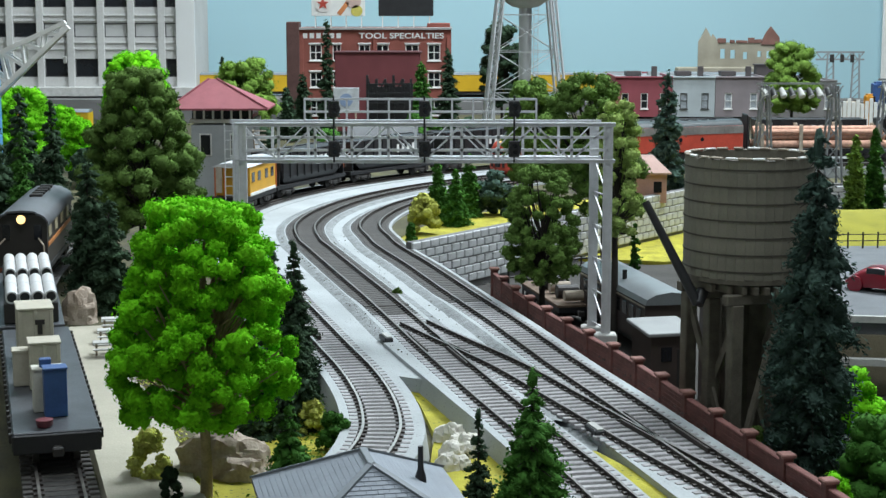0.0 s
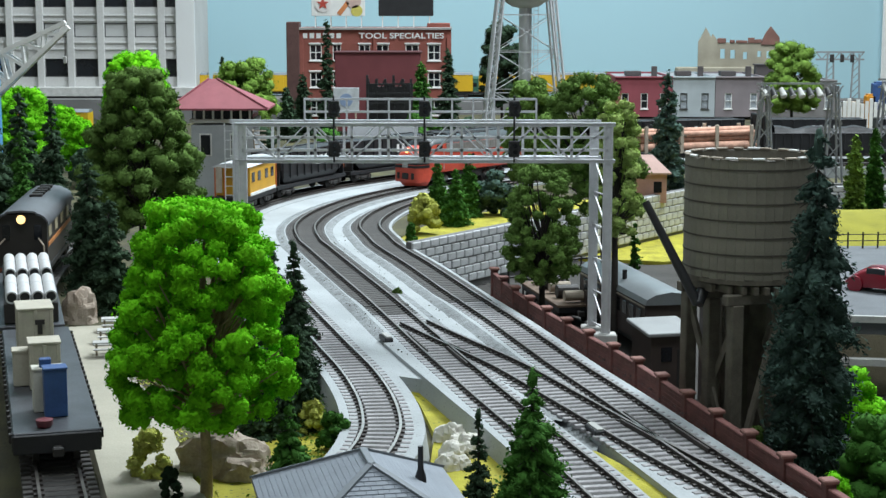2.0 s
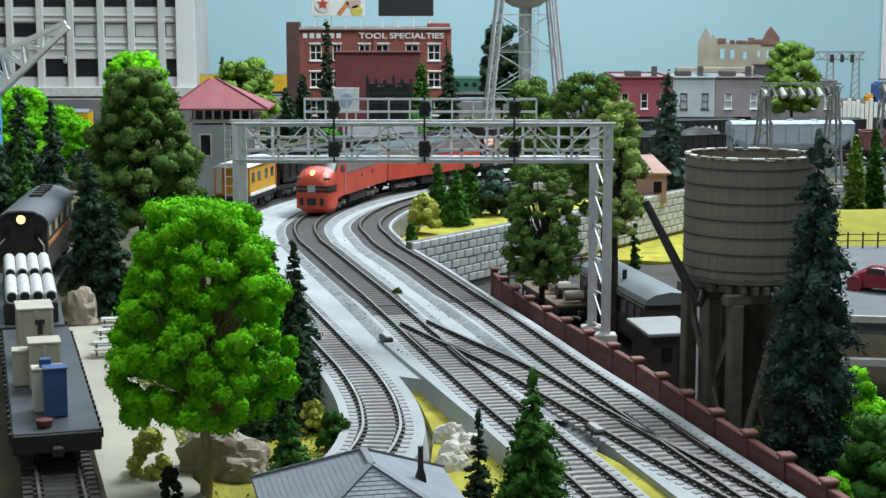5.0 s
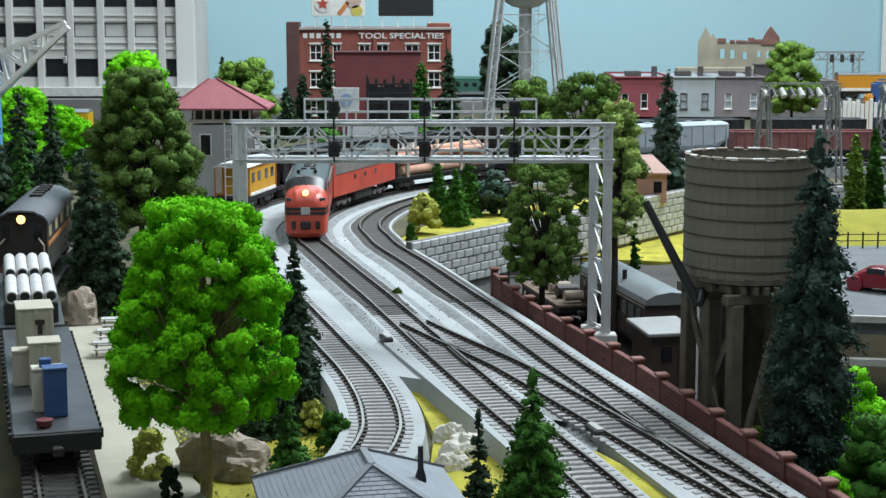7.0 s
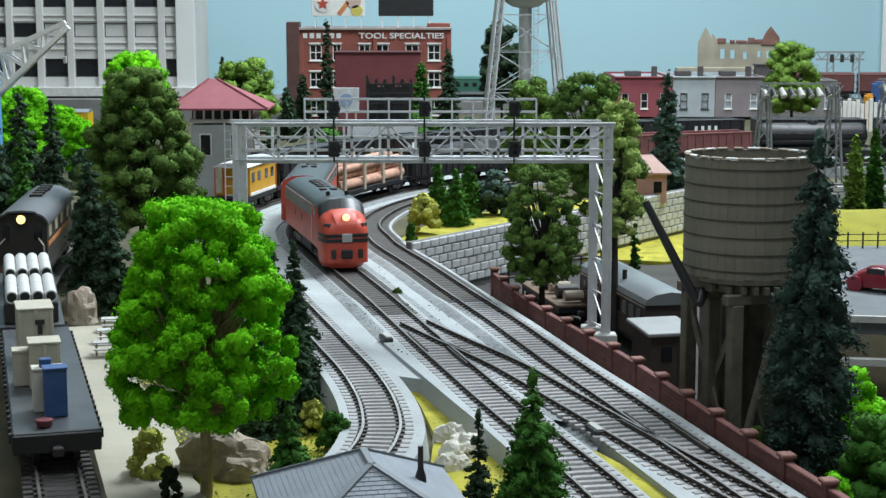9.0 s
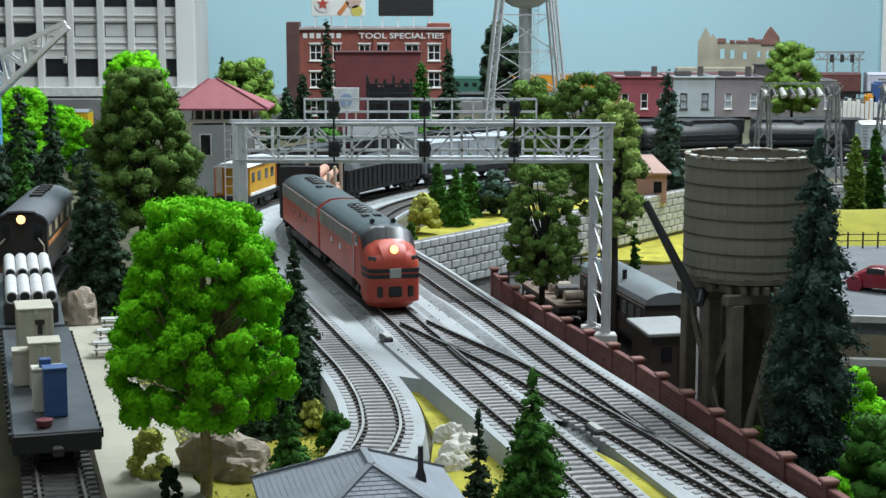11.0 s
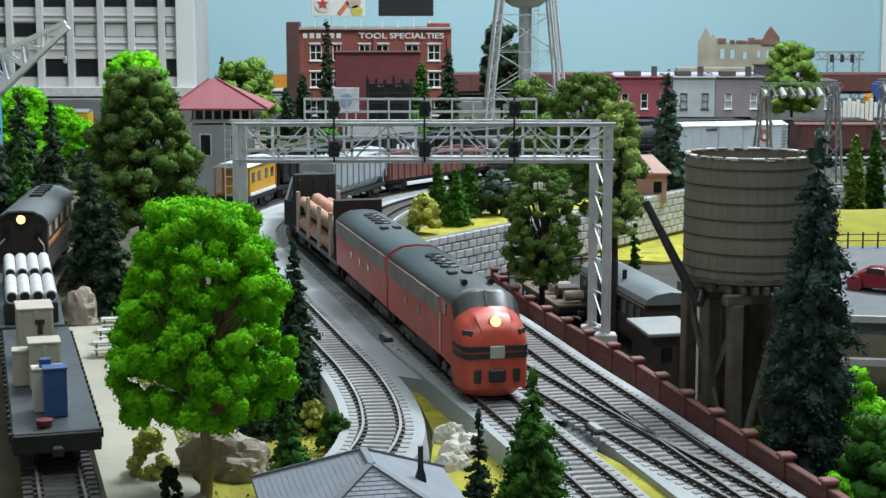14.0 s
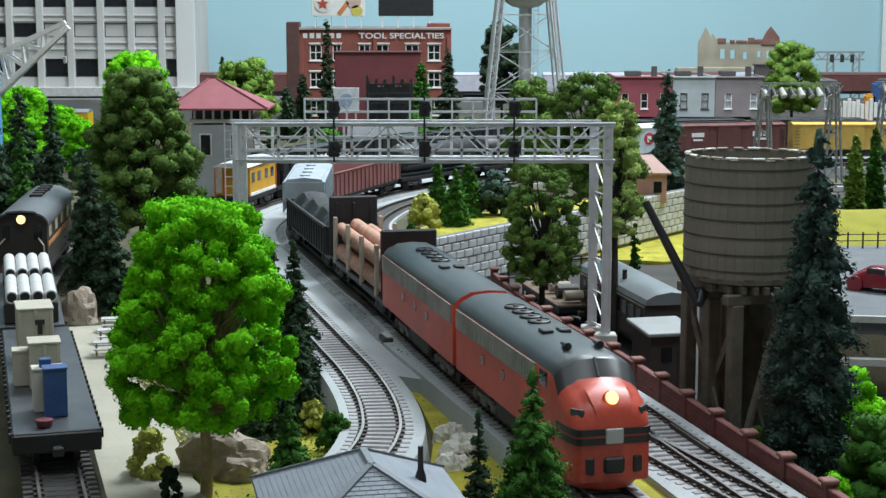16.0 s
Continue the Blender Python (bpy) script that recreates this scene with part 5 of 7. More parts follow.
def window_parts(parent, x0, x1, z0, z1, m_frame, y=1.2, bars=(1, 1), sill=True, lintel=None, pane=None):
    """Frame, pane and sill of one window in a wall whose face is at y = 0."""
    fr = Shape()
    w = min(1.6, (x1 - x0) * 0.09)
    ring = [[(a, yy, c) for a, c in ((x0 + d, z0 + d), (x1 - d, z0 + d), (x1 - d, z1 - d), (x0 + d, z1 - d))] for yy, d in ((y - 0.6, 0), (y - 0.6, w), (y + 0.6, w), (y + 0.6, 0))]
    fr.add([v for r in ring for v in r], [(4 * a + k, 4 * a + (k + 1) % 4, 4 * ((a + 1) % 4) + (k + 1) % 4, 4 * ((a + 1) % 4) + k) for a in range(4) for k in range(4)])
    wn = part("window", fr, m_frame, parent)
    for k in range(bars[0]):
        x = x0 + (x1 - x0) * (k + 1) / (bars[0] + 1)
        part("glazing_bar", Shape().box((x, y + 0.1, (z0 + z1) / 2), (w * 0.9, 0.9, z1 - z0 - 2 * w)), m_frame, wn)
    for k in range(bars[1]):
        z = z0 + (z1 - z0) * (k + 1) / (bars[1] + 1)
        part("glazing_bar", Shape().box(((x0 + x1) / 2, y + 0.15, z), (x1 - x0 - 2 * w, 0.8, w * 0.9)), m_frame, wn)
    part("pane", Shape().box(((x0 + x1) / 2, y + 1.2, (z0 + z1) / 2), (x1 - x0 - 0.2, 0.5, z1 - z0 - 0.2)), pane or M_GLASS, wn)
    if sill:
        part("sill", Shape().box(((x0 + x1) / 2, -0.6, z0 - 1.0), (x1 - x0 + 3, 2.2, 2.0), 0.3), m_frame, wn)
    if lintel:
        part("lintel", Shape().box(((x0 + x1) / 2, -0.5, z1 + 1.3), (x1 - x0 + 3, 1.8, 2.6), 0.3), lintel, wn)
    return wn


def shell(t, W, D, H, m_wall, holes, thick=3.0, roof_m=None, parapet=4.0):
    """Four walls and a flat roof; the front face lies in y = 0, x from 0 to W."""
    f = Shape()
    pierced_wall(f, W, H, holes, thick, Matrix.Identity(4))
    part("front_wall", f, m_wall, t)
    part("side_wall", Shape().box((thick / 2, D / 2 + thick / 2, H / 2), (thick, D - thick, H)), m_wall, t)
    part("side_wall", Shape().box((W - thick / 2, D / 2 + thick / 2, H / 2), (thick, D - thick, H)), m_wall, t)
    part("back_wall", Shape().box((W / 2, D - thick / 2 + 0.1, H / 2), (W - 2 * thick, thick, H)), m_wall, t)
    part("roof", Shape().box((W / 2, D / 2, H - parapet), (W - 2 * thick - 0.2, D - 2 * thick - 0.2, 1.5)), roof_m or M_CONC, t)


def text_part(parent, words, x, y, z, size, m, name="lettering", turn=0.0, squeeze=1.0):
    cu = bpy.data.curves.new(name, "FONT")
    cu.body, cu.size, cu.align_x, cu.extrude, cu.offset = words, size * MM, "CENTER", 0.0003, 0.0002
    cu.materials.append(m)
    o = new(name, cu)
    o.parent = parent
    o.matrix_basis = pose(x * MM, y * MM, z * MM, 90, 0, turn) @ Matrix.Diagonal((squeeze, 1, 1, 1))
    return o


def build_factory():
    brick = mat("factory_brick", (0.27, 0.085, 0.065), 0.9, 0, 0.2, 40, 0.4, 600)
    dark = mat("factory_brick_dark", (0.10, 0.05, 0.045), 0.9, 0, 0.3, 40, 0.4, 600)
    x0, y0, W, H = -226.0, 2600.0, 239.0, 153.0
    t = thing("factory", x0, y0, 0, label="red brick factory with white lettering and rooftop signs", category="factory building")
    cols = ((17, 36), (53, 66), (94, 112), (121, 141), (167, 188), (202, 222))
    rows = ((102, 127), (60, 84), (16, 40))
    holes = [(a, b, c, d) for a, b in cols for c, d in rows]
    shell(t, W, 120, H, brick, holes)
    for a, b, c, d in holes:
        window_parts(t, a, b, c, d, M_WHITE, bars=(1, 1), lintel=M_WHITE)
    part("cornice", Shape().box((W / 2, -1.5, H - 1.5), (W + 2, 5, 4), 0.6), mat("cornice_grey", (0.33, 0.31, 0.30), 0.85), t)
    part("corner_tower", Shape().box((-9, 14, 81), (20, 40, 162), 0.8), dark, t, "dark brick corner tower")
    part("corner_tower", Shape().box((W - 20, 26, 80), (36, 40, 160), 0.8), brick, t)
    for k in range(3):
        part("pier", Shape().box((4 + k * (W - 8) / 2, -1.2, 70), (6, 2.4, 140), 0.3), brick, t)
    text_part(t, "TOOL SPECIALTIES", 161, -2.2, 136.5, 12.0, M_WHITE, squeeze=1.32)
    for k in range(6):
        part("lettering_bar", Shape().box((10 + k * 10.5, -0.6, 140.5), (7, 0.8, 8), 0.1), M_WHITE, t)
    # rooftop signs
    for sx, w, m, lab in ((62, 84, M_WHITE, "white painted billboard with coloured shapes"), (168, 86, M_BLACK, "dark billboard seen against the sky")):
        sg = thing("roof_billboard", x0 + sx, y0 + 6, H, label=lab + " on the factory roof", category="billboard")
        part("board", Shape().box((0, 0, 41), (w, 2.5, 46), 0.4), m, sg)
        for k in range(4):
            part("leg", Shape().bar((-w / 2 + 6 + k * (w - 12) / 3, 1, 0), (-w / 2 + 6 + k * (w - 12) / 3, 1, 20), 1.8), M_WHITE, sg)
            part("strut", Shape().bar((-w / 2 + 6 + k * (w - 12) / 3, 16, 0), (-w / 2 + 6 + k * (w - 12) / 3, 2, 30), 1.2), M_TRUCK, sg)
        if m is M_WHITE:
            red = mat("sign_red", (0.45, 0.06, 0.04), 0.6)
            disc = Shape().rod((-24, -1.3, 37), (-24, -2.1, 37), 13, n=28)
            d = part("sign_disc", disc, mat("sign_pale", (0.7, 0.68, 0.66), 0.6), sg)
            star = Shape()
            ring = [(-24 + (10 if i % 2 == 0 else 4.2) * math.sin(math.pi * i / 5), -2.4, 37 + (10 if i % 2 == 0 else 4.2) * math.cos(math.pi * i / 5)) for i in range(10)]
            star.loft([ring, [(a, b - 0.5, c) for a, b, c in ring]])
            part("sign_shape", star, red, d)
            part("sign_shape", Shape().box((8, -1.7, 30), (7, 0.6, 24), 0.2, Matrix.Rotation(radians(38), 3, "Y")), mat("sign_orange", (0.6, 0.22, 0.08), 0.6), sg)
            part("sign_shape", Shape().rod((29, -1.3, 26), (29, -2.0, 26), 9, n=20), mat("sign_yellow", (0.62, 0.55, 0.12), 0.6), sg)
            part("sign_shape", Shape().rod((24, -1.3, 42), (24, -2.0, 42), 12, n=20), mat("sign_pink", (0.55, 0.40, 0.35), 0.6), sg)
    # lower shed in front, derelict frame and billboard
    sd = thing("maroon_shed", -160, 2480, 0, label="plain maroon warehouse in front of the factory", category="warehouse")
    shed = mat("shed_maroon", (0.165, 0.042, 0.048), 0.85, 0, 0.15, 30, 0.2)
    part("wall", Shape().box((62, 30, 58.5), (128, 60, 117), 0.5), shed, sd)
    rf = Shape().box((62, 30, 118), (132, 64, 2.4), 0.5)
    part("roof", rf, mat("shed_roof", (0.07, 0.018, 0.02), 0.75, 0, 0.15, 30, 0.2), sd)
    fr = thing("derelict_frame", -105, 2300, 0, label="burnt black timber frame of a ruined coal bunker", category="ruin")
    for k in range(6):
        part("post", Shape().bar((k * 12, 0, 0), (k * 12 + random.uniform(-2, 2), 0, 92 - 6 * (k % 3)), 3.2), M_BLACK, fr)
        part("post", Shape().bar((k * 12, 24, 0), (k * 12, 24, 86), 3.2), M_BLACK, fr)
        part("beam", Shape().bar((0, -2, 14 + k * 13), (60, -2, 15 + k * 13), 2.4), M_BLACK, fr)
    for k in range(5):
        part("board", Shape().box((6 + k * 12, 14, 40), (11, 1.5, 78 - 7 * (k % 2)), 0.2), M_BLACK, fr)
        part("brace", Shape().bar((k * 12, 1, 60 if k % 2 else 86), (k * 12 + 12, 1, 86 if k % 2 else 60), 2.0), M_BLACK, fr)
    bb = thing("billboard", -132, 2250, 0, label="pale picture billboard on short posts before the warehouse", category="billboard")
    part("board", Shape().box((0, 0, 60), (35, 2, 34), 0.4), mat("poster_pale", (0.55, 0.57, 0.60), 0.7, 0, 0.2, 120), bb)
    part("poster_shape", Shape().rod((0, -1, 60), (0, -1.6, 60), 9, n=20), mat("poster_blue", (0.25, 0.33, 0.50), 0.7), bb)
    for s in (-1, 1):
        part("leg", Shape().bar((s * 13, 0, 0), (s * 13, 0, 44), 2.2), M_STAKE, bb)
    gs = thing("grey_roof_shed", -75, 2060, -5, label="low shed with dark grey gable roof behind the tracks", category="shed")
    part("wall", Shape().box((0, 0, 14), (80, 50, 28), 0.4), mat("shed_white", (0.5, 0.5, 0.5), 0.8), gs)
    r2 = Shape()
    r2.loft([[(-44, -28, 27), (44, -28, 27), (44, -28, 29), (-44, -28, 29)], [(-44, 0, 46), (44, 0, 46), (44, 0, 48), (-44, 0, 48)], [(-44, 28, 27), (44, 28, 27), (44, 28, 29), (-44, 28, 29)]])
    part("roof", r2, mat("slate_dark", (0.10, 0.105, 0.11), 0.7, 0, 0.2, 60, 0.3), gs)


def build_office():
    pale = mat("office_concrete", (0.50, 0.50, 0.49), 0.85, 0, 0.14, 8, 0.2, 300)
    x0, y0, W, H = -805.0, 2900.0, 372.0, 300.0
    t = thing("office_building", x0, y0, 28, label="tall pale grey concrete office block with dark window bands", category="office building")
    holes = []
    px = 53.0
    for k in range(6):
        a = 2 + k * px
        for z0, z1 in ((35, 67), (104, 129), (156, 190), (225, 250)):
            holes.append((a, a + 41, z0, z1))
    holes += [(320, 340, z0, z1) for z0, z1 in ((35, 67), (104, 129), (156, 190), (225, 250))]
    shell(t, W, 160, H, pale, holes, 5.0)
    blind = mat("blind_pale", (0.44, 0.445, 0.44), 0.85, 0, 0.1, 20)
    for a, b, c, d in holes:
        drawn = c in (104, 225) and a > 60
        window_parts(t, a, b, c, d, mat("frame_dark", (0.05, 0.05, 0.05), 0.5), y=0.8 if drawn else 2.5, bars=(0, 0), sill=False, pane=blind if drawn else None)
    for k in range(7):
        part("pier", Shape().box((48.8 + (k - 1) * px, -3, H / 2), (12, 6, H), 0.8), pale, t)
    part("corner_pier", Shape().box((W - 16, -4, H / 2), (33, 8, H), 0.8), mat("office_white", (0.62, 0.63, 0.63), 0.8, 0, 0.08, 8), t)
    for z in (84, 95, 133, 142, 205, 216):
        part("spandrel_band", Shape().box(((W - 33) / 2, -1.0, z), (W - 36, 2.0, 3), 0.3), pale, t)
    part("plinth", Shape().box((W / 2, -8, 10), (W + 30, 20, 16), 0.8), M_CONC, t)
    # viaduct deck that the block stands behind
    v = thing("viaduct", -900, 2870, -15, label="dark grey concrete deck behind the far line", category="viaduct", kind="structure")
    part("deck", Shape().box((400, 60, 20), (900, 160, 44), 0.8), mat("deck_dark", (0.16, 0.16, 0.16), 0.85, 0, 0.2, 20), v)


def build_signal_tower():
    red = mat("tower_roof_red", (0.27, 0.075, 0.09), 0.7, 0, 0.15, 60, 0.3, 900)
    wall = mat("tower_wall_grey", (0.42, 0.44, 0.46), 0.85, 0, 0.12, 60)
    t = thing("signal_tower", -232, 1760, -12, label="grey railway signal tower with maroon hipped roof", category="signal tower")
    W = 66.0
    part("lower_wall", Shape().box((0, 0, 38), (W, 56, 76), 0.5), wall, t)
    part("upper_band", Shape().box((0, 0, 80), (W + 3, 59, 4), 0.5), M_WHITE, t)
    for k in range(7):
        a = -W / 2 + 4 + k * (W - 8) / 6
        part("mullion", Shape().box((a, -28, 87), (2.2, 2, 14), 0.2), M_WHITE, t)
    part("window_band", Shape().box((0, 0, 87), (W - 2, 54, 13)), M_GLASS, t)
    for x in (-18, 14):
        wn = part("window", Shape().box((x, -28.3, 55), (13, 1.2, 24), 0.3), M_WHITE, t)
        part("pane", Shape().box((x, -29.1, 55), (10, 0.8, 21), 0.1), M_GLASS, wn)
    rf = Shape()
    rf.loft([[(-55, -42, 92), (49, -42, 92), (49, 42, 92), (-55, 42, 92)], [(-55, -42, 94), (49, -42, 94), (49, 42, 94), (-55, 42, 94)], [(-17, -1, 123), (-8, -1, 123), (-8, 1, 123), (-17, 1, 123)]])
    part("roof", rf, red, t, "maroon hipped shingle roof")
    for s, e in (((-55, -42, 94.5), (-17, -1, 123.5)), ((49, -42, 94.5), (-8, -1, 123.5))):
        part("hip_ridge", Shape().rod(s, e, 1.0, n=6), red, t)
    st = part("stair", Shape().bar((34, -4, 2), (34, -46, 72), 1.2, 3.0), M_STAKE, t)
    for k in range(14):
        part("step", Shape().box((40 + k * 0.1, -6 - k * 3, 6 + k * 5), (12, 3.4, 1.2)), M_STAKE, st)


def build_silver_tower():
    t = thing("water_tower", 114, 2300, 15, label="silver steel town water tower on lattice legs", category="water tower")
    m = mat("tower_silver", (0.55, 0.56, 0.58), 0.5, 0.3, 0.12, 40)
    part("riser", Shape().rod((0, 0, 0), (0, 0, 175), 9.0, n=20), m, t, smooth=True)
    part("tank", Shape().lathe([(1, 168), (18, 171), (32, 180), (42, 196), (46, 216), (46, 260), (30, 285), (2, 296)], (0, 0, 0), 32), m, t, smooth=True)
    for i, (sx, sy) in enumerate(((-1, -1), (1, -1), (1, 1), (-1, 1))):
        b, e = Vector((sx * 54, sy * 54, 0)), Vector((sx * 33, sy * 33, 205))
        lg = Shape()
        for ox, oy in ((-4, -4), (4, -4), (4, 4), (-4, 4)):
            lg.bar(b + Vector((ox, oy, 0)), e + Vector((ox, oy, 0)), 2.4)
        for k in range(26):
            p, q = b.lerp(e, k / 26), b.lerp(e, (k + 1) / 26)
            s = 1 if k % 2 else -1
            lg.bar(p + Vector((-4 * s, -4, 0)), q + Vector((4 * s, -4, 0)), 1.2)
            lg.bar(p + Vector((-4, 4 * s, 0)), q + Vector((-4, -4 * s, 0)), 1.2)
        part("leg", lg, m, t, "lattice steel leg")
    for z in (55, 110, 160):
        f = z / 205
        r = 54 - 21 * f
        for a, b in (((-r, -r), (r, -r)), ((r, -r), (r, r)), ((r, r), (-r, r)), ((-r, r), (-r, -r))):
            part("ring_strut", Shape().bar((*a, z), (*b, z), 1.2), m, t)
    for z0, z1 in ((0, 55), (55, 110), (110, 160)):
        r0, r1 = 54 - 21 * z0 / 205, 54 - 21 * z1 / 205
        for sy in (-1, 1):
            part("tie_rod", Shape().rod((-r0, sy * r0, z0), (r1, sy * r1, z1), 0.6, n=5), m, t)
            part("tie_rod", Shape().rod((r0, sy * r0, z0), (-r1, sy * r1, z1), 0.6, n=5), m, t)
    for s in (-1, 1):
        part("ladder_rail", Shape().bar((14 + s * 3, -12, 0), (14 + s * 3, -12, 175), 0.9), m, t)
    for k in range(28):
        part("ladder_rung", Shape().bar((11, -12, 4 + k * 6), (17, -12, 4 + k * 6), 0.7), m, t)


def build_town():
    """Row of flat-roofed houses along the back street."""
    cols = (((0.24, 0.055, 0.07), "maroon", 98), ((0.36, 0.40, 0.42), "pale grey", 72), ((0.22, 0.19, 0.20), "mauve-grey", 86), ((0.20, 0.19, 0.19), "dark grey", 120))
    x = 292.0
    for i, (c, nm, W) in enumerate(cols):
        m = mat("house_" + nm.replace(" ", "_").replace("-", "_"), c, 0.85, 0, 0.15, 30, 0.2)
        H = 68.0 if i < 3 else 62.0
        t = thing("row_house", x, 2800, 0, label=nm + " flat-roofed row house on the back street", category="house", group="row houses on the back street")
        n = max(2, int(W / 30))
        holes = []
        for k in range(n):
            a = W * (k + 0.5) / n - 5.5
            holes += [(a, a + 12, 14, 40)]
        shell(t, W - 1, 210, H, m, holes, 3.0, mat("tar_roof", (0.30, 0.31, 0.32), 0.8, 0, 0.2, 20))
        for a, b, c0, d0 in holes:
            window_parts(t, a, b, c0, d0, M_WHITE if i != 1 else mat("frame_dark", (0.05, 0.05, 0.05), 0.5), bars=(0, 1), pane=mat("pane_pale", (0.30, 0.33, 0.36), 0.2, 0, 0.3, 200) if k % 2 else M_GLASS)
        part("cornice", Shape().box((W / 2, -1.2, H - 1), (W - 1, 3, 3), 0.5), m, t)
        part("chimney", Shape().box((W * 0.72, 40, H + 7), (9, 9, 18), 0.4), mat("stack_dark", (0.07, 0.06, 0.06), 0.9), t)
        part("roof_hatch", Shape().box((W * 0.4, 90, H + 2), (26, 30, 8), 0.5), mat("stack_dark", (0.07, 0.06, 0.06), 0.9), t)
        if i == 3:
            part("roof_hut", Shape().box((16, 112, H + 11), (30, 24, 22), 0.6).box((16, 112, H + 22.5), (34, 28, 2), 0.4), mat("stack_dark", (0.07, 0.06, 0.06), 0.9), t, "dark roof hut")
        x += W
    # roofless ruin behind
    tan = mat("ruin_stone", (0.34, 0.31, 0.24), 0.9, 0, 0.25, 25, 0.4)
    t = thing("ruined_house", 480, 3120, 30, label="roofless tan stone ruin with broken gables and empty windows", category="ruin")
    f = Shape()
    pierced_wall(f, 122, 88, [(12, 21, 58, 76), (31, 40, 58, 74), (55, 63, 57, 70), (82, 89, 61, 72), (99, 107, 59, 72)], 5, Matrix.Translation((30, 0, 0)))
    part("front_wall", f, tan, t)
    g = Shape()
    g.loft([[(0, -2, 0), (36, -2, 0), (36, -2, 92), (27, -2, 104), (24, -2, 98), (14, -2, 116), (4, -2, 96), (0, -2, 90)], [(0, 3, 0), (36, 3, 0), (36, 3, 92), (27, 3, 104), (24, 3, 98), (14, 3, 116), (4, 3, 96), (0, 3, 90)]])
    part("gable", g, tan, t)
    g = Shape()
    g.loft([[(118, -2.5, 84), (154, -2.5, 84), (152, -2.5, 98), (136, -2.5, 118), (128, -2.5, 108), (122, -2.5, 96)], [(118, 4, 84), (154, 4, 84), (152, 4, 98), (136, 4, 118), (128, 4, 108), (122, 4, 96)]])
    part("gable", g, mat("ruin_brick", (0.20, 0.10, 0.08), 0.9), t)
    for x, w, h in ((44, 16, 9), (64, 9, 6), (82, 22, 5), (100, 12, 10), (112, 14, 7)):
        part("broken_course", Shape().box((x, 0.5, 87 + h / 2), (w, 4.4, h), 0.8, Matrix.Rotation(radians(x % 7 - 3), 3, "Y")), MATS["ruin_brick"], t, "broken dark brick course")
    part("rubble_base", Shape().box((60, 8, 12), (200, 30, 60), 2), tan, t)
    # pink house by the wall
    pk = thing("pink_house", 205, 1640, -5, label="small pink house with pale hipped roof", category="house")
    part("wall", Shape().box((0, 0, 14), (34, 30, 30), 0.4), mat("house_pink", (0.42, 0.24, 0.22), 0.85), pk)
    r = Shape()
    r.loft([[(-21, -19, 28), (21, -19, 28), (21, 19, 28), (-21, 19, 28)], [(-21, -19, 29.5), (21, -19, 29.5), (21, 19, 29.5), (-21, 19, 29.5)], [(-8, -1, 46), (4, -1, 46), (4, 1, 46), (-8, 1, 46)]])
    part("roof", r, mat("roof_pink", (0.48, 0.32, 0.28), 0.85), pk)
    part("window", Shape().box((8, -15.3, 15), (8, 1, 11), 0.2), M_GLASS, pk)


def build_station():
    """Near station, of which the hipped roof is seen."""
    sl = mat("roof_slate", (0.215, 0.24, 0.275), 0.7, 0, 0.12, 60, 0.3, 900, random_value=0.06)
    dark = mat("ridge_grey", (0.17, 0.19, 0.21), 0.7)
    t = thing("station_building", -24.5, 517, -14, 11.5, label="small station with blue-grey shingled hip roof", category="station building")
    part("wall", Shape().box((0, 0, 20), (56, 78, 40), 0.5), mat("station_wall", (0.35, 0.32, 0.26), 0.85), t)
    hw, hd, rl, ze, zr = 33.7, 45.0, 9.0, 41.0, 59.0
    r = Shape()
    r.loft([[(x, y, z) for x, y in ((-hw, -hd), (hw, -hd), (hw, hd), (-hw, hd))] for z in (ze - 1.6, ze)] + [[(-0.3, -rl, zr), (0.3, -rl, zr), (0.3, rl, zr), (-0.3, rl, zr)]])
    part("roof", r, sl, t, "blue-grey hip roof")
    n = 20
    for k in range(n):
        f = (k + 0.5) / n
        z = ze + (zr - ze) * f + 0.12
        for s in (-1, 1):
            half = hd + (rl - hd) * f - 0.4
            part("shingle_course", Shape().box((s * hw * (1 - f), 0, z), (hw / n * 1.1, 2 * half, 0.3), 0.06, Matrix.Rotation(s * (math.atan2(zr - ze, hw) - 0.04), 3, "Y")), sl, t)
            w = hw * (1 - f)
            m = max(1, int(2 * w / 3.2))
            for j in range(m if s < 0 else 1):
                ww = 2 * w / (m if s < 0 else 1)
                part("shingle" if s < 0 else "shingle_course", Shape().box((-w + (j + 0.5) * ww, s * (hd + (rl - hd) * f), z), (ww - 0.15, (hd - rl) / n * 1.1, 0.3), 0.06, Matrix.Rotation(-s * (math.atan2(zr - ze, hd - rl) - 0.1), 3, "X")), sl, t)
    part("ridge_cap", Shape().box((0, 0, zr + 0.3), (2.6, 2 * rl + 1, 1.0), 0.3), dark, t)
    for sx in (-1, 1):
        for sy in (-1, 1):
            part("hip_cap", Shape().bar((sx * hw, sy * hd, ze + 0.4), (0, sy * rl, zr + 0.4), 2.2, 0.8), dark, t)
    part("vent_pipe", Shape().lathe([(2.0, 48), (1.9, 50.5), (1.0, 53.5), (0.9, 61), (0, 61)], (18, 2.4, 0), 14), M_BLACK, t, smooth=True)
# ---------------------------------------------------------------- left yard: flat wagon, engine, sand
LEFT = Line([(-120, 520), (-140, 592), (-160, 662), (-196, 789), (-233, 916), (-264, 1030), (-280, 1093), (-291, 1165), (-298, 1240), (-303, 1330), (-308, 1460)])


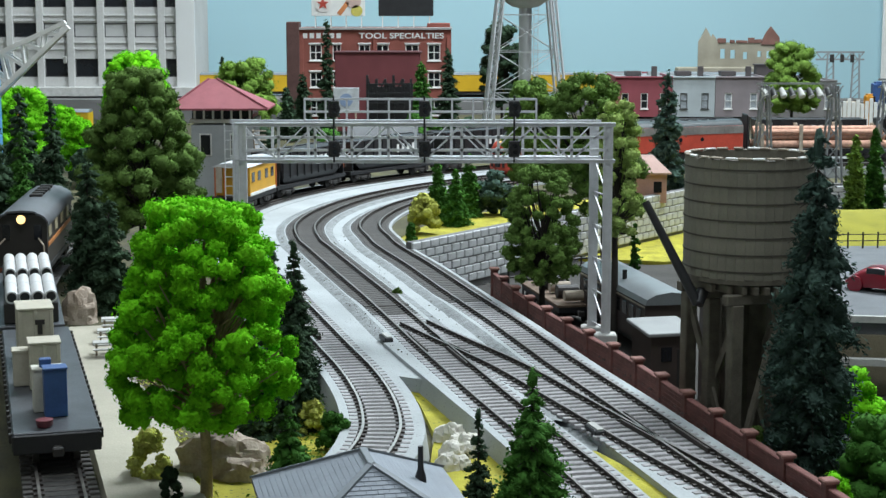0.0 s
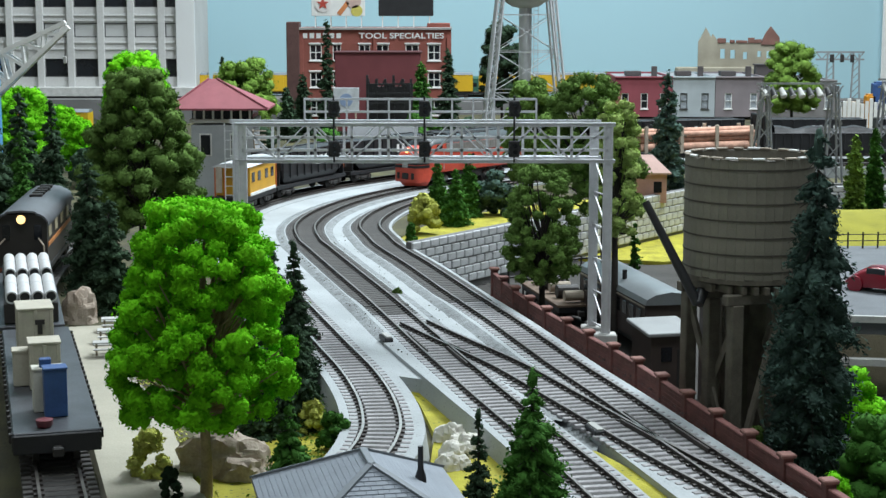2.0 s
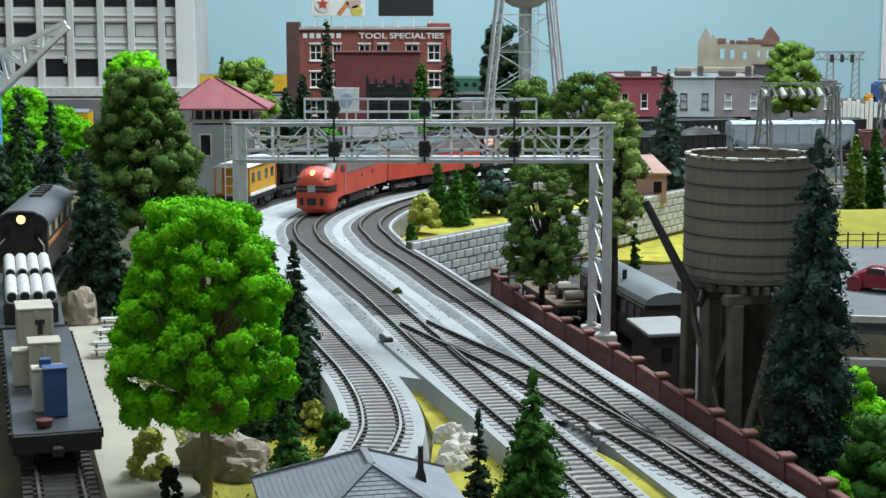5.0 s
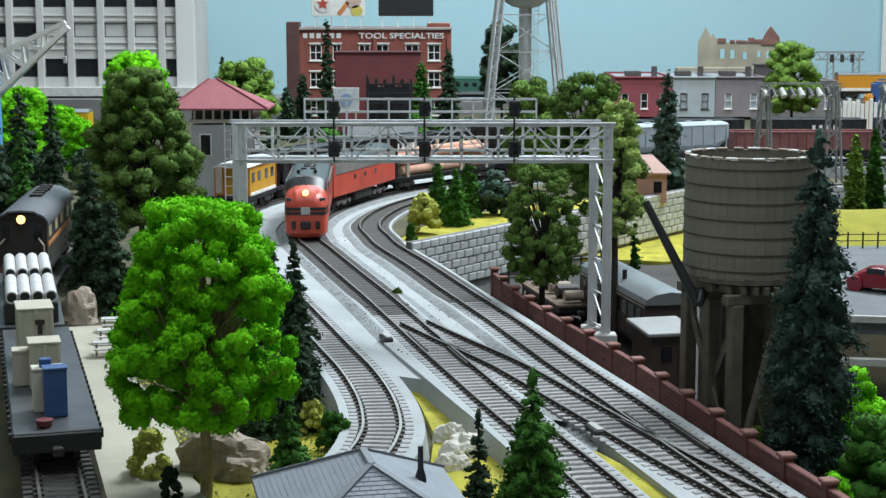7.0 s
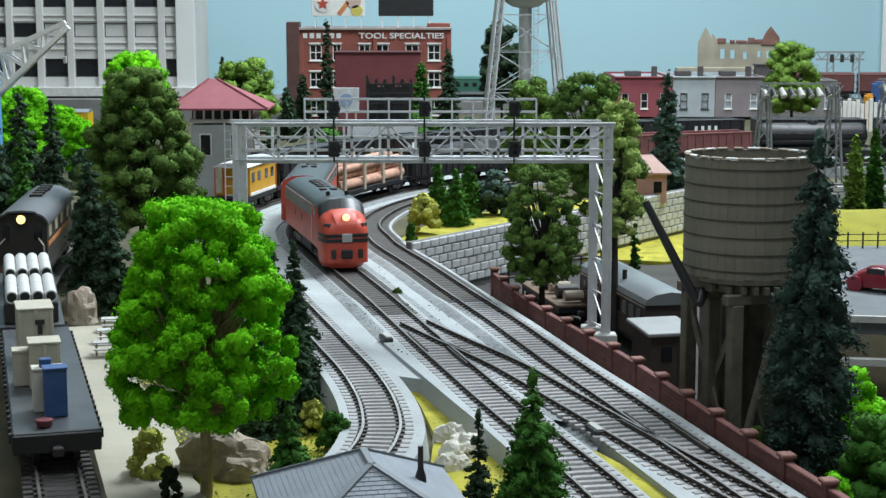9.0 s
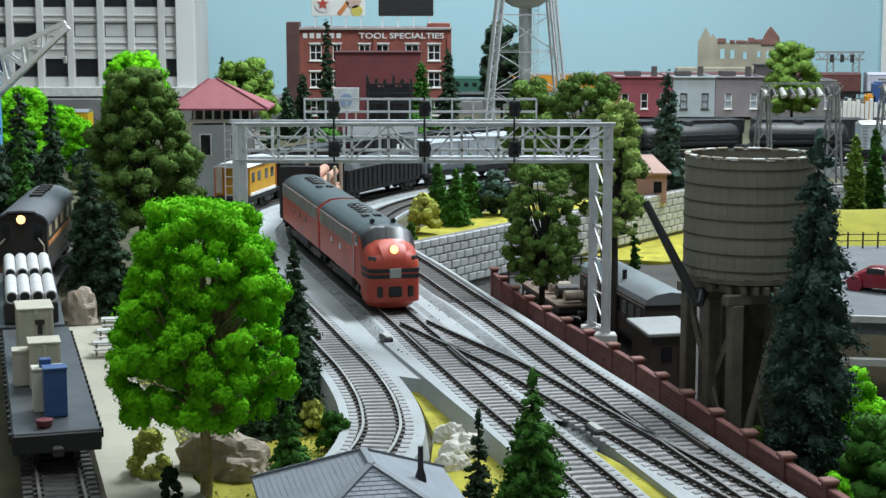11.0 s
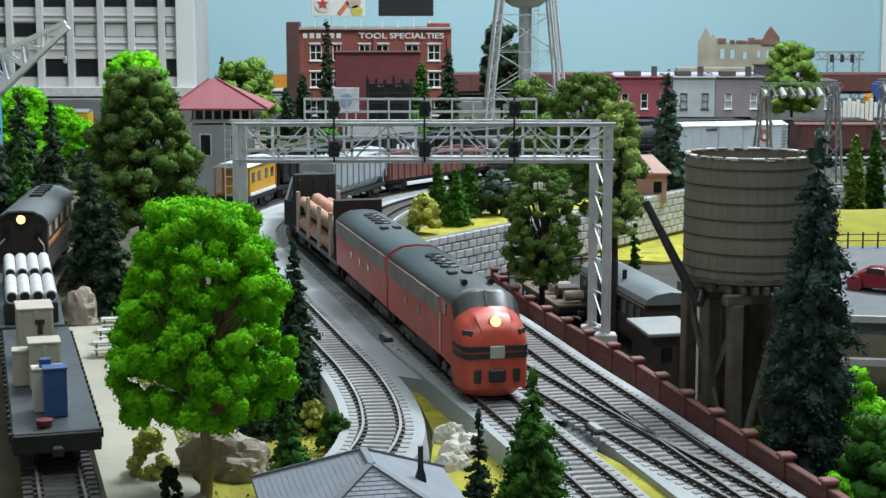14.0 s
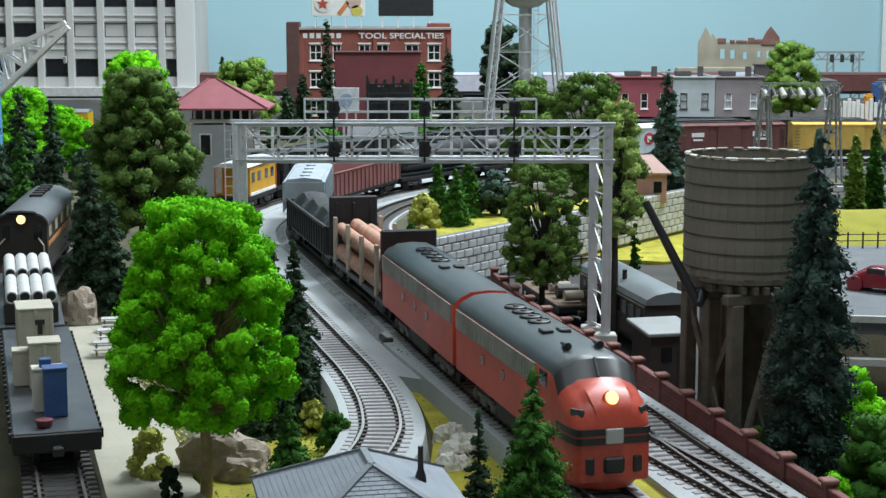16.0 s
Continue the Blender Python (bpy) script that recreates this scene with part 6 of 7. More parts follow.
def place_on(t, line, s, z=0.0, flip=False):
    p, d = line.at(s), line.dirn(s)
    t.matrix_basis = pose(p[0] * MM, p[1] * MM, z * MM, 0, 0, math.degrees(math.atan2(d[1], d[0])) - 90 + (180 if flip else 0))


def s_near(line, x, y):
    return float(line.s[np.argmin(np.hypot(line.p[:, 0] - x, line.p[:, 1] - y))])


def build_left_yard():
    beige = mat("crate_beige", (0.46, 0.43, 0.35), 0.8, 0, 0.12, 120)
    cream = mat("crate_cream", (0.60, 0.58, 0.50), 0.8, 0, 0.1, 120)
    blue = mat("crate_blue", (0.035, 0.09, 0.25), 0.55, 0, 0.15, 120)
    steel = mat("deck_steel", (0.060, 0.064, 0.072), 0.45, 0.2, 0.35, 60, 0.2)
    L = 226.0
    s0 = s_near(LEFT, -160, 662) - 4
    t = thing("flat_wagon", 0, 0, 0, label="dark steel flat wagon with crates and pipes on it", category="freight wagon")
    freight_base(t, L, 35)
    part("deck", Shape().box((0, 0, 15), (35, L, 2.6), 0.4), steel, t, "scuffed blue-black steel deck")
    part("end_sill", Shape().box((0, -L / 2 - 0.4, 11.5), (35.5, 2.2, 8), 0.4), M_BLACK, t)
    for s in (-1, 1):
        part("side_sill", Shape().box((s * 17.3, 0, 11.5), (1.6, L, 6), 0.3), M_BLACK, t)
        for k in range(22):
            part("stake_pocket", Shape().box((s * 18.4, -L / 2 + 6 + k * (L - 12) / 21, 13), (1.6, 2.6, 4), 0.2), M_TRUCK, t)
    place_on(t, LEFT, s0 + L / 2)
    m0 = t.matrix_basis.copy()
    # loads stand on the deck as things of their own
    for nm, x, y, w, d, h, m, lab in (("crate", 1.0, 27, 9.5, 8, 20.5, blue, "blue painted upright crate on the flat wagon"), ("crate", -1.5, 37, 13, 8, 18.5, cream, "cream box with a blue lid knob on the flat wagon"), ("crate", -1, 84, 14, 15, 21, beige, "beige wooden crate on the flat wagon"), ("crate", -11, 90, 8, 9, 16, beige, "small beige crate on the flat wagon"), ("crate", -3, 146, 17, 24, 26.5, beige, "tall beige shipping crate with an arrow mark")):
        sh = Shape().box((0, 0, h / 2), (w, d, h), 0.35)
        sh.box((0, 0, h + 0.3), (w + 0.8, d + 0.8, 1.0), 0.2)
        if d > 14:
            for k in (-1, 0, 1):
                sh.box((k * (w / 2 - 1), -d / 2 - 0.3, h / 2), (1.6, 0.8, h - 1), 0.1)
        o = part(nm, sh, [m], None)
        tagged(o, lab, "crate")
        o.matrix_basis = m0 @ pose(x * MM, (-L / 2 + y) * MM, 16.5 * MM, 0, 0, random.uniform(-3, 3))
        if h == 18.5:
            k = part("knob", Shape().box((-1, -1, h + 2.6), (5, 4, 4), 0.4), blue, o, "blue lid knob")
        if h == 26.5:
            part("arrow_mark", Shape().box((2, -d / 2 - 0.95, 17), (2.2, 0.3, 5), 0.05).box((2, -d / 2 - 0.95, 20.5), (4.6, 0.3, 2.4), 0.05), M_TRUCK, o)
    rc = Shape().lathe([(2.6, 0), (3.4, 1), (3.6, 3.2), (3.0, 3.4)], (0, 0, 0), 16)
    o = part("red_tub", rc, mat("tub_red", (0.16, 0.04, 0.05), 0.5), None, smooth=True)
    tagged(o, "small dark red tub at the wagon end", "tub")
    o.matrix_basis = m0 @ pose(-4.5 * MM, (-L / 2 + 8) * MM, 16.4 * MM)
    pipe = mat("pipe_white", (0.58, 0.58, 0.58), 0.5, 0, 0.1, 100)
    L2 = 188.0
    t2 = thing("flat_wagon", 0, 0, 0, label="dark flat wagon carrying white pipes before the engine", category="freight wagon")
    freight_base(t2, L2, 35)
    part("deck", Shape().box((0, 0, 15), (35, L2, 2.6), 0.4), steel, t2)
    place_on(t2, LEFT, s0 + L + 8 + L2 / 2)
    m0, L = t2.matrix_basis.copy(), L2
    for row, y in ((0, 37), (1, 120)):
        for k in range(4):
            p = Shape()
            p.lathe([(3.4, -31), (3.4, 31), (2.6, 31), (2.6, -31)], (0, 0, 0), 18, Matrix.Rotation(radians(90), 3, "X"))
            p.lathe([(3.5, -4), (3.5, -1)], (0, 0, 0), 18, Matrix.Rotation(radians(90), 3, "X"))
            o = part("pipe", p, pipe, None, smooth=True)
            tagged(o, "white pipe with its bore plugged black, lying on the flat wagon", "pipe", "pipes on the flat wagon")
            o.matrix_basis = m0 @ pose((-10.2 + k * 7.0) * MM, (-L / 2 + y) * MM, 31.0 * MM)
            # black plug paints the shade inside the hollow pipe
            part("bore", Shape().rod((0, -30.6, 0), (0, 30.6, 0), 2.55, n=16), M_BLACK, o)
        o = part("pipe_cradle", Shape().box((0, 0, 5.5), (29, 62, 11.0), 0.4), M_TRUCK, None)
        tagged(o, "dark timber cradle under the white pipes", "cradle")
        o.matrix_basis = m0 @ pose(0, (-L / 2 + y) * MM, 16.6 * MM)
    # engine with lit headlight
    e = thing("switch_engine", 0, 0, 0, label="dark switch engine with grey arched cab roof and lit headlight", category="locomotive")
    freight_base(e, 165)
    dk = mat("engine_dark", (0.028, 0.024, 0.022), 0.45, 0, 0.2, 60)
    part("frame", Shape().box((0, 0, 13), (34, 160, 4), 0.4), M_BLACK, e)
    sec = section(34, 15, 52, 10)
    part("cab", Shape().loft([[(x * 0.97, y, min(z, 50)) for x, z in sec] for y in (-76, 78)]), dk, e, smooth=True)
    rsec = [(x * 1.06, z + 1.2) for x, z in sec[1:-1]]
    rr = rsec + [(x * 0.98, z - 1.3) for x, z in reversed(rsec)]
    part("cab_roof", Shape().loft([[(x, y, z) for x, z in rr] for y in (-79, 80)]), mat("engine_roof", (0.10, 0.105, 0.115), 0.5, 0, 0.15, 60), e, "grey arched roof", smooth=True)
    for k in range(5):
        part("roof_vent", Shape().box((0, 4 + k * 15, 54), (9, 6, 2), 0.4), M_TRUCK, e)
    for s in (-1, 1):
        for k in range(4):
            part("cab_window", Shape().box((s * 16.7, -62 + k * 36, 38), (0.8, 14, 9), 0.2), mat("window_buff", (0.42, 0.36, 0.24), 0.4), e)
        part("stripe", Shape().box((s * 16.8, 0, 29), (0.5, 146, 3), 0.1), mat("stripe_orange", (0.5, 0.2, 0.06), 0.5), e)
        part("front_window", Shape().box((s * 10.5, -76.4, 38), (5, 0.8, 10), 0.2), M_GLASS, e)
        part("handrail", Shape().rod((s * 15, -84, 30), (s * 11, -78, 34), 0.6, n=6), M_STAKE, e)
        part("handrail_post", Shape().rod((s * 16, -86, 14), (s * 15, -84, 30), 0.6, n=6), M_STAKE, e)
        part("stripe_panel", Shape().box((s * 8, -80.4, 12), (14, 1, 9), 0.2, Matrix.Rotation(radians(s * 20), 3, "Y")), mat("stripe_red", (0.22, 0.06, 0.03), 0.5), e)
    hb = part("headlight_box", Shape().rod((0, -76, 47), (0, -79, 47), 4.0, n=18), dk, e)
    part("headlight", Shape().lathe([(0.1, 3.2), (3.0, 3.2), (2.6, 4.0), (0.1, 4.4)], (0, -76, 47), 18, Matrix.Rotation(radians(90), 3, "X")), M_LAMP, hb, "glowing warm headlight", smooth=True)
    place_on(e, LEFT, s_near(LEFT, -280, 1093) + 80)
    # sand, bench tables
    sd = Shape()
    prs = []
    for s in along(LEFT, 40, s_near(LEFT, -258, 1010), 14):
        p = LEFT.at(s)
        w = 58 if p[1] < 760 else 58 - (p[1] - 760) * 0.06
        prs.append((LEFT.side(s, 19), LEFT.side(s, w + 3 * noise.noise((p[1] * 0.05, 0, 0)))))
    strip(sd, prs, -10.8, 6)
    o = part("sand_path", sd, M_SAND, None, smooth=True)
    tagged(o, "pale sand path beside the flat wagon", "path", kind="structure")
    for i in range(3):
        b = thing("picnic_table", -204 + i * 5, 1004 - i * 36, -11, 12, label="grey picnic table with benches on the sand", category="picnic table", group="picnic tables on the sand")
        part("top", Shape().box((0, 0, 8), (16, 8, 0.9), 0.2), M_CONC, b)
        for s in (-1, 1):
            part("bench", Shape().box((0, s * 7, 5), (16, 2.6, 0.8), 0.2), M_CONC, b)
            part("trestle", Shape().box((s * 6, 0, 4), (0.9, 14, 0.9)).box((s * 6, 0, 4), (1.2, 1.2, 8)), M_STAKE, b)
    # white crane boom far left
    cr = thing("crane", -520, 1850, -5, label="white lattice crane boom on a blue cab", category="crane")
    part("cab", Shape().box((-10, 0, 70), (60, 40, 150), 2), mat("crane_blue", (0.10, 0.30, 0.55), 0.5), cr)
    a, b = Vector((5, 0, 108)), Vector((101, 0, 172))
    w0, w1 = 21.0, 3.0
    up = Vector((-0.55, 0, 0.83))
    for s1 in (-1, 1):
        for s2 in (-1, 1):
            part("boom_chord", Shape().bar(a + up * w0 * s1 + Vector((0, w0 * s2 * 0.6, 0)), b + up * w1 * s1 + Vector((0, w1 * s2 * 0.6, 0)), 5.0), M_WHITE, cr)
    for k in range(9):
        f, g = k / 9, (k + 1) / 9
        s = 1 if k % 2 else -1
        for s2 in (-1, 1):
            p, q = a.lerp(b, f), a.lerp(b, g)
            wa, wb = w0 + (w1 - w0) * f, w0 + (w1 - w0) * g
            part("boom_lacing", Shape().bar(p + up * wa * s + Vector((0, wa * 0.6 * s2, 0)), q - up * wb * s + Vector((0, wb * 0.6 * s2, 0)), 3.4), M_WHITE, cr)
    part("hook_line", Shape().rod(b + Vector((-2, 0, 0)), b + Vector((-3, 0, -36)), 0.5, n=5), M_TRUCK, cr)
    part("hook", Shape().box(b + Vector((-3, 0, -39)), (4, 3, 8), 0.8), M_CONC, cr)


def scatter(name, label, m, spots, size, seed, lift=0.0):
    """Loose small bits over an area, as one object."""
    rng = np.random.default_rng(seed)
    P = np.array(spots)
    v, f = leaves(P + np.array([0, 0, lift]), np.tile(np.array([[0, -0.3, 1.0]]), (len(P), 1)), size, rng, 1.0, 0.8)
    sh = Shape()
    sh.v, sh.f, sh.m = [tuple(q) for q in v], f, [0] * len(f)
    o = part(name, sh, m, None, weld=False)
    return tagged(o, label, name.replace("_", " "), kind="stuff")


def build_litter():
    rnd = random.Random(17)
    spots = []
    for k in range(170):
        y = rnd.uniform(900, 1380)
        p = MAIN.side(s_at_y(MAIN, y), rnd.uniform(17, 24) if k % 3 else rnd.uniform(-34, -18))
        spots.append((p[0], p[1], -2.3))
    scatter("dirt_bits", "dark dirt bits strewn over the grey roadbed", M_GROUND, spots, 0.55, 5)
    tuft, foot_bits, sandbits = [], [], []
    for k in range(1500):
        s = rnd.uniform(230, SIDING.length)
        p = SIDING.side(s, rnd.uniform(20, 44) ** 1.0)
        tuft.append((p[0], p[1], -13.2 + rnd.uniform(0, 1.8)))
    for k in range(500):
        q = FENCE.at(rnd.uniform(0, FENCE.length))
        foot_bits.append((q[0] - rnd.uniform(3, 8), q[1], -3.2 + rnd.uniform(0, 1.2)))
    for k in range(1500):
        s = rnd.uniform(60, 420)
        p = LEFT.side(s, rnd.uniform(50, 64))
        sandbits.append((p[0], p[1], -13.2 + rnd.uniform(0, 1.8)))
    scatter("grass_tufts", "green and yellow flock tufts along the siding", M_LEAF_MID, tuft, 0.8, 6)
    scatter("ballast_bits", "small dark grey bits along the brick fence foot", M_BALLASTSHADE, foot_bits, 0.4, 7)
    scatter("grass_edge", "yellow-green flock along the sand edge", M_LEAF_YELLOW, sandbits, 0.8, 8)


# ---------------------------------------------------------------- parked train on the outer line
def build_parked():
    yl = mat("caboose_yellow", (0.62, 0.33, 0.03), 0.5, 0, 0.1, 60)
    c = thing("caboose", 0, 0, 0, label="yellow caboose with silver roof parked on the outer line", category="caboose")
    L = 100
    freight_base(c, L)
    part("body", Shape().box((0, 0, 28), (33, L - 22, 28), 0.5), yl, c)
    rf = Shape().loft([[(x, y, z) for x, z in ((-18, 41.5), (-10, 44.5), (0, 45.6), (10, 44.5), (18, 41.5), (0, 41))] for y in (-L / 2 + 1, L / 2 - 1)])
    part("roof", rf, M_SILVER, c, "silver roof")
    for s in (-1, 1):
        for y in (-28, -10, 12, 30):
            part("window", Shape().box((s * 16.6, y, 31), (0.8, 8, 9), 0.2), M_GLASS, c)
        part("platform", Shape().box((0, s * (L / 2 - 6), 13.5), (32, 11, 1.6), 0.2), M_TRUCK, c)
        for k in (-14, -5, 5, 14):
            part("end_post", Shape().rod((k, s * (L / 2 - 1.5), 14), (k, s * (L / 2 - 1.5), 41), 0.8, n=6), mat("end_orange", (0.55, 0.13, 0.03), 0.5), c)
        part("sill_stripe", Shape().box((s * 16.7, 0, 15.5), (0.8, L - 24, 3), 0.2), M_WHITE, c)
        part("end_ladder", Shape().box((10, s * (L / 2 - 0.6), 30), (6, 0.8, 24), 0.2), M_STAKE, c)
    sc = s_near(OUTER, -198, 1560)
    place_on(c, OUTER, sc + 6)
    blackh = hopper("coal_hopper", "black open hopper wagon with white lettering bars, parked", M_BLACK, 150, M_WHITE)
    place_on(blackh, OUTER, sc - 128)
    s = sc - 128
    for k in range(6):
        s -= 158
        o = copy_thing(blackh, Matrix.Identity(4))
        place_on(o, OUTER, s)
    part("end_board", Shape().box((0, -78.5, 30), (20, 1.2, 26), 0.3), mat("end_orange", (0.55, 0.13, 0.03), 0.5), blackh, "orange end board")


# ---------------------------------------------------------------- lower yard and road
def build_yard():
    # dark yard floor and grass strips lie just over the ground
    gr = Shape()
    ring = [(110, 1505), (250, 1700), (330, 1720), (330, 1500), (200, 1480)]
    gr.loft([[(x, y, YARD_Z - 3) for x, y in ring], [(x, y, YARD_Z + 3) for x, y in ring]])
    tagged(part("grass_strip", gr, M_GRASS, None), "yellow-green flocked grass at the wall foot", "grass", kind="structure")
    cz = [(-16, 880), (4, 812), (22, 750), (30, 700), (36, 640), (5, 640), (-6, 700), (-4, 760), (-12, 820), (-24, 880)]
    g2 = Shape().loft([[(x, y, -17) for x, y in cz], [(x, y, -12.2) for x, y in cz]])
    tagged(part("grass_strip", g2, M_GRASS, None), "yellow flocked grass strip between the tracks", "grass", kind="structure")
    cz = [(57, 712), (68, 706), (92, 650), (120, 540), (135, 480), (90, 480), (84, 560), (66, 640)]
    g3 = Shape().loft([[(x, y, -17) for x, y in cz], [(x, y, -5.5) for x, y in cz]])
    tagged(part("grass_strip", g3, M_GRASS, None), "yellow flocked grass wedge between the lines", "grass", kind="structure")
    cz = [(46, 756), (64, 752), (70, 720), (67.8, 706.5), (57.2, 712.5), (50, 730)]
    g6 = Shape().loft([[(x, y, -17) for x, y in cz], [(x, y, -6.5) for x, y in cz]])
    tagged(part("gravel_wedge", g6, M_GRIT, None), "grey gritty gravel wedge between the lines", "gravel", kind="structure")
    cz = [(-60, 640), (-55, 700), (-50, 760), (-56, 800), (-80, 800), (-118, 720), (-120, 640), (-100, 600), (-70, 600)]
    g4 = Shape().loft([[(x, y, -17) for x, y in cz], [(x, y, -12.8) for x, y in cz]])
    tagged(part("grass_strip", g4, M_GRASS, None), "yellow flocked grass round the bright tree", "grass", kind="structure")
    cz = [(-34, 1312), (-22, 1300), (60, 1412), (140, 1524), (230, 1650), (150, 1640), (60, 1560), (0, 1480), (-28, 1400), (-38, 1345)]
    g5 = Shape().loft([[(x, y, -9) for x, y in cz], [(x, y, -3.4) for x, y in cz]])
    tagged(part("grass_strip", g5, M_GRASS, None), "yellow flocked grass on the knoll above the wall", "grass", kind="structure")
    for x, y, a in ((69, 728, 14), (-33, 936, 16)):
        sm = thing("switch_machine", x, y, -3.4, a, label="small black switch machine with pale lid beside the turnout", category="switch machine")
        part("case", Shape().box((0, 0, 1.6), (5, 15, 3.2), 0.5), M_BLACK, sm)
        part("lid", Shape().box((0.4, 0, 3.5), (3.4, 13, 0.8), 0.2), M_CONC, sm)
    # passenger coach with silver roof
    c = thing("passenger_coach", 134, 1135, YARD_Z, 12, label="dark brown passenger coach with silver arched roof in the yard", category="coach")
    brown = mat("coach_brown", (0.05, 0.035, 0.03), 0.6, 0, 0.2, 60)
    L = 150
    freight_base(c, L)
    part("body", Shape().box((0, 0, 27), (34, L - 4, 28), 0.6), brown, c)
    sec = [(-18, 40), (-16.5, 43.5), (-11, 46.5), (0, 48.2), (11, 46.5), (16.5, 43.5), (18, 40), (0, 39.6)]
    part("roof", Shape().loft([[(x, y, z) for x, z in sec] for y in (-L / 2, L / 2)]), mat("coach_silver", (0.22, 0.235, 0.245), 0.4, 0.3, 0.12, 50), c, "silver arched roof", smooth=True)
    for k in range(9):
        for s in (-1, 1):
            part("window", Shape().box((s * 17.1, -60 + k * 15, 31), (0.7, 9, 9), 0.2), M_GLASS, c)
    part("roof_vent", Shape().rod((-10, -8, 46), (-10, -8, 53), 1.6, n=10), M_BLACK, c)
    part("belt_rail", Shape().box((-17.3, 0, 38), (1, L - 6, 1.2), 0.2), M_STAKE, c)
    sh = thing("yard_shed", 137, 1008, YARD_Z, 14, label="dark brown timber shed with pale grey flat roof", category="shed")
    part("wall", Shape().box((0, 0, 17), (28, 34, 34), 0.4), brown, sh)
    part("roof", Shape().box((0, 0, 36), (34, 40, 2.4), 0.5, Matrix.Rotation(radians(4), 3, "X")), mat("shed_roof_grey", (0.27, 0.28, 0.28), 0.7, 0, 0.12, 60), sh, "pale grey flat roof")
    part("window", Shape().box((-4, -17.2, 22), (7, 0.8, 9), 0.2), M_GLASS, sh)
    part("door", Shape().box((7, -17.2, 14), (8, 0.8, 22), 0.2), M_TRUCK, sh)
    wb = thing("equipment_cabinet", 160, 960, YARD_Z, 5, label="tall dark cabinet with a white upper panel in the yard", category="cabinet")
    part("body", Shape().box((0, 0, 33), (14, 10, 66), 0.5), brown, wb)
    part("door", Shape().box((0, -5.2, 58), (10.5, 0.6, 11), 0.2), M_WHITE, wb)
    # flat wagon and frame in the yard
    f = thing("yard_flat_wagon", 88, 1240, YARD_Z + 2, 12, label="grey low flat wagon with machine parts in the yard", category="freight wagon")
    freight_base(f, 110)
    part("deck", Shape().box((0, 0, 14), (32, 108, 2), 0.3), mat("deck_brown", (0.14, 0.095, 0.065), 0.85, 0, 0.3, 80, 0.3), f, "worn brown plank deck")
    for k in range(5):
        part("machine_part", Shape().rod((-8, -44 + k * 20, 20), (8, -44 + k * 20, 20), 4 + k % 2, n=14), M_TRUCK if k % 2 else M_STAKE, f)
    rl = thing("yard_railing", 52, 1290, YARD_Z, 30, label="dark pipe railing along the retaining wall foot", category="railing")
    for k in range(8):
        part("post", Shape().rod((k * 14, 0, 0), (k * 14, 0, 32), 0.9, n=6), M_TRUCK, rl)
    for z in (30, 20):
        part("rail", Shape().rod((0, 0, z), (98, 0, z), 0.9, n=6), M_TRUCK, rl)
    # raised road with kerb and car
    rd = thing("road", 0, 0, 0, label="grey asphalt road raised on a tan retaining kerb", category="road", kind="structure")
    asp = mat("asphalt_grey", (0.125, 0.135, 0.145), 0.9, 0, 0.2, 40, 0.4, 1200)
    poly = [(216, 985), (420, 955), (640, 1030), (640, 1300), (262, 1290), (232, 1150)]
    part("surface", Shape().loft([[(x, y, -8) for x, y in poly], [(x, y, 0) for x, y in poly]]), asp, rd)
    part("bank", Shape().loft([[(x - 1, y - 2, -46) for x, y in poly], [(x - 1, y - 2, -8.2) for x, y in poly]]), mat("bank_tan", (0.22, 0.19, 0.13), 0.9, 0, 0.2, 40, 0.4), rd)
    a = Vector((216, 985, 1.5))
    b = Vector((420, 955, 1.5))
    part("kerb", Shape().bar(a + Vector((0, -1, 0)), b + Vector((0, -1, 0)), 3, 4), M_CONC, rd)
    part("lower_kerb", Shape().bar(a + Vector((0, -12, -24)), b + Vector((0, -12, -24)), 6, 4), M_CONC, rd)
    hill = Shape()
    rings = []
    for k in range(9):
        f = k / 8
        rings.append([(262 + i * 30, 1292 + f * 150, -6 + 22 * math.sin(f * 2.4) + 2 * noise.noise((i, k * 0.7, 0))) for i in range(14)])
    hill.loft(rings, closed=False)
    tagged(part("grass_bank", hill, mat("grass_lemon", (0.24, 0.225, 0.02), 0.95, 0, 0.2, 50, 0.6, 1500), None, smooth=True), "bright yellow flocked grass bank behind the road", "grass", kind="structure")
    gr = thing("guard_rail", 258, 1275, 0, 4, label="dark wire guard fence along the road", category="fence")
    for k in range(12):
        part("post", Shape().rod((k * 12, 0, 0), (k * 12, 0, 13), 0.7, n=6), M_TRUCK, gr)
    for z in (11, 6):
        part("wire", Shape().rod((0, 0, z), (132, 0, z), 0.4, n=5), M_TRUCK, gr)
    # small rounded red car
    car = thing("beetle_car", 292, 1085, 0, 53, label="small rounded dark red car parked on the road", category="car")
    red = mat("car_red", (0.22, 0.012, 0.025), 0.22, 0, 0.05, 60)
    rings = []
    for y, w, z0, z1 in ((-23, 8, 4.5, 6.5), (-21.5, 13, 3.4, 8.6), (-17, 15.5, 3, 10.6), (-10, 17, 3, 12.0), (-7, 17.2, 3, 16.0), (-1, 17.2, 3, 17.6), (6, 17, 3, 17.0), (12, 16.2, 3, 14.0), (18, 14, 3.2, 10.2), (22, 10, 3.6, 7.2), (23.5, 6, 4.5, 6)):
        s = section(w, z0, z1, min(w * 0.34, (z1 - z0) * 0.48), 5, 0.8)
        rings.append([(x, y, z) for x, z in s])
    part("body", Shape().loft(rings), red, car, smooth=True)
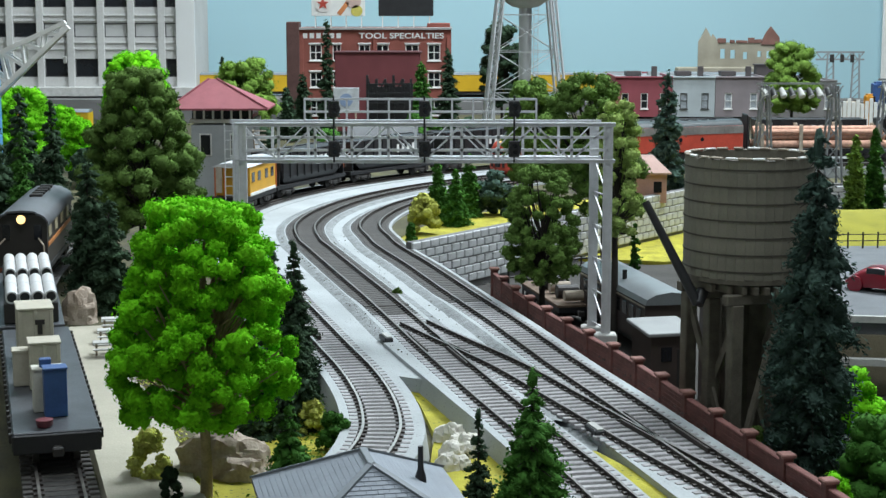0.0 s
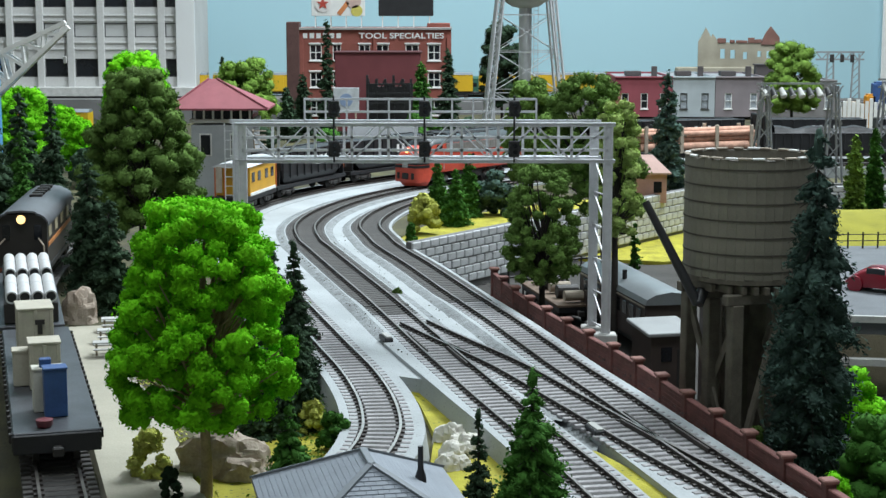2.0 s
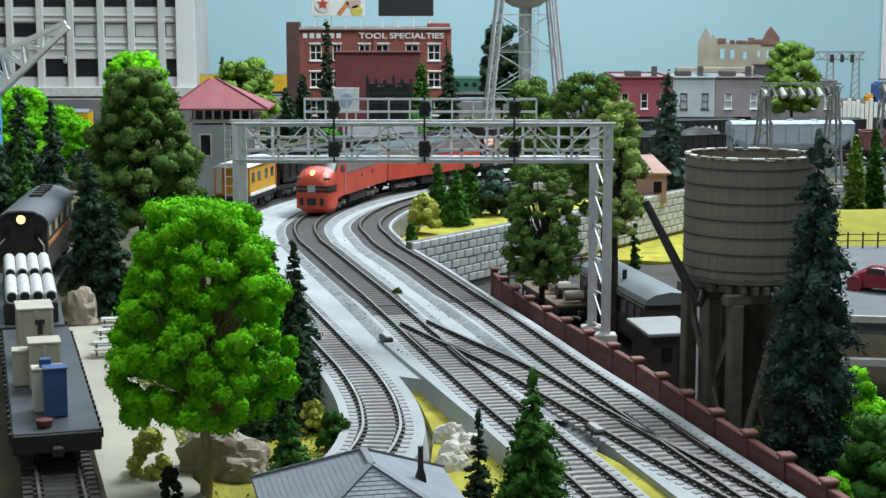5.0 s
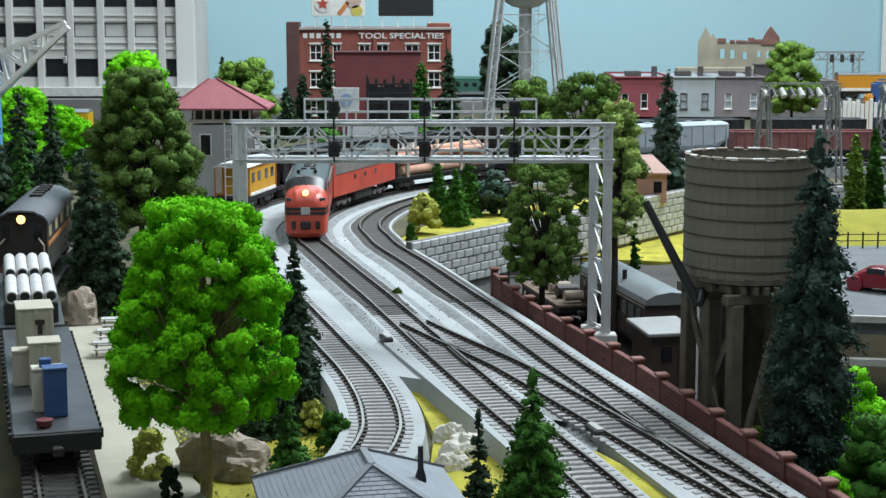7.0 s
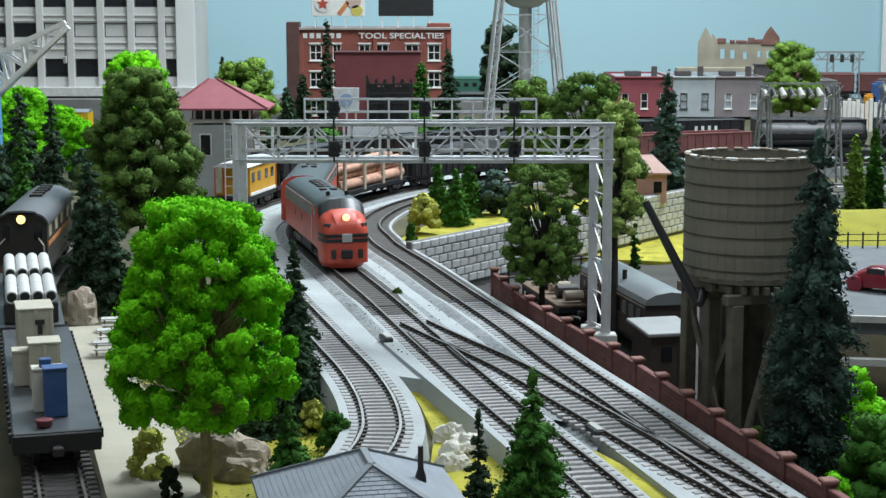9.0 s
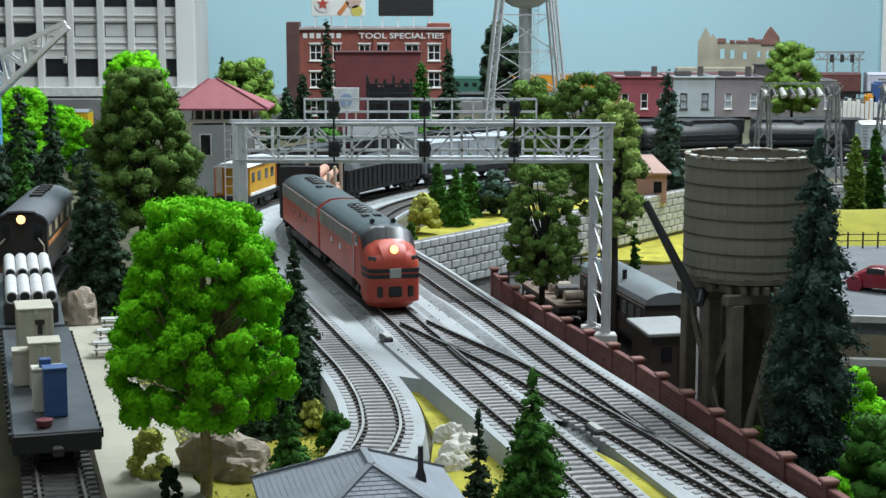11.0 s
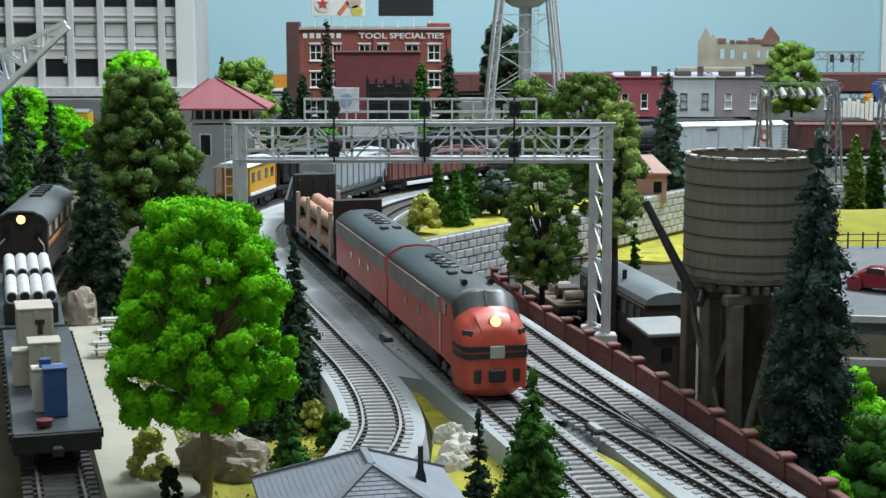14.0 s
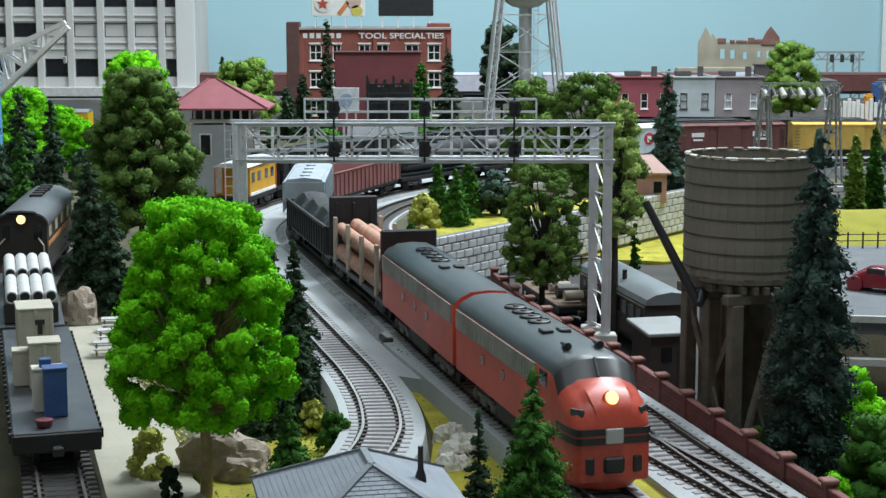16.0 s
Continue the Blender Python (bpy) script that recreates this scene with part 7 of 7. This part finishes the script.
    for s in (-1, 1):
        for y in (-14, 14):
            w = part("wheel", Shape().rod((s * 6.6, y, 3.7), (s * 9.0, y, 3.7), 3.7, n=18), M_BLACK, car, smooth=True)
            part("hub", Shape().rod((s * 8.8, y, 3.7), (s * 9.3, y, 3.7), 1.7, n=14), M_SILVER, w)
            part("fender", Shape().lathe([(5.4, -1.8), (5.8, 0), (5.0, 1.9)], (s * 7.8, y, 4.6), 18, Matrix.Rotation(radians(90), 3, "Y")), red, car, smooth=True)
        part("headlight", Shape().rod((s * 6.4, -20.0, 8.2), (s * 6.4, -22.0, 8.0), 1.6, n=14), M_WHITE, car)
        part("side_window", Shape().box((s * 7.7, 0, 14.0), (1.0, 13, 4.0), 0.4, Matrix.Rotation(radians(s * -14), 3, "Y")), M_GLASS, car)
    part("windscreen", Shape().box((0, -8.0, 14.2), (11.5, 0.9, 4.2), 0.4, Matrix.Rotation(radians(-38), 3, "X")), M_GLASS, car)
    for y in (-23.8, 24):
        part("bumper", Shape().box((0, y, 4.6), (15, 1, 1.6), 0.4), M_SILVER, car)


def build_lamp_bridges():
    for i, (x, y, zt, w) in enumerate(((338, 1760, 106, 74), (470, 1770, 110, 60))):
        t = thing("floodlight_gantry", x, y, -8, label="grey lattice gantry carrying white floodlights over the back line", category="gantry", group="floodlight gantries")
        g = mat("gantry_grey", (0.30, 0.31, 0.32), 0.5, 0.3, 0.15, 60)
        for xx in (0, w):
            for dy in (-14, 14):
                part("leg", Shape().bar((xx - 7, dy, 0), (xx + 3, dy * 0.4, zt + 6), 2.0), g, t)
                part("leg", Shape().bar((xx + 14, dy, 0), (xx + 8, dy * 0.4, zt + 6), 2.0), g, t)
            for k in range(5):
                z = 12 + k * 20
                part("lacing", Shape().bar((xx - 5, -10, z), (xx + 12, -10, z + 20), 1.2), g, t)
                part("lacing", Shape().bar((xx + 12, -10, z), (xx - 4, -10, z + 20), 1.2), g, t)
        for dz in (0, 8):
            part("beam", Shape().bar((-4, 0, zt + dz), (w + 12, 0, zt + dz), 2.0), g, t)
        for k in range(8):
            xx = 2 + k * (w - 6) / 7
            # every other housing is pale, painting the white highlights on black housings
            sp = part("floodlight", Shape().rod((xx, -3, zt + 3), (xx + 2.5, -8, zt - 5), 2.4, 3.8, n=14), M_BLACK if k % 2 else M_CONC, t, "conical floodlight")
            part("lens", Shape().rod((xx + 2.5, -8, zt - 5), (xx + 2.7, -8.4, zt - 5.6), 3.5, n=14), M_WHITE, sp, "white lamp glass")
    t = thing("signal_gantry", 690, 2950, 10, label="grey steel signal gantry far behind the row houses", category="gantry")
    g = MATS["gantry_grey"]
    for xx in (0, 46):
        for dx in (-5, 5):
            part("leg", Shape().bar((xx + dx * 1.6, 0, 0), (xx + dx, 0, 92), 2.6), g, t)
        for k in range(7):
            part("lacing", Shape().bar((xx - 6, 0, k * 12), (xx + 6, 0, k * 12 + 12), 1.4), g, t)
    for z in (82, 95):
        part("beam", Shape().bar((-26, 0, z), (60, 0, z), 3), g, t)
    for k in range(8):
        part("lacing", Shape().bar((-26 + k * 10.7, 0, 82 if k % 2 else 95), (-15.3 + k * 10.7, 0, 95 if k % 2 else 82), 1.8), g, t)
    for k in range(3):
        part("signal_head", Shape().box((2 + k * 18, -3, 84), (7, 3, 14), 1), M_TRUCK, t)


# ---------------------------------------------------------------- far line with two passing trains
FAR_Y, FAR_Z, FAR_SPEED = 2960.0, 22.0, 151.0
FAR = []


def far_x(px_x):
    return (px_x - 784) / 2914.0 * 2990


def simple_car(name, label, body, L, roof=None, stripe=None, windows=False, nose=False):
    """A far car seen from its side: body, roof, bogies and windows."""
    t = thing(name, 0, FAR_Y, FAR_Z, 0, label=label, category="railway car")
    freight_base(t, L)
    part("body", Shape().box((0, 0, 28), (33, L - 4, 30), 1.2), body, t)
    part("roof", Shape().loft([[(x, y, z) for x, z in ((-17, 43), (-10, 46), (0, 47), (10, 46), (17, 43), (0, 42))] for y in (-L / 2 + 2, L / 2 - 2)]), roof or body, t)
    if windows:
        for k in range(int(L / 16)):
            for s in (-1, 1):
                part("window", Shape().box((s * 16.6, -L / 2 + 14 + k * (L - 28) / max(1, int(L / 16) - 1), 32), (0.8, 8, 7), 0.2), M_GLASS, t)
    else:
        for s in (-1, 1):
            part("door", Shape().box((s * 16.9, 0, 28), (0.8, 26, 27), 0.2), body, t)
    if stripe:
        for s in (-1, 1):
            part("stripe", Shape().box((s * 16.8, 0, 17), (0.6, L - 8, 5), 0.1), stripe, t)
    return t


def build_far_line():
    tk = thing("far_track", 0, 0, 0, label="far elevated line on a grey bank behind the town", category="track", kind="structure")
    part("bank", Shape().box((0, FAR_Y, FAR_Z / 2 - 12), (3400, 60, FAR_Z + 17), 1.0), mat("deck_dark", (0.16, 0.16, 0.16), 0.85, 0, 0.2, 20), tk)
    for s in (-8.6, 8.6):
        part("rail", Shape().box((0, FAR_Y + s, FAR_Z - 1.2), (3400, 1, 2.4)), M_RAIL, tk)
    part("sleepers", Shape().box((0, FAR_Y, FAR_Z - 3.0), (3400, 30, 1.4)), M_TIEDARK, tk)
    gold = mat("coach_gold", (0.60, 0.37, 0.015), 0.5, 0, 0.1, 40)
    amber = mat("engine_amber", (0.60, 0.26, 0.02), 0.5, 0, 0.1, 40)
    grey = mat("far_roof_grey", (0.20, 0.22, 0.23), 0.6)
    x = far_x(848) + FAR_SPEED * 3.5
    for k in range(5):
        L = 230
        t = simple_car("yellow_coach", "golden yellow passenger coach passing behind the town", gold, L, grey, None, k > 5)
        FAR.append((t, x - L / 2))
        x -= L + 7
    x = far_x(806) + FAR_SPEED * 11.5
    kinds = [("amber_engine", "amber yellow diesel engine with grey roof on the far line", amber, 178, grey, M_WHITE), ("far_boxcar", "maroon boxcar on the far line", M_MAROON, 150, None, None), ("far_boxcar", "maroon boxcar on the far line", M_MAROON, 150, None, None), ("far_boxcar", "maroon boxcar on the far line", M_MAROON, 150, None, None), ("far_boxcar", "pale lilac-grey boxcar on the far line", mat("far_pale", (0.48, 0.48, 0.56), 0.6), 170, None, None), ("far_boxcar", "pale lilac-grey boxcar on the far line", MATS["far_pale"], 170, None, None), ("far_boxcar", "maroon boxcar on the far line", M_MAROON, 150, None, None), ("far_boxcar", "blue-grey boxcar on the far line", M_HOPPER, 150, None, None), ("far_boxcar", "maroon boxcar on the far line", M_MAROON, 150, None, None)]
    for nm, lab, m, L, rf, st in kinds:
        t = simple_car(nm, lab, m, L, rf, st)
        FAR.append((t, x + L / 2))
        x += L + 7
    # still cars and goods beyond the town
    g = simple_car("green_coach", "dark green coach standing beyond the factory", mat("coach_green", (0.03, 0.11, 0.075), 0.5), 260, None, MATS["coach_silver"], True)
    g.matrix_basis = pose(0.05, 3.03, 0.012, 0, 0, 90)
    y = simple_car("gold_coach", "golden yellow coach standing before the office block", gold, 240, grey, None, True)
    y.matrix_basis = pose(-0.62, 2.35, -0.005, 0, 0, 90)
    blue = MATS["crate_blue"]
    for xx, w, h, m, lab in ((640, 30, 38, M_STAKE, "tan"), (667, 15, 50, amber, "amber"), (683, 26, 69, blue, "blue"), (703, 17, 58, amber, "amber"), (722, 28, 46, M_STAKE, "tan")):
        o = part("goods_crate", Shape().box((0, 0, h / 2), (w, 16, h), 0.6).box((0, 0, h + 1), (w * 0.7, 12, 4), 0.4), m, None)
        o.matrix_basis = pose(xx * MM, 2.58, -0.002)
        tagged(o, lab + " painted goods crate beside the back street", "crate")
    fn = thing("board_fence", 612, 2540, -18, 0, label="weathered white board fence before the goods crates", category="fence")
    for k in range(17):
        part("board", Shape().box((k * 6.8, 0, 28 + (k * 7 % 5)), (5.4, 1.4, 56 + (k * 7 % 5) * 2), 0.3), M_WHITE, fn)
    for z in (16, 44):
        part("rail", Shape().box((54, 1.6, z), (114, 1.6, 3), 0.2), M_STAKE, fn)


def far_motions():
    for t, x in FAR:
        rows = [(k * 4.0, pose((x - FAR_SPEED * 4.0 * k) * MM, FAR_Y * MM, FAR_Z * MM, 0, 0, 90)) for k in range(5)]
        walk(t, rows)


# ---------------------------------------------------------------- room
def build_room():
    wall = mat("room_wall", (0.55, 0.55, 0.53), 0.9, 0, 0.05, 2)
    x0, x1, y0, y1, z0, z1 = -2300, 4300, -1500, 3460, -900, 1750
    o = part("backdrop", Shape().box(((x0 + x1) / 2, y1 + 20, 400), (x1 - x0, 40, 2700)), M_SKY, None)
    tagged(o, "pale blue painted sky backdrop wall behind the layout", "backdrop", kind="structure")
    for nm, c, s in (("wall_left", (x0 - 20, 980, 425), (40, 4960, 2650)), ("wall_right", (x1 + 20, 980, 425), (40, 4960, 2650)), ("wall_behind", (1000, y0 - 20, 425), (6600, 40, 2650))):
        tagged(part(nm, Shape().box(c, s), wall, None), "plain pale painted room wall", "wall", kind="structure")
    tagged(part("ceiling", Shape().box((1000, 980, z1 + 20), (6640, 5000, 40)), M_WHITE, None), "plain white ceiling of the layout room", "ceiling", kind="structure")
    tagged(part("floor", Shape().box((1000, 980, z0 - 20), (6640, 5000, 40)), mat("room_floor", (0.2, 0.19, 0.18), 0.8, 0, 0.2, 5), None), "plain grey floor of the layout room", "floor", kind="structure")
    c = part("backdrop_panel", Shape().box((950, 3440, 260), (80, 6, 640), 1), M_WHITE, None)
    tagged(c, "white trim panel at the edge of the sky backdrop", "panel", kind="structure")


build_room()
build_ground()
build_roadbed()
build_retaining_wall()
build_fence()
build_signal_bridge()
build_water_tank()
build_factory()
build_office()
build_signal_tower()
build_silver_tower()
build_town()
build_station()
build_yard()
build_left_yard()
build_parked()
build_lamp_bridges()
build_far_line()
build_plants()
build_litter()
build_train()
build_tracks()
build_track("engine_track", LEFT, 0, LEFT.length, "siding track under the flat wagon and switch engine", 0)
motions()
